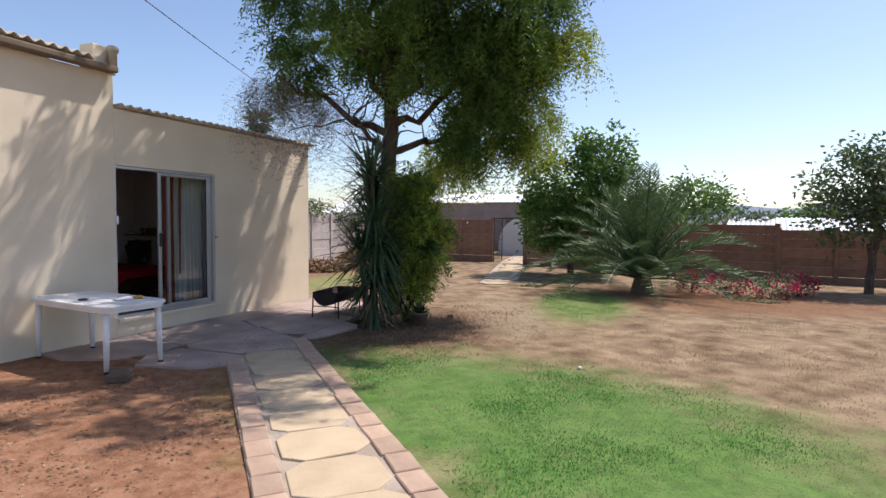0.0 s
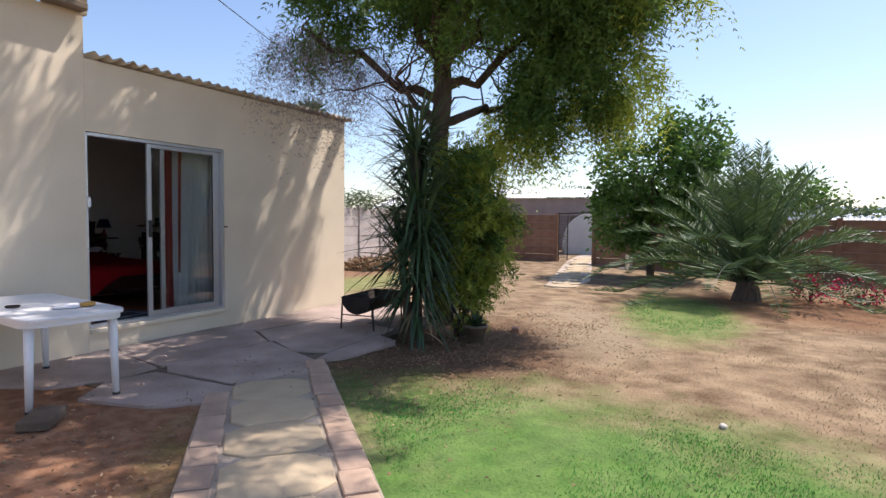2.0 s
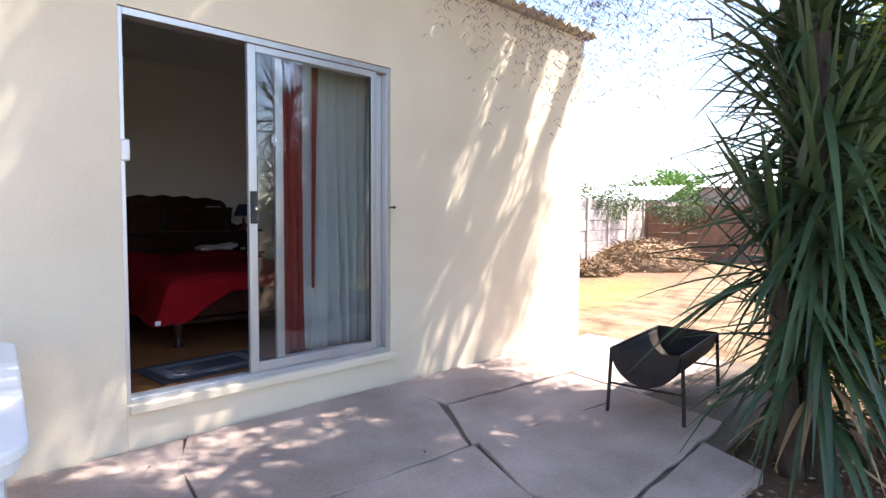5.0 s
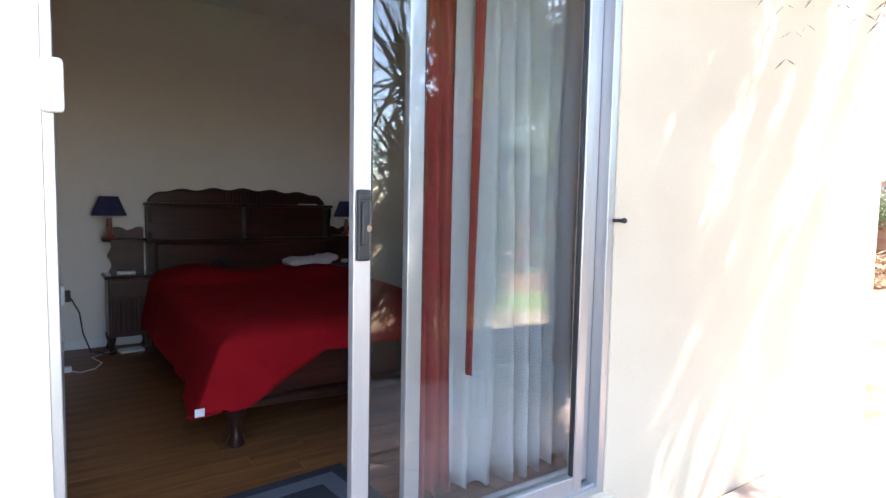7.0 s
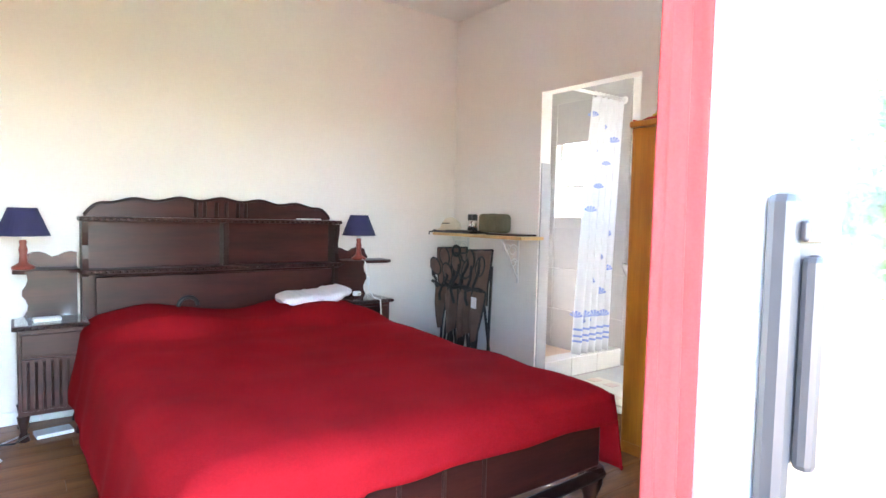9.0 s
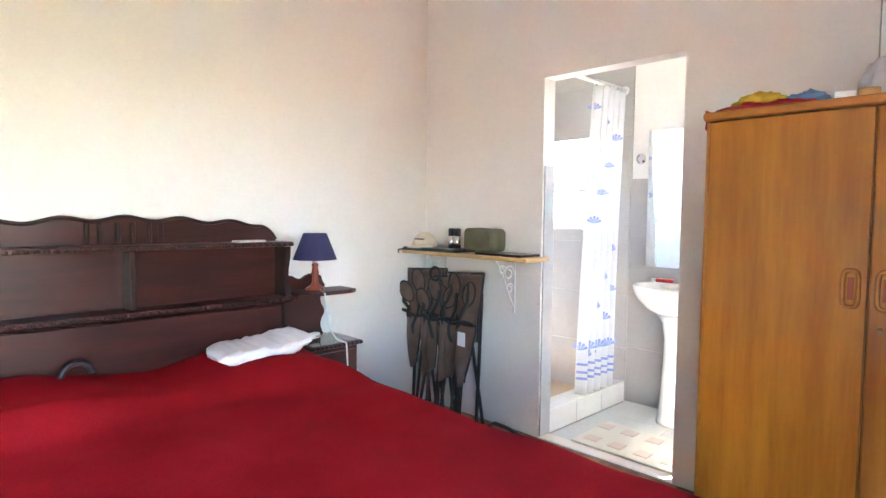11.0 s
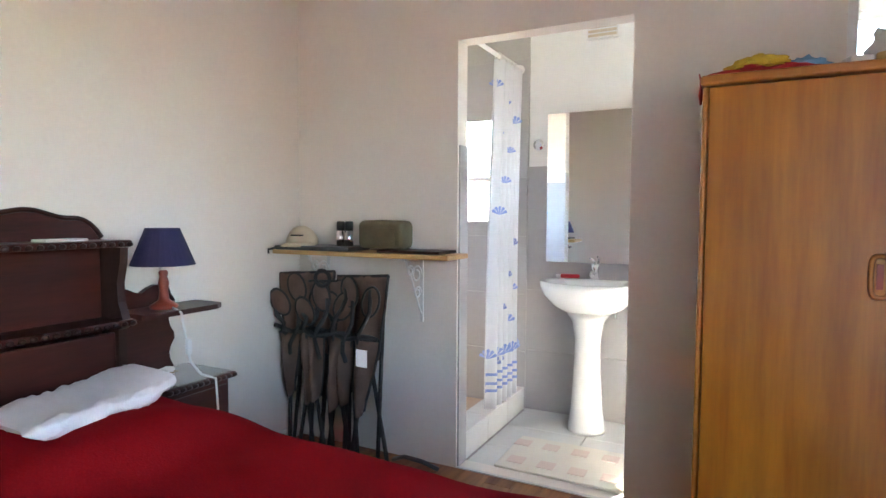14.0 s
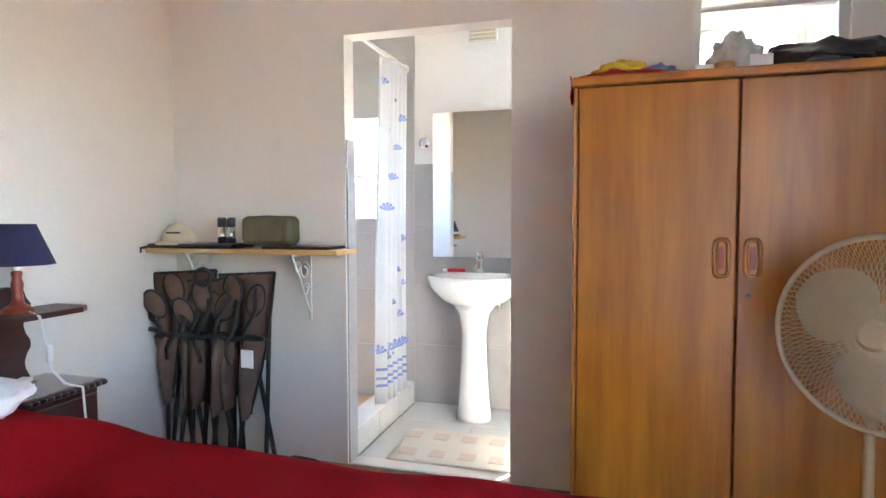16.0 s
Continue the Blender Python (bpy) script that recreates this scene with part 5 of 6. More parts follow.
# ---- bedroom ----
def bed():
    b = thing("double_bed", "dark mahogany double bed with a carved bookcase headboard", "bed", (0, 0, 0.186))
    z = 0.0
    x0, x1 = 0.64, 2.14
    # headboard: back panel, two shelves, side cheeks, crest
    part("back_panel", box(x0 + 0.03, x1 - 0.03, 3.565, 3.60, z + 0.30, z + 1.12, 0.004), "dark_wood", b)
    part("lower_panel", box(x0 + 0.06, x1 - 0.06, 3.44, 3.465, z + 0.30, z + 0.80, 0.006), "dark_wood", b)
    for zz, d in ((0.815, 3.43), (1.10, 3.44)):
        shelf = part("headboard_shelf", box(x0 - 0.012, x1 + 0.012, d, 3.60, z + zz, z + zz + 0.024, 0.006), "dark_wood", b)
        bm = bmesh.new()
        for k in range(46):
            x = x0 + 0.0 + k * (x1 - x0) / 45
            merge(bm, blob((0.013, 0.007, 0.010), 0.0, at=(x, d - 0.002, z + zz + 0.010), subdiv=1))
        part("carved_edge", bm, "edge_wood", shelf, "carved shelf edging", smooth=True)
    for x in (x0 + 0.0, x1 - 0.03):
        outline = [(3.60, 0.30), (3.60, 1.098), (3.45, 1.098), (3.455, 1.04), (3.475, 0.97), (3.47, 0.90), (3.445, 0.838), (3.445, 0.813), (3.47, 0.80), (3.47, 0.30)]
        bm = bmesh.new()
        rows = [[bm.verts.new((x + d, y, z + zz)) for y, zz in outline] for d in (0, 0.03)]
        bm.faces.new(rows[0])
        bm.faces.new(rows[1][::-1])
        for k in range(len(outline)):
            bm.faces.new((rows[0][k], rows[0][(k + 1) % len(outline)], rows[1][(k + 1) % len(outline)], rows[1][k]))
        bmesh.ops.recalc_face_normals(bm, faces=bm.faces[:])
        part("side_cheek", bm, "edge_wood", b)
    part("divider", box(1.375, 1.405, 3.47, 3.564, z + 0.84, z + 1.099, 0.005), "edge_wood", b)
    # scalloped crest
    bm = bmesh.new()
    n = 90
    top, bot = [], []
    for k in range(n + 1):
        u = k / n
        s = abs(2 * u - 1)
        h = 0.115 * (1 - max(0, (s - 0.86) / 0.14) ** 2) * (0.82 + 0.18 * math.cos(s * 2.2)) + 0.010 * math.cos(u * 6 * math.tau)
        top.append((x0 + 0.02 + (x1 - x0 - 0.04) * u, z + 1.124 + max(h, 0.004)))
        bot.append((x0 + 0.02 + (x1 - x0 - 0.04) * u, z + 1.1245))
    prev = None
    for (x, t), (_, lo) in zip(top, bot):
        ring = [bm.verts.new((x, 3.575, lo)), bm.verts.new((x, 3.575, t)), bm.verts.new((x, 3.60, t)), bm.verts.new((x, 3.60, lo))]
        if prev:
            for k in range(4):
                bm.faces.new((prev[k], prev[(k + 1) % 4], ring[(k + 1) % 4], ring[k]))
        else:
            bm.faces.new(ring[::-1])
        prev = ring
    bm.faces.new(prev)
    crest = part("crest", bm, "dark_wood", b)
    part("crest_moulding", tube([(x, 3.572, t) for x, t in top], 0.009, seg=6), "edge_wood", crest, smooth=True)
    for x in (1.24, 1.29, 1.36, 1.42, 1.49, 1.54):
        part("flute", rod((x, 3.573, z + 1.13), (x, 3.573, z + 1.222), 0.012, seg=8), "edge_wood", crest, smooth=True)
    # wings behind the bedside cabinets, each with a lamp shelf
    for xa, xb, sgn in ((0.37, x0 - 0.014, -1), (x1 + 0.014, 2.43, 1)):
        o = []
        for k in range(13):
            v = k / 12
            inset = 0.035 * math.sin(v * math.tau * 1.1)
            o.append(((xb - abs(inset) if sgn > 0 else xa + abs(inset)), z + 0.57 + 0.32 * v))
        inner = xa if sgn > 0 else xb
        for k in range(9):
            u = k / 8
            x = (xb - 0.03) + (inner - xb + 0.03) * u if sgn > 0 else (xa + 0.03) + (inner - xa - 0.03) * u
            o.append((x, z + 0.90 + 0.035 * abs(math.sin(u * math.pi * 1.5 + 0.6))))
        o.append((inner, z + 0.57))
        bm = bmesh.new()
        rows = [[bm.verts.new((x, y, zz)) for x, zz in o] for y in (3.575, 3.60)]
        bm.faces.new(rows[0])
        bm.faces.new(rows[1][::-1])
        for k in range(len(o)):
            bm.faces.new((rows[0][k], rows[0][(k + 1) % len(o)], rows[1][(k + 1) % len(o)], rows[1][k]))
        bmesh.ops.recalc_face_normals(bm, faces=bm.faces[:])
        wing = part("headboard_wing", bm, "dark_wood", b)
        sa, sb = (xa - 0.03, xb) if sgn < 0 else (xa, xb + 0.10)
        sh = part("lamp_shelf", prism([(sa, 3.574), (sa, 3.40 if sgn > 0 else 3.42), (sa + 0.05, 3.385), (sb - 0.05, 3.385), (sb, 3.42 if sgn > 0 else 3.40), (sb, 3.574)], z + 0.832, z + 0.852, 0.005), "dark_wood", wing)
    # rails, foot board, feet
    part("side_rail", box(x0 + 0.03, x0 + 0.06, 1.24, 3.44, z + 0.22, z + 0.40, 0.006), "dark_wood", b)
    part("side_rail", box(x1 - 0.06, x1 - 0.03, 1.24, 3.44, z + 0.22, z + 0.40, 0.006), "dark_wood", b)
    foot = part("foot_board", box(x0 + 0.02, x1 - 0.02, 1.215, 1.24, z + 0.235, z + 0.52, 0.008), "dark_wood", b)
    part("foot_moulding", tube([(x0 + 0.02 + (x1 - x0 - 0.04) * k / 20, 1.205, z + 0.215 - 0.02 * math.sin(math.pi * k / 20)) for k in range(21)], 0.022, seg=8), "edge_wood", foot, smooth=True)
    for x in (1.22, 1.38, 1.54):
        part("foot_flute", rod((x, 1.214, z + 0.25), (x, 1.214, z + 0.51), 0.008, seg=8), "edge_wood", foot)
    for x in (x0 + 0.045, x1 - 0.045):
        part("claw_foot", lathe([(0.035, 0), (0.045, 0.03), (0.028, 0.07), (0.026, 0.12), (0.045, 0.17), (0.05, 0.235)], 14, at=(x, 1.235, z)), "edge_wood", b, smooth=True)
        part("head_leg", box(x - 0.03, x + 0.03, 3.48, 3.54, z, z + 0.30, 0.005), "dark_wood", b)
    part("mattress", box(x0 + 0.065, x1 - 0.065, 1.245, 3.425, z + 0.28, z + 0.535, 0.05, seg=3), "white_cloth", b, smooth=True)


bed()


def blanket():
    bx0, bx1, by0, by1, top = 0.63, 2.15, 1.205, 3.40, 0.745
    left, right, foot = 0.40, 0.36, 0.42

    def place(u, v):
        s = bx0 - left + (bx1 - bx0 + left + right) * u
        fx = min(max((s - bx0) / (bx1 - bx0), 0), 1)
        fl = 0.36 - 0.26 * min(fx / 0.31, 1) + 0.02 * max(0, (fx - 0.5))
        t = by0 - fl + (by1 - by0 + fl) * v
        ox = max(bx0 - s, 0) - max(s - bx1, 0)
        oy = max(by0 - t, 0)
        hang = max(abs(ox), oy) + 0.25 * min(abs(ox), oy)
        x = min(max(s, bx0), bx1) - (math.copysign(min(abs(ox) * 0.18, 0.06) + 0.012, ox) if ox else 0)
        y = max(t, by0) - (min(oy * 0.15, 0.05) + 0.012 if oy else 0)
        soft = 0.035
        if ox == 0 and oy == 0:
            e = min(s - bx0, bx1 - s, t - by0)
            drop = soft * max(0, 1 - e / 0.10) ** 2
        else:
            drop = soft + hang
        fold = 0.018 * noise.noise(Vector((s * 5, t * 5, 0))) + 0.022 * noise.noise(Vector((s * 1.6, t * 1.6, 7)))
        if ox > 0:
            x -= 0.09 * min(ox / 0.35, 1) * max(0, 1 - max(t - by0, 0) / 0.6)
        if ox:
            x += 0.03 * noise.noise(Vector((t * 4.5, 0, 9))) * min(abs(ox) / 0.2, 1)
        if oy:
            y += 0.03 * noise.noise(Vector((s * 4.5, 3, 9))) * min(oy / 0.2, 1)
        pillow = 0.0
        if t > 2.75:
            k = min((t - 2.75) / 0.25, 1)
            pillow = (0.055 + 0.028 * math.sin(s * 7.5 + 0.6)) * k * k * (3 - 2 * k)
        return (x, y, max(top - drop + fold * 0.6 + pillow, 0.40))
    bm = sheet(84, 110, place, 0.008)
    b = single("red_blanket", bm, "blanket", "red fleece blanket spread unevenly over the bed", "blanket", smooth=True)
    part("label_tag", box(0.485, 0.525, 1.128, 1.131, 0.402, 0.437, 0.0), "white_cloth", b, "small white sewn label")


blanket()


def towel():
    """A towel folded flat, with soft rounded edges and one lifted end."""
    def place(u, v):
        a = v * math.tau
        c, q = math.cos(a), math.sin(a)
        w = 0.15 * math.copysign(abs(c) ** 0.45, c)
        h = 0.026 * math.copysign(abs(q) ** 0.6, q)
        end = min(1.0, 14 * u, 14 * (1 - u)) ** 0.4
        crease = 0.020 * noise.noise(Vector((u * 6, c * 2, q * 2))) + 0.011 * noise.noise(Vector((u * 18, c * 6, 4)))
        return (-0.23 + 0.46 * u + 0.03 * c, w * (0.75 + 0.25 * end) * (0.9 + 0.2 * u), (h + crease) * end + 0.045 + 0.055 * max(0, u - 0.55) ** 1.5 * 2)
    return sheet(40, 30, place)


single("folded_towel", towel(), "white_cloth", "white towel folded loosely on the bed's edge", "towel", (1.84, 3.21, 0.795), 6, smooth=True)
single("headphones", tube([(0.055 * math.cos(math.pi * k / 10), 0, 0.05 * math.sin(math.pi * k / 10)) for k in range(11)], 0.012, seg=8), "black_plastic", "small black headband lying on the pillow", "headphones", (1.14, 3.33, 0.815), 10, smooth=True)
single("phone", box(-0.075, 0.075, -0.035, 0.035, 0, 0.009, 0.003), "white_gloss", "white handset lying on the headboard shelf", "phone", (1.93, 3.49, 1.311), 8)


def bedside_cabinet(xa, xb, hinge, label):
    c = thing("bedside_cabinet", label, "cabinet", ((xa + xb) / 2, 3.43, 0.186), group="pair of bedside cabinets")
    w, d = (xb - xa) / 2, 0.14
    part("body", box(-w + 0.01, w - 0.01, -d + 0.012, d, 0.14, 0.565, 0.004), "dark_wood", c)
    part("top", box(-w - 0.012, w + 0.012, -d - 0.012, d, 0.566, 0.588, 0.006), "dark_wood", c)
    part("glass_top", box(-w, w, -d, d - 0.005, 0.589, 0.593), "glass", c)
    bm = bmesh.new()
    for k in range(12):
        merge(bm, blob((0.014, 0.007, 0.010), 0, at=(-w + 2 * w * k / 11, -d - 0.013, 0.577), subdiv=1))
    part("carved_edge", bm, "edge_wood", c, smooth=True)
    part("drawer", box(-w + 0.025, w - 0.025, -d - 0.004, -d + 0.011, 0.435, 0.545, 0.004), "dark_wood", c)
    door = part("door", box(-w + 0.025, w - 0.025, -d - 0.004, -d + 0.011, 0.165, 0.425, 0.004), "dark_wood", c)
    for k in range(7):
        x = -w + 0.05 + k * (2 * w - 0.1) / 6
        part("flute", rod((x, -d - 0.004, 0.18), (x, -d - 0.004, 0.41), 0.007, seg=6), "edge_wood", door)
    part("handle", lathe([(0.018, 0), (0.018, 0.005), (0.01, 0.012)], 14), "brass", door, "round brass pull").matrix_basis = pose(hinge * (w - 0.05), -d - 0.010, 0.31, 90, 0, 0)
    for sx in (-1, 1):
        for y in (-d + 0.03, d - 0.03):
            part("leg", lathe([(0.02, 0), (0.028, 0.02), (0.014, 0.06), (0.022, 0.10), (0.028, 0.14)], 10, at=(sx * (w - 0.03), y, 0)), "edge_wood", c, smooth=True)


bedside_cabinet(0.345, 0.645, 1, "dark wooden bedside cabinet with fluted door near the west wall")
bedside_cabinet(2.17, 2.465, -1, "dark wooden bedside cabinet with a glass top by the corner")


def table_lamp(x):
    l = thing("table_lamp", "small lamp with a navy shade and a red turned base", "lamp", (x, 3.475, 1.0385), group="pair of bedside lamps")
    part("base", lathe([(0.05, 0), (0.052, 0.012), (0.035, 0.024), (0.02, 0.034), (0.016, 0.07), (0.02, 0.10), (0.014, 0.125), (0.018, 0.14), (0.012, 0.15)], 20), "red_wood", l, smooth=True)
    bm = bmesh.new()
    seg = 32
    rings = []
    for r, zz in ((0.118, 0.170), (0.062, 0.312), (0.060, 0.312), (0.116, 0.170)):
        rings.append([bm.verts.new((r * math.cos(k * math.tau / seg), r * math.sin(k * math.tau / seg), zz)) for k in range(seg)])
    for i in range(4):
        for k in range(seg):
            bm.faces.new((rings[i][k], rings[i][(k + 1) % seg], rings[(i + 1) % 4][(k + 1) % seg], rings[(i + 1) % 4][k]))
    part("shade", bm, "navy_shade", l, smooth=False)
    part("socket", rod((0, 0, 0.15), (0, 0, 0.20), 0.014, seg=12), "white_gloss", l)


table_lamp(0.387)
table_lamp(2.30)
cord = thing("lamp_cord", "white lamp cord with an inline switch", "cord", (0, 0, 0))
part("wire", tube([(2.30, 3.425, 1.045), (2.30, 3.378, 1.03), (2.305, 3.36, 0.93), (2.315, 3.35, 0.84), (2.33, 3.31, 0.792), (2.36, 3.265, 0.775), (2.365, 3.262, 0.66), (2.36, 3.262, 0.45)], 0.0045, seg=6), "white_gloss", cord, smooth=True)
part("switch", box(2.297, 2.318, 3.34, 3.358, 0.87, 0.93, 0.006), "white_gloss", cord)
plug = thing("plug", "white plug lying on the cabinet's glass top", "plug", (2.25, 3.40, 0.795), 20)
part("plug_body", box(-0.025, 0.025, -0.02, 0.02, 0, 0.03, 0.006), "white_gloss", plug)
for x in (-0.012, 0.012):
    part("pin", rod((x, -0.02, 0.015), (x, -0.04, 0.015), 0.003, seg=6), "brass", plug)
single("charger", box(-0.06, 0.06, -0.03, 0.03, 0, 0.02, 0.006), "white_gloss", "white charger box on the bedside cabinet", "charger", (0.48, 3.38, 0.780), 5)
socket = thing("wall_socket", "white double wall socket with a black plug", "socket", (0.056, 2.80, 0.735))
part("plate", box(0, 0.022, -0.06, 0.06, -0.06, 0.06, 0.005), "white_gloss", socket)
part("adapter", box(0.022, 0.055, 0.0, 0.045, -0.05, 0.02, 0.006), "black_plastic", socket, "black plug")
part("power_cord", tube([(0.055, 2.82 - 2.80, -0.03), (0.10, 0.05, -0.13), (0.12, 0.12, -0.28), (0.17, 0.25, -0.44), (0.28, 0.40, -0.50), (0.34, 0.52, -0.505)], 0.005, seg=6), "black_plastic", socket, smooth=True)
loose = thing("extension_lead", "thin white lead with a plug lying on the floor", "lead", (0.09, 2.95, 0.205))
part("wire", tube([(0.0, 0.0, 0.01), (0.06, -0.07, 0.006), (0.15, -0.02, 0.006), (0.20, 0.12, 0.006), (0.15, 0.3, 0.006), (0.27, 0.42, 0.006)], 0.004, seg=6), "white_gloss", loose, smooth=True)
part("plug_end", box(-0.025, 0.02, -0.02, 0.02, 0.0, 0.035, 0.005), "white_gloss", loose)
single("floor_papers", box(-0.08, 0.08, -0.05, 0.05, 0, 0.02, 0.004), "white_gloss", "white box lying on the floor under the cabinet", "box", (0.50, 3.36, 0.2005), 8)


def door_mat():
    m = thing("door_mat", "dark charcoal door mat with a grey border", "mat", (0.62, 0.52, 0.2005), 4)
    part("mat_body", box(-0.40, 0.40, -0.24, 0.24, 0, 0.010, 0.004), "mat_dark", m)
    for b in ((-0.33, 0.33, -0.18, -0.11), (-0.33, 0.33, 0.11, 0.18), (-0.33, -0.25, -0.11, 0.11), (0.25, 0.33, -0.11, 0.11)):
        part("border_stripe", box(*b, 0.010, 0.013, 0.001), "mat_grey", m)
    part("centre_panel", box(-0.2, 0.2, -0.06, 0.06, 0.010, 0.0125, 0.001), "mat_dark", m)


door_mat()


def wall_shelf():
    s = thing("wall_shelf", "pine shelf board on white scrolled iron brackets", "shelf", (3.25, 0, 0))
    part("board", box(-0.215, 0.0, 2.61, 3.615, 1.208, 1.230, 0.004), "pine", s)
    for y in (2.855, 3.42):
        br = part("bracket", box(-0.008, 0.0, y - 0.009, y + 0.009, 0.89, 1.2075, 0.002), "bracket", s)
        part("arm", box(-0.18, -0.008, y - 0.009, y + 0.009, 1.196, 1.2075, 0.002), "bracket", br)
        for c0, c1, r in ((-0.055, 1.125, 0.045), (-0.045, 1.035, 0.032), (-0.115, 1.145, 0.028)):
            pts = []
            for k in range(24):
                a = k / 23 * math.tau * 1.3
                q = r * (1 - 0.6 * k / 23)
                pts.append((c0 + q * math.cos(a), y, c1 + q * math.sin(a)))
            part("scroll", tube(pts, 0.0045, seg=6), "bracket", br, smooth=True)
        part("brace", tube([(-0.16, y, 1.195), (-0.10, y, 1.10), (-0.05, y, 1.0), (-0.008, y, 0.93)], 0.005, seg=6), "bracket", br)


wall_shelf()
folder = thing("laptop_sleeve", "flat black sleeve lying on the pine shelf", "sleeve", (3.13, 3.36, 1.2315), 4)
part("sleeve_body", box(-0.115, 0.09, -0.22, 0.22, 0, 0.022, 0.008), "black_plastic", folder)
part("strap", tube([(-0.10, 0.2, 0.012), (-0.12, 0.25, 0.0), (-0.118, 0.25, -0.02)], 0.006, seg=6), "black_plastic", folder)
single("dark_board", box(-0.08, 0.10, -0.16, 0.17, 0, 0.014, 0.004), "edge_wood", "thin dark wooden board on the pine shelf", "board", (3.13, 2.82, 1.2315), 0)
cap = thing("cap", "cream cotton cap with a dark emblem", "cap", (3.12, 3.49, 1.255), 200)
part("crown", blob((0.085, 0.08, 0.095), 0.06, 3, flat=0.0), "hat", cap, smooth=True)
part("peak", sheet(8, 10, lambda u, v: ((0.065 + 0.075 * u) * math.cos((v - 0.5) * 2.2), (0.075 + 0.03 * u) * math.sin((v - 0.5) * 2.2), 0.012 - 0.015 * u), 0.004), "hat", cap, smooth=True)
part("emblem", box(0.055, 0.082, -0.03, 0.03, 0.045, 0.052), "black_plastic", cap)
for y in (3.245, 3.195):
    can = thing("spray_can", "black deodorant can with a silver band", "can", (3.12, y, 1.254), group="two spray cans")
    part("can_body", rod((0, 0, 0), (0, 0, 0.075), 0.021, seg=18), "chrome", can, smooth=True)
    part("cap", lathe([(0.0205, 0.0755), (0.0205, 0.115), (0.017, 0.122)], 18), "black_plastic", can, smooth=True)
bag = thing("toiletry_bag", "olive nylon toiletry bag with a zip", "bag", (3.14, 2.995, 1.2465))
part("bag_body", box(-0.055, 0.055, -0.13, 0.13, 0, 0.135, 0.03, seg=4), "olive", bag, smooth=True)
part("zip", tube([(-0.02, -0.11, 0.13), (-0.02, 0.0, 0.1355), (-0.02, 0.11, 0.13)], 0.003, seg=5), "black_plastic", bag)
part("pocket", box(-0.059, -0.054, -0.085, 0.02, 0.02, 0.10, 0.002), "olive", bag)


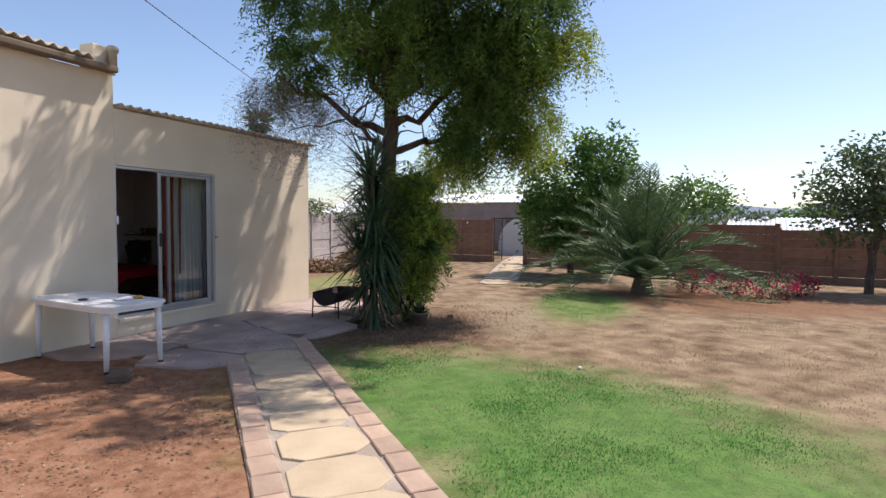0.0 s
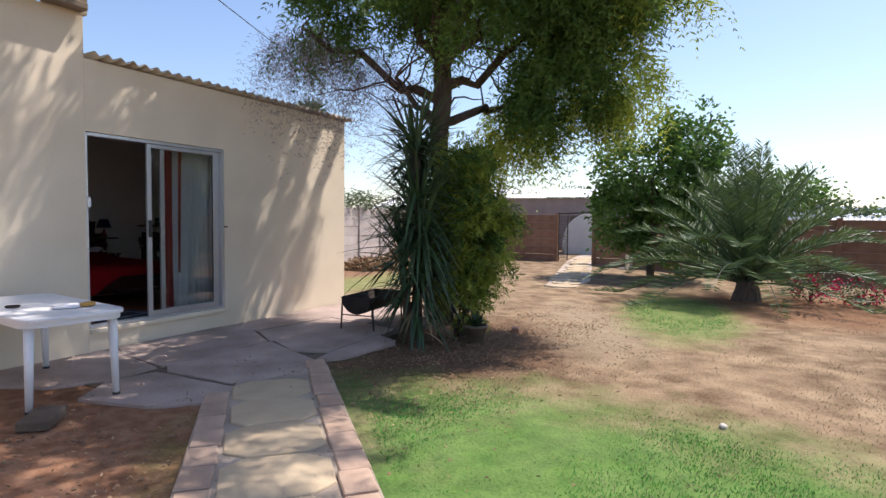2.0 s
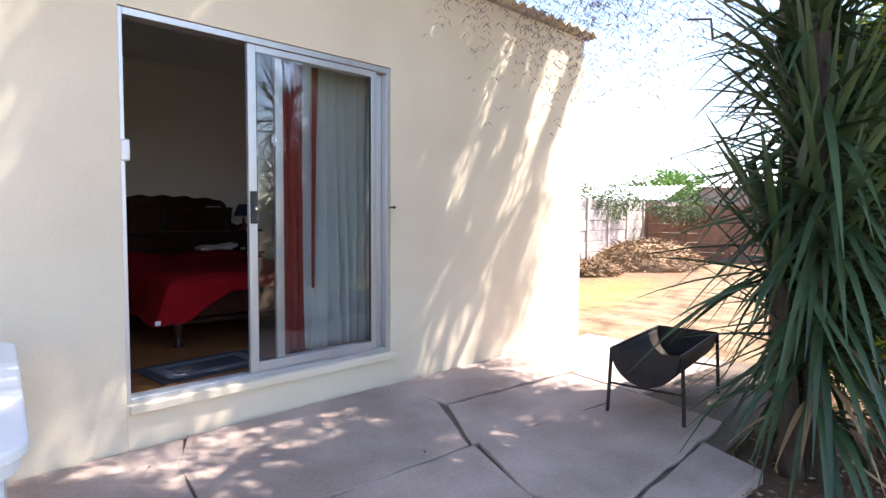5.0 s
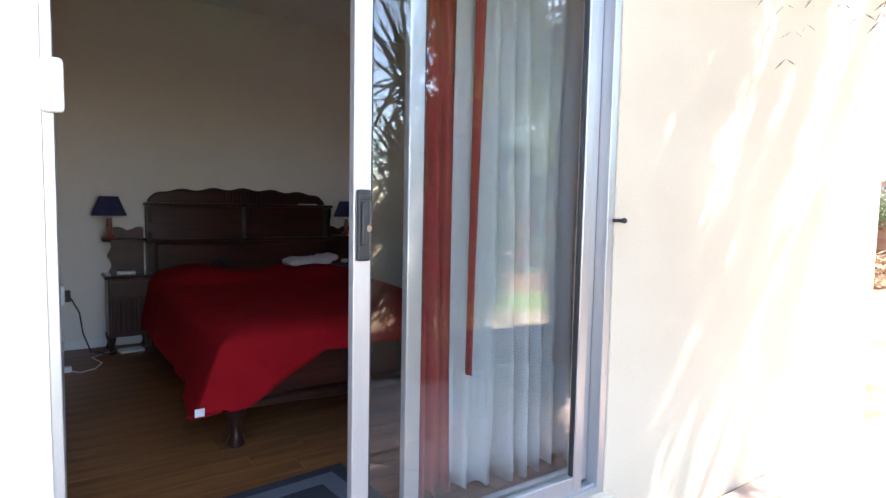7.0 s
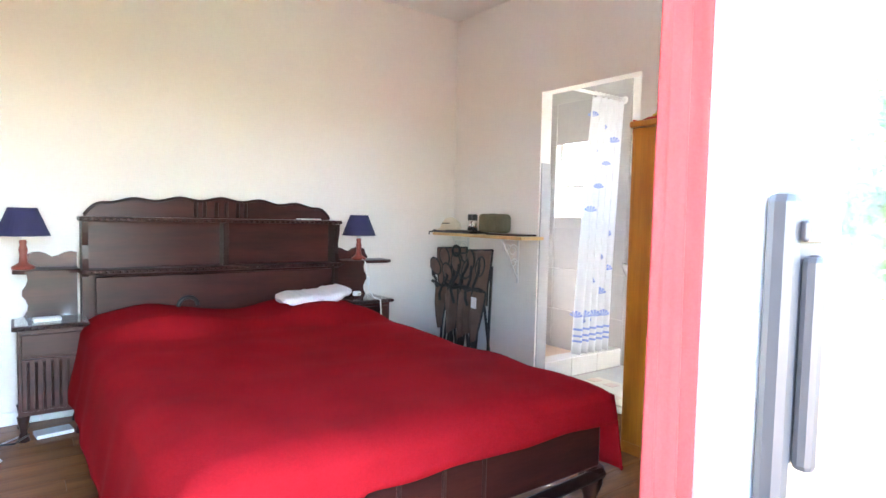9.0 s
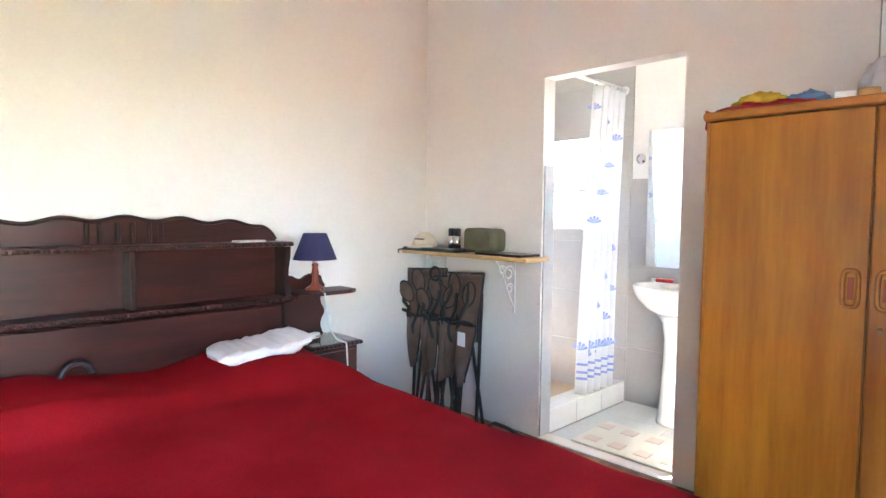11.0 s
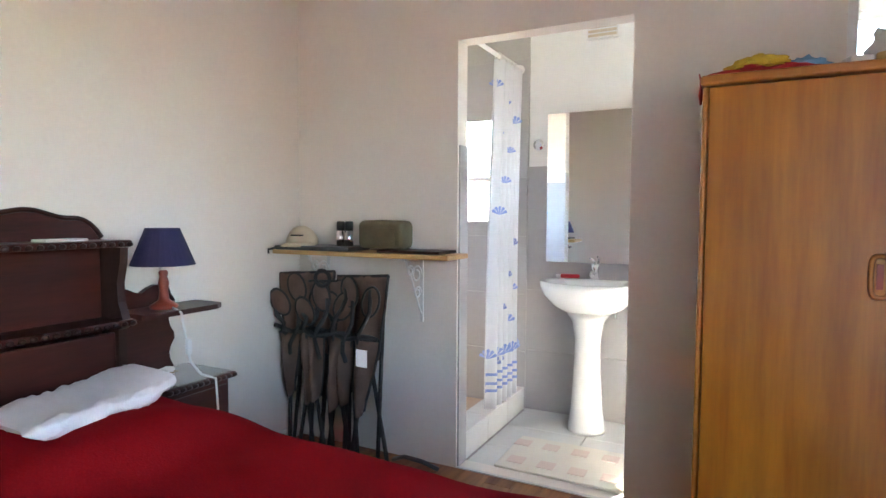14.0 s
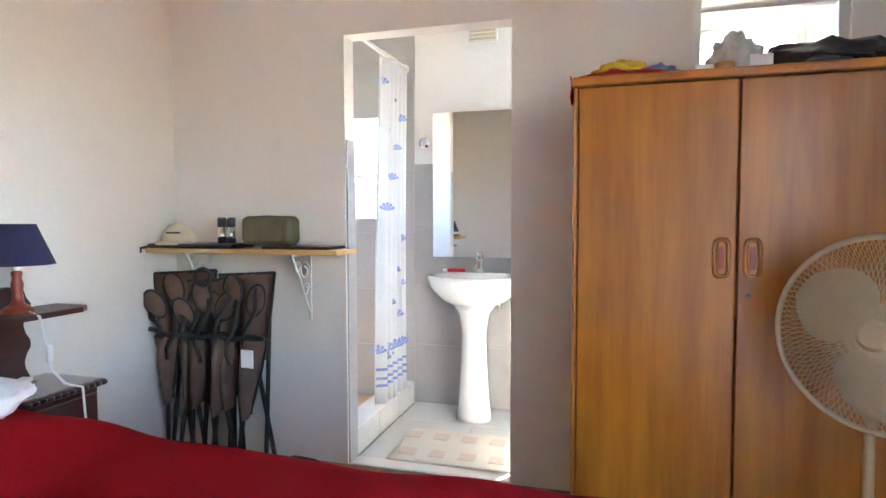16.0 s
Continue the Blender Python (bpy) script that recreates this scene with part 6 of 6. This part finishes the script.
def camp_chair(at, turn, seed):
    rng = random.Random(seed)
    c = thing("folding_chair", "folded brown canvas camping chair with black trim leaning on the wall", "chair", at, turn, group="folded camping chairs")
    for y0, y1 in ((-0.11, 0.05), (-0.05, -0.10), (0.0, 0.09), (0.05, -0.07), (0.10, 0.02), (0.12, 0.11)):
        x = rng.uniform(-0.07, 0.03)
        part("leg", rod((x, y0, 0), (x * 0.4, y1, 0.80), 0.0105, seg=8), "chair_trim", c)

    def panel(x0, corners, belly, folds, ph):
        """Hanging cloth between four (y, z) corners: bottom and top, near and far."""
        (ya, za), (yb, zb), (yc, zc), (yd, zd) = corners

        def place(u, v):
            y = (ya + (yb - ya) * u) * (1 - v) + (yd + (yc - yd) * u) * v
            zz = (za + (zb - za) * u) * (1 - v) + (zd + (zc - zd) * u) * v
            x = x0 - belly * math.sin(math.pi * u) - 0.022 * math.sin(u * folds * math.tau + ph + 1.3 * v) * (0.4 + 0.6 * math.sin(math.pi * v))
            return (x, y + 0.008 * noise.noise(Vector((u * 4, v * 4, ph))), zz - 0.02 * math.sin(math.pi * u) * (1 - v))
        return sheet(20, 14, place, 0.005), [Vector(place(k / 8, 1.0)) for k in range(9)], [Vector(place(0.0, k / 8)) for k in range(9)], [Vector(place(1.0, k / 8)) for k in range(9)]

    def bound(name, x0, corners, belly, folds, ph):
        bm, top, near, far = panel(x0, corners, belly, folds, ph)
        ob = part(name, bm, "chair_cloth", c, smooth=True)
        for edge in (top, near, far):
            part("edge_binding", tube(edge, 0.0075, seg=6), "chair_trim", ob, smooth=True)
        return ob
    lift = rng.uniform(-0.03, 0.02)
    bound("backrest", -0.03, ((-0.12, 0.52), (0.12, 0.54), (0.16, 0.90 + lift), (-0.16, 0.92 + lift)), 0.02, 2.0, seed)
    # seat folded down into two pointed flaps
    bound("seat_flap", -0.075, ((-0.05, 0.27), (-0.02, 0.26), (0.01, 0.63), (-0.14, 0.62)), 0.03, 1.0, seed + 1)
    bound("seat_flap", -0.065, ((0.06, 0.30), (0.09, 0.29), (0.15, 0.60), (0.03, 0.62)), 0.03, 1.0, seed + 2)
    # padded arms, tipped up beside one another
    for y, z, tip in ((-0.11, 0.80, 25), (0.02, 0.84, -12), (0.12, 0.76, -30)):
        pad = part("arm_pad", blob((0.016, 0.048, 0.072), 0.18, 3, subdiv=3, seed=seed + y), "chair_cloth", c, smooth=True)
        pad.matrix_basis = pose(-0.095, y, z + lift, tip + rng.uniform(-8, 8), 0, 0)
        part("edge_binding", tube([(-0.004, 0.050 * math.cos(k * math.tau / 18), 0.074 * math.sin(k * math.tau / 18)) for k in range(18)], 0.006, seg=6, closed=True), "chair_trim", pad, smooth=True)
    for y0, y1, z0, z1 in ((-0.13, -0.05, 0.86, 0.56), (-0.02, 0.05, 0.80, 0.50), (0.13, 0.07, 0.72, 0.60)):
        pts = [(-0.10 - 0.025 * math.sin(math.pi * k / 6), y0 + (y1 - y0) * k / 6 + 0.02 * math.sin(k * 1.3 + seed), z0 + (z1 - z0) * k / 6) for k in range(7)]
        part("strap", tube(pts, 0.011, seg=6), "chair_trim", c, smooth=True)
    part("belt", tube([(-0.10 - 0.02 * math.sin(math.pi * k / 8), -0.15 + 0.30 * k / 8, 0.63 + 0.012 * math.sin(k)) for k in range(9)], 0.012, seg=6), "chair_trim", c, smooth=True)
    if seed == 3:
        part("cup_ring", tube([(-0.115, 0.0 + 0.042 * math.cos(k * math.tau / 16), 0.90 + 0.038 * math.sin(k * math.tau / 16)) for k in range(16)], 0.010, seg=6, closed=True), "chair_trim", c, smooth=True)
    if seed == 2:
        part("care_label", box(-0.128, -0.124, -0.11, -0.045, 0.50, 0.58), "white_cloth", c, "white printed label")


camp_chair((3.15, 3.46, 0.2), 8, 1)
camp_chair((3.13, 3.10, 0.2), -6, 2)
camp_chair((3.13, 3.28, 0.2), 2, 3)
single("backpack_strap", tube([(0.0, -0.12, 0.01), (-0.03, -0.05, 0.045), (-0.03, 0.05, 0.05), (0.0, 0.13, 0.01)], 0.011, seg=6), "black_plastic", "black strap lying on the floor by the wall", "strap", (3.17, 2.84, 0.2), smooth=True)


def wardrobe():
    w = thing("wardrobe", "honey-coloured two-door wooden wardrobe", "wardrobe", (2.77, 1.595, 0.2), -90)
    # local x runs along the front, local y into the depth
    L, D, H = 1.0, 0.47, 1.635
    part("body", box(0.006, L - 0.006, 0.022, D, 0.0, H - 0.032, 0.003), "orange_wood", w)
    part("top", box(-0.014, L + 0.014, -0.012, D, H - 0.031, H, 0.010, seg=3), "orange_edge", w)
    part("corner_post", rod((0.002, 0.02, 0.0), (0.002, 0.02, H - 0.032), 0.010, seg=10), "orange_edge", w)
    for x0, x1, hx in ((0.012, L / 2 - 0.003, L / 2 - 0.045), (L / 2 + 0.003, L - 0.012, L / 2 + 0.045)):
        d = part("door", box(x0, x1, 0.0, 0.021, 0.06, H - 0.036, 0.004), "orange_wood", w)
        ring = []
        for k in range(20):
            a = k * math.tau / 20
            ring.append((hx + 0.021 * math.copysign(abs(math.cos(a)) ** 0.5, math.cos(a)), -0.003, 1.04 + 0.058 * math.copysign(abs(math.sin(a)) ** 0.5, math.sin(a))))
        part("handle", tube(ring, 0.0075, seg=6, closed=True), "orange_edge", d, "oval recessed wooden handle", smooth=True)
        part("handle_recess", box(hx - 0.008, hx + 0.008, -0.0035, -0.0005, 1.005, 1.075, 0.001), "red_wood", d)
    part("keyhole", lathe([(0.008, 0), (0.008, 0.004), (0.004, 0.006)], 12), "brass", w).matrix_basis = pose(L / 2 + 0.035, -0.001, 0.92, 90, 0, 0)
    part("plinth", box(0.01, L - 0.01, 0.012, 0.021, 0.0, 0.055), "orange_edge", w)


wardrobe()


def draped(name, label, at, turn, radii, mat, seed):
    single(name, blob(radii, 0.38, 3.2, subdiv=4, seed=seed, flat=-0.004), mat, label, "clothing" if mat.endswith("cloth") else "bag", at, turn, smooth=True)


draped("red_shirt", "crumpled red cloth on top of the wardrobe", (2.89, 1.44, 1.839), 86, (0.165, 0.10, 0.032), "red_cloth", 2)
single("red_hanging_edge", sheet(8, 10, lambda u, v: (-0.004 * math.sin(v * 3), 0.12 * (u - 0.5), 0.012 - 0.085 * v * (1 - 0.35 * abs(u - 0.4))), 0.004), "red_cloth", "edge of a red cloth hanging over the wardrobe's side", "clothing", (2.86, 1.613, 1.837), 90, smooth=True)
draped("yellow_shirt", "crumpled yellow cloth on top of the wardrobe", (2.86, 1.455, 1.862), 80, (0.085, 0.06, 0.036), "yellow_cloth", 5)
draped("blue_towel", "folded light blue cloth on top of the wardrobe", (2.97, 1.33, 1.850), 85, (0.085, 0.09, 0.05), "blue_cloth", 9)
draped("plastic_bag", "crumpled white plastic bag on top of the wardrobe", (2.93, 1.08, 1.838), 30, (0.085, 0.10, 0.135), "bag_white", 12)
single("small_carton", box(-0.03, 0.03, -0.03, 0.03, 0, 0.03, 0.003), "white_gloss", "small white carton on the wardrobe", "carton", (2.86, 1.20, 1.8355), 15)
single("tape_roll", lathe([(0.03, 0), (0.03, 0.03), (0.018, 0.03)], 18), "pine", "roll of brown tape on the wardrobe", "tape", (2.84, 1.13, 1.8355), smooth=True)
single("white_card", box(-0.002, 0.002, -0.035, 0.035, 0, 0.045), "white_gloss", "small white card on the wardrobe", "card", (2.815, 1.03, 1.8355), 10)
draped("black_sack", "shiny black plastic sack on top of the wardrobe", (3.00, 0.80, 1.839), 90, (0.28, 0.16, 0.11), "bag_black", 15)


def bedroom_window():
    w = thing("window_1", "small high window with a white frame above the wardrobe", "window", (3.25, 0, 0))
    w["kind"] = "structure"
    for b in ((0.02, 0.06, 0.64, 0.675, 1.9, 2.5), (0.02, 0.06, 1.145, 1.18, 1.9, 2.5), (0.02, 0.06, 0.675, 1.145, 1.9, 1.935), (0.02, 0.06, 0.675, 1.145, 2.465, 2.5), (0.022, 0.058, 0.675, 1.145, 2.17, 2.195)):
        part("window_frame", box(*b, 0.004), "white_gloss", w)
    for z0, z1 in ((1.935, 2.17), (2.195, 2.465)):
        pane = part("pane", box(0.038, 0.042, 0.675, 1.145, z0, z1), "glass", w)
        pane.visible_shadow = False


bedroom_window()


def pedestal_fan():
    f = thing("pedestal_fan", "cream plastic pedestal fan with a round grille", "fan", (2.47, 0.815, 0.2))
    H, R = 0.87, 0.25
    part("foot", lathe([(0.20, 0), (0.20, 0.015), (0.06, 0.04), (0.03, 0.05)], 28), "fan_cream", f, smooth=True)
    part("column", rod((0.05, 0, 0.05), (0.05, 0, H - 0.06), 0.014, seg=12), "fan_cream", f, smooth=True)
    head = new("head")
    head.parent = f
    head.matrix_basis = pose(0, 0, H, 0, -4, 142)
    # local +x is the blowing side
    part("motor", lathe([(0.05, -0.16), (0.075, -0.14), (0.08, -0.06), (0.06, -0.045)], 20), "fan_cream", head, smooth=True).matrix_basis = pose(0, 0, 0, 0, 90, 0)
    bm = bmesh.new()
    n = 96
    for k in range(n):
        a = k * math.tau / n
        for twist, front in ((0.35, 1), (-0.35, 1), (0.0, -1)):
            pts = []
            for j in range(7):
                t = j / 6
                r = 0.035 + (R - 0.035) * t
                d = (0.062 * (1 - t ** 3) if front > 0 else -0.055 * (1 - t ** 3))
                aa = a + twist * t
                pts.append((d, r * math.cos(aa), r * math.sin(aa)))
            tube(pts, 0.0011, bm, 3)
    part("grille", bm, "fan_cream", head)
    part("rim", tube([(0, R * math.cos(k * math.tau / 48), R * math.sin(k * math.tau / 48)) for k in range(48)], 0.008, seg=8, closed=True), "fan_cream", head, smooth=True)
    part("badge", lathe([(0.04, 0.058), (0.04, 0.064), (0.03, 0.068)], 20), "fan_cream", head).matrix_basis = pose(0, 0, 0, 0, 90, 0)
    for k in range(3):
        def place(u, v, k=k):
            r = 0.03 + 0.19 * u
            w = 1.75 * math.sin(math.pi * min(u * 0.8 + 0.2, 0.98)) ** 0.6
            a = k * math.tau / 3 + 0.5 + (v - 0.5) * w
            return (0.02 * (v - 0.5), r * math.cos(a), r * math.sin(a))
        part("blade", sheet(10, 8, place, 0.003), "fan_cream", head, smooth=True)


pedestal_fan()


# ---- bathroom ----
def bath_tiles():
    wall = structure("bathroom_wall_tiling", box(4.236, 4.249, 0.2, 2.66, 0.2, 1.71), "grout", "grey wall tiling of the bathroom")
    m = {}

    def tile(name, mat, sx, sy, sz):
        key = (name, mat, sx, sy, sz)
        if key not in m:
            bm = box(-sx / 2, sx / 2, -sy / 2, sy / 2, -sz / 2, sz / 2, 0.0015, seg=1)
            me = bpy.data.meshes.new(name)
            bm.to_mesh(me)
            bm.free()
            me.materials.append(M[mat])
            m[key] = me
        return m[key]

    def put(name, mat, size, at, parent):
        ob = new(name, tile(name, mat, *size))
        ob.location = at
        ob.parent = parent
    for i in range(6):
        for j in range(4):
            put("tile", "grey_tile", (0.008, 0.397, 0.3735), (4.232, 2.46 - 0.4 * i, 0.3885 + 0.3775 * j), wall)
    shower = structure("shower_wall_tiling", slab_with_holes("x", 4.236, 4.249, 2.66, 3.62, 0.2, 2.66, [(2.82, 3.42, 1.37, 2.10)]), "grout", "grey tiling round the shower window")
    for j in range(7):
        zc = 0.38 + 0.361 * j
        for yc, sy in ((2.74, 0.155), (3.12, 0.595), (3.52, 0.195)):
            if yc == 3.12 and 1.2 < zc < 2.0:
                continue
            hgt = 0.357
            if yc == 3.12 and zc < 1.2 and zc > 1.0:
                hgt = 0.24
            if zc + hgt / 2 > 2.66:
                continue
            put("tile", "grey_tile", (0.008, sy, 0.357), (4.232, yc, zc), shower)
    structure("shower_side_tiling", box(3.351, 4.23, 3.606, 3.619, 0.2, 2.66), "grey_tile", "grey tiled shower end wall")
    structure("doorway_tiling", box(3.351, 3.360, 2.665, 3.605, 0.2, 1.66), "grey_tile")
    structure("doorway_reveal_tiling", box(3.262, 3.348, 2.660, 2.667, 0.2, 1.735), "grey_tile", "grey tiled door reveal")
    floor = structure("floor_bathroom", box(3.25, 4.236, 0.2, 2.66, 0.186, 0.191), "grout", "white tiled bathroom floor")
    for i in range(3):
        for j in range(5):
            put("tile", "white_tile", (0.327, 0.447, 0.008), (3.42 + 0.33 * i, 2.43 - 0.45 * j, 0.1955), floor)
    curb = structure("shower_kerb", box(3.352, 4.23, 2.675, 2.80, 0.186, 0.325), "grout", "white tiled shower kerb")
    for i in range(3):
        xc = 3.50 + 0.292 * i
        put("tile", "white_tile", (0.288, 0.008, 0.135), (xc, 2.671, 0.265), curb)
        put("tile", "white_tile", (0.288, 0.132, 0.008), (xc, 2.735, 0.33), curb)
    structure("floor_shower", box(3.36, 4.23, 2.80, 3.60, 0.186, 0.215), "tan_tile", "tan tiled shower floor")


def shower_window():
    w = thing("window_2", "bright shower window with white frame", "window", (4.30, 0, 0))
    w["kind"] = "structure"
    for b in ((-0.02, 0.02, 2.82, 2.855, 1.37, 2.10), (-0.02, 0.02, 3.385, 3.42, 1.37, 2.10), (-0.02, 0.02, 2.855, 3.385, 1.37, 1.405), (-0.02, 0.02, 2.855, 3.385, 2.065, 2.10), (-0.018, 0.018, 2.855, 3.385, 1.63, 1.66)):
        part("window_frame", box(*b, 0.004), "white_gloss", w)
    for z0, z1 in ((1.405, 1.63), (1.66, 2.065)):
        pane = part("pane", box(-0.002, 0.002, 2.855, 3.385, z0, z1), "glass", w)
        pane.visible_shadow = False
    part("window_sill", box(-0.055, -0.02, 2.83, 3.41, 1.353, 1.368, 0.004), "white_tile", w)


shower_window()
win3 = thing("window_3", "plain bathroom window with white frame", "window", (4.30, 0, 0))
win3["kind"] = "structure"
for b in ((-0.02, 0.02, 0.5, 0.54, 1.5, 2.4), (-0.02, 0.02, 1.26, 1.3, 1.5, 2.4), (-0.02, 0.02, 0.54, 1.26, 1.5, 1.54), (-0.02, 0.02, 0.54, 1.26, 2.36, 2.4)):
    part("window_frame", box(*b, 0.004), "white_gloss", win3)
part("pane", box(-0.002, 0.002, 0.54, 1.26, 1.54, 2.36), "glass", win3).visible_shadow = False


def shower_curtain():
    r = thing("shower_rail", "white shower curtain rail", "rail", (0, 0, 0))
    part("rail", rod((3.352, 2.72, 2.30), (4.225, 2.72, 2.30), 0.012, seg=12), "white_gloss", r, smooth=True)
    for x in (3.352, 4.222):
        part("flange", rod((x, 2.72, 2.30), (x + 0.006, 2.72, 2.30), 0.03, seg=16), "white_gloss", r)
    c = thing("shower_curtain", "white shower curtain printed with blue shells", "curtain", (0, 0, 0))

    def at(u, v):
        spread = 0.34 + 0.06 * v
        x = 4.19 - 0.12 * v - spread * (1 - u)
        y = 2.715 - 0.035 * v * v + 0.028 * math.sin(u * 5 * math.tau + 0.8 * v)
        return Vector((x, y, 2.28 - 1.93 * v))
    part("cloth", sheet(60, 30, lambda u, v: tuple(at(u, v)), 0.002), "curtain_white", c, smooth=True)
    rng = random.Random(12)

    def shell(u, v, size):
        bm = bmesh.new()
        p = at(u, v)
        du = (at(min(u + 0.02, 1), v) - at(max(u - 0.02, 0), v)).normalized()
        dv = (at(u, min(v + 0.02, 1)) - at(u, max(v - 0.02, 0))).normalized()
        nrm = du.cross(dv)
        if nrm.y > 0:
            nrm = -nrm
        for k in range(5):
            a0, a1 = math.pi * (0.08 + k * 0.17), math.pi * (0.08 + k * 0.17 + 0.13)
            pts = [p + nrm * 0.008, p + nrm * 0.008 + (du * math.cos(a0) - dv * math.sin(a0)) * size, p + nrm * 0.008 + (du * math.cos((a0 + a1) / 2) - dv * math.sin((a0 + a1) / 2)) * size * 1.1, p + nrm * 0.008 + (du * math.cos(a1) - dv * math.sin(a1)) * size]
            bm.faces.new([bm.verts.new(q) for q in pts])
        part("shell_print", bm, "curtain_blue", c, "blue shell print")
    for k in range(16):
        shell(0.08 + 0.84 * ((k * 0.381) % 1), 0.08 + 0.74 * k / 16, rng.uniform(0.035, 0.05))
    for k in range(9):
        shell(0.06 + 0.88 * k / 8, 0.86 + 0.02 * (k % 2), 0.05)
    for v in (0.90, 0.925, 0.945):
        bm = bmesh.new()
        n = 60
        rows = [[bm.verts.new(at(i / n, v + d) + Vector((0, -0.006, 0))) for i in range(n + 1)] for d in (0, 0.008)]
        for i in range(n):
            bm.faces.new((rows[0][i], rows[0][i + 1], rows[1][i + 1], rows[1][i]))
        part("stripe_print", bm, "curtain_blue", c, "blue wave stripe")
    for k in range(7):
        x = 3.87 + 0.30 * k / 6
        part("ring", tube([(x, 2.72 + 0.02 * math.cos(j * math.tau / 12), 2.295 + 0.022 * math.sin(j * math.tau / 12)) for j in range(12)], 0.003, seg=5, closed=True), "white_gloss", c)


shower_curtain()


def basin():
    b = thing("pedestal_basin", "white porcelain basin on a tall pedestal", "basin", (4.03, 2.23, 0.2))
    part("pedestal", lathe([(0.105, 0), (0.105, 0.02), (0.09, 0.12), (0.076, 0.35), (0.072, 0.52), (0.09, 0.62), (0.13, 0.68)], 28, sx=0.85), "porcelain", b, smooth=True)
    bm = lathe([(0.10, 0.655), (0.19, 0.70), (0.255, 0.765), (0.275, 0.815), (0.275, 0.838), (0.262, 0.842), (0.24, 0.832), (0.20, 0.77), (0.06, 0.715), (0.01, 0.712)], 36, sx=0.74)
    part("bowl", bm, "porcelain", b, smooth=True)
    part("back_ledge", box(0.12, 0.198, -0.22, 0.22, 0.76, 0.843, 0.02, seg=3), "porcelain", b, smooth=True)
    tap = part("tap", lathe([(0.024, 0.843), (0.022, 0.90), (0.025, 0.915), (0.02, 0.93)], 16, at=(0.15, 0, 0)), "chrome", b, "chrome mixer tap", smooth=True)
    part("spout", tube([(0.14, 0, 0.875), (0.09, 0, 0.89), (0.05, 0, 0.885), (0.045, 0, 0.87)], 0.010, seg=10), "chrome", tap, smooth=True)
    part("lever", tube([(0.15, 0, 0.93), (0.13, 0, 0.95), (0.10, 0.015, 0.965)], 0.007, seg=8), "chrome", tap, smooth=True)
    part("stop_valve", rod((0.17, -0.12, 0.62), (0.17, -0.12, 0.68), 0.010, seg=10), "chrome", b)


basin()
paste = thing("toothpaste_tube", "red and white toothpaste tube on the basin's rim", "toothpaste", (4.14, 2.36, 1.046), -80)
part("tube_body", box(-0.06, 0.05, -0.014, 0.014, 0, 0.024, 0.008), "red_tube", paste)
part("tube_cap", rod((-0.06, 0, 0.012), (-0.085, 0, 0.012), 0.010, seg=10), "white_gloss", paste)
mir = thing("bathroom_mirror", "frameless rectangular mirror above the basin", "mirror", (4.2275, 0, 0))
part("glass", box(-0.006, 0.0, 1.95, 2.536, 1.133, 2.018), "mirror", mir)
vent = thing("air_vent", "small slatted air vent high on the white wall", "vent", (4.249, 2.225, 2.472))
part("frame", box(-0.02, 0, -0.09, 0.09, -0.045, 0.045, 0.004), "white_gloss", vent)
for k in range(3):
    part("slat", box(-0.028, -0.02, -0.08, 0.08, -0.032 + 0.024 * k, -0.018 + 0.024 * k, 0.002), "hat", vent)
single("wall_emblem", lathe([(0.035, 0), (0.035, 0.006), (0.02, 0.012)], 18), "chrome", "small oval metal emblem on the white wall", "emblem", (4.25, 2.575, 1.78)).matrix_world = pose(4.249, 2.60, 1.842, 0, -90, 0)


def bath_mat():
    m = thing("bath_mat", "cream bath mat with dusty pink patches on the tiles", "bath mat", (3.55, 2.20, 0.2002), 0)
    part("mat_body", box(-0.21, 0.21, -0.31, 0.31, 0, 0.014, 0.006), "bath_mat", m)
    for x in (-0.11, 0.11):
        for k in range(4):
            y = -0.22 + 0.15 * k + (0.04 if x > 0 else 0)
            part("pink_patch", box(x - 0.04, x + 0.04, y - 0.04, y + 0.04, 0.014, 0.017, 0.001), "bath_mat_pink", m)


bath_mat()
bath_tiles()


# ---- bedroom floor boards ----
def boards():
    floor = structure("floor", box(-0.03, 3.25, 0.2, 3.62, 0.186, 0.188), "edge_wood", "brown laminate plank floor")
    structure("threshold", box(-0.008, DOOR_X - 0.04, 0.11, 0.2, 0.186, 0.1995), "aluminium")
    structure("threshold_bathroom", box(3.245, 3.262, 1.90, 2.66, 0.186, 0.205), "aluminium", "metal strip in the bathroom doorway")
    rng = random.Random(6)
    me = {}
    wide = 0.127
    for i in range(27):
        y0 = 0.2 + i * wide
        y1 = min(y0 + wide, 3.619)
        x = -0.03
        first = rng.uniform(0.3, 1.2)
        while x < 3.249:
            ln = min(first if x == -0.03 else 1.2, 3.249 - x)
            key = (round(ln, 3), round(y1 - y0, 4))
            if key not in me:
                bm = box(0, ln - 0.0015, 0, y1 - y0 - 0.0015, 0.188, 0.200, 0.001, seg=1)
                me[key] = bpy.data.meshes.new("plank")
                bm.to_mesh(me[key])
                bm.free()
                me[key].materials.append(M["floor_wood"])
            ob = new("plank", me[key])
            ob.location = (x, y0, 0)
            ob.parent = floor
            x += ln


boards()
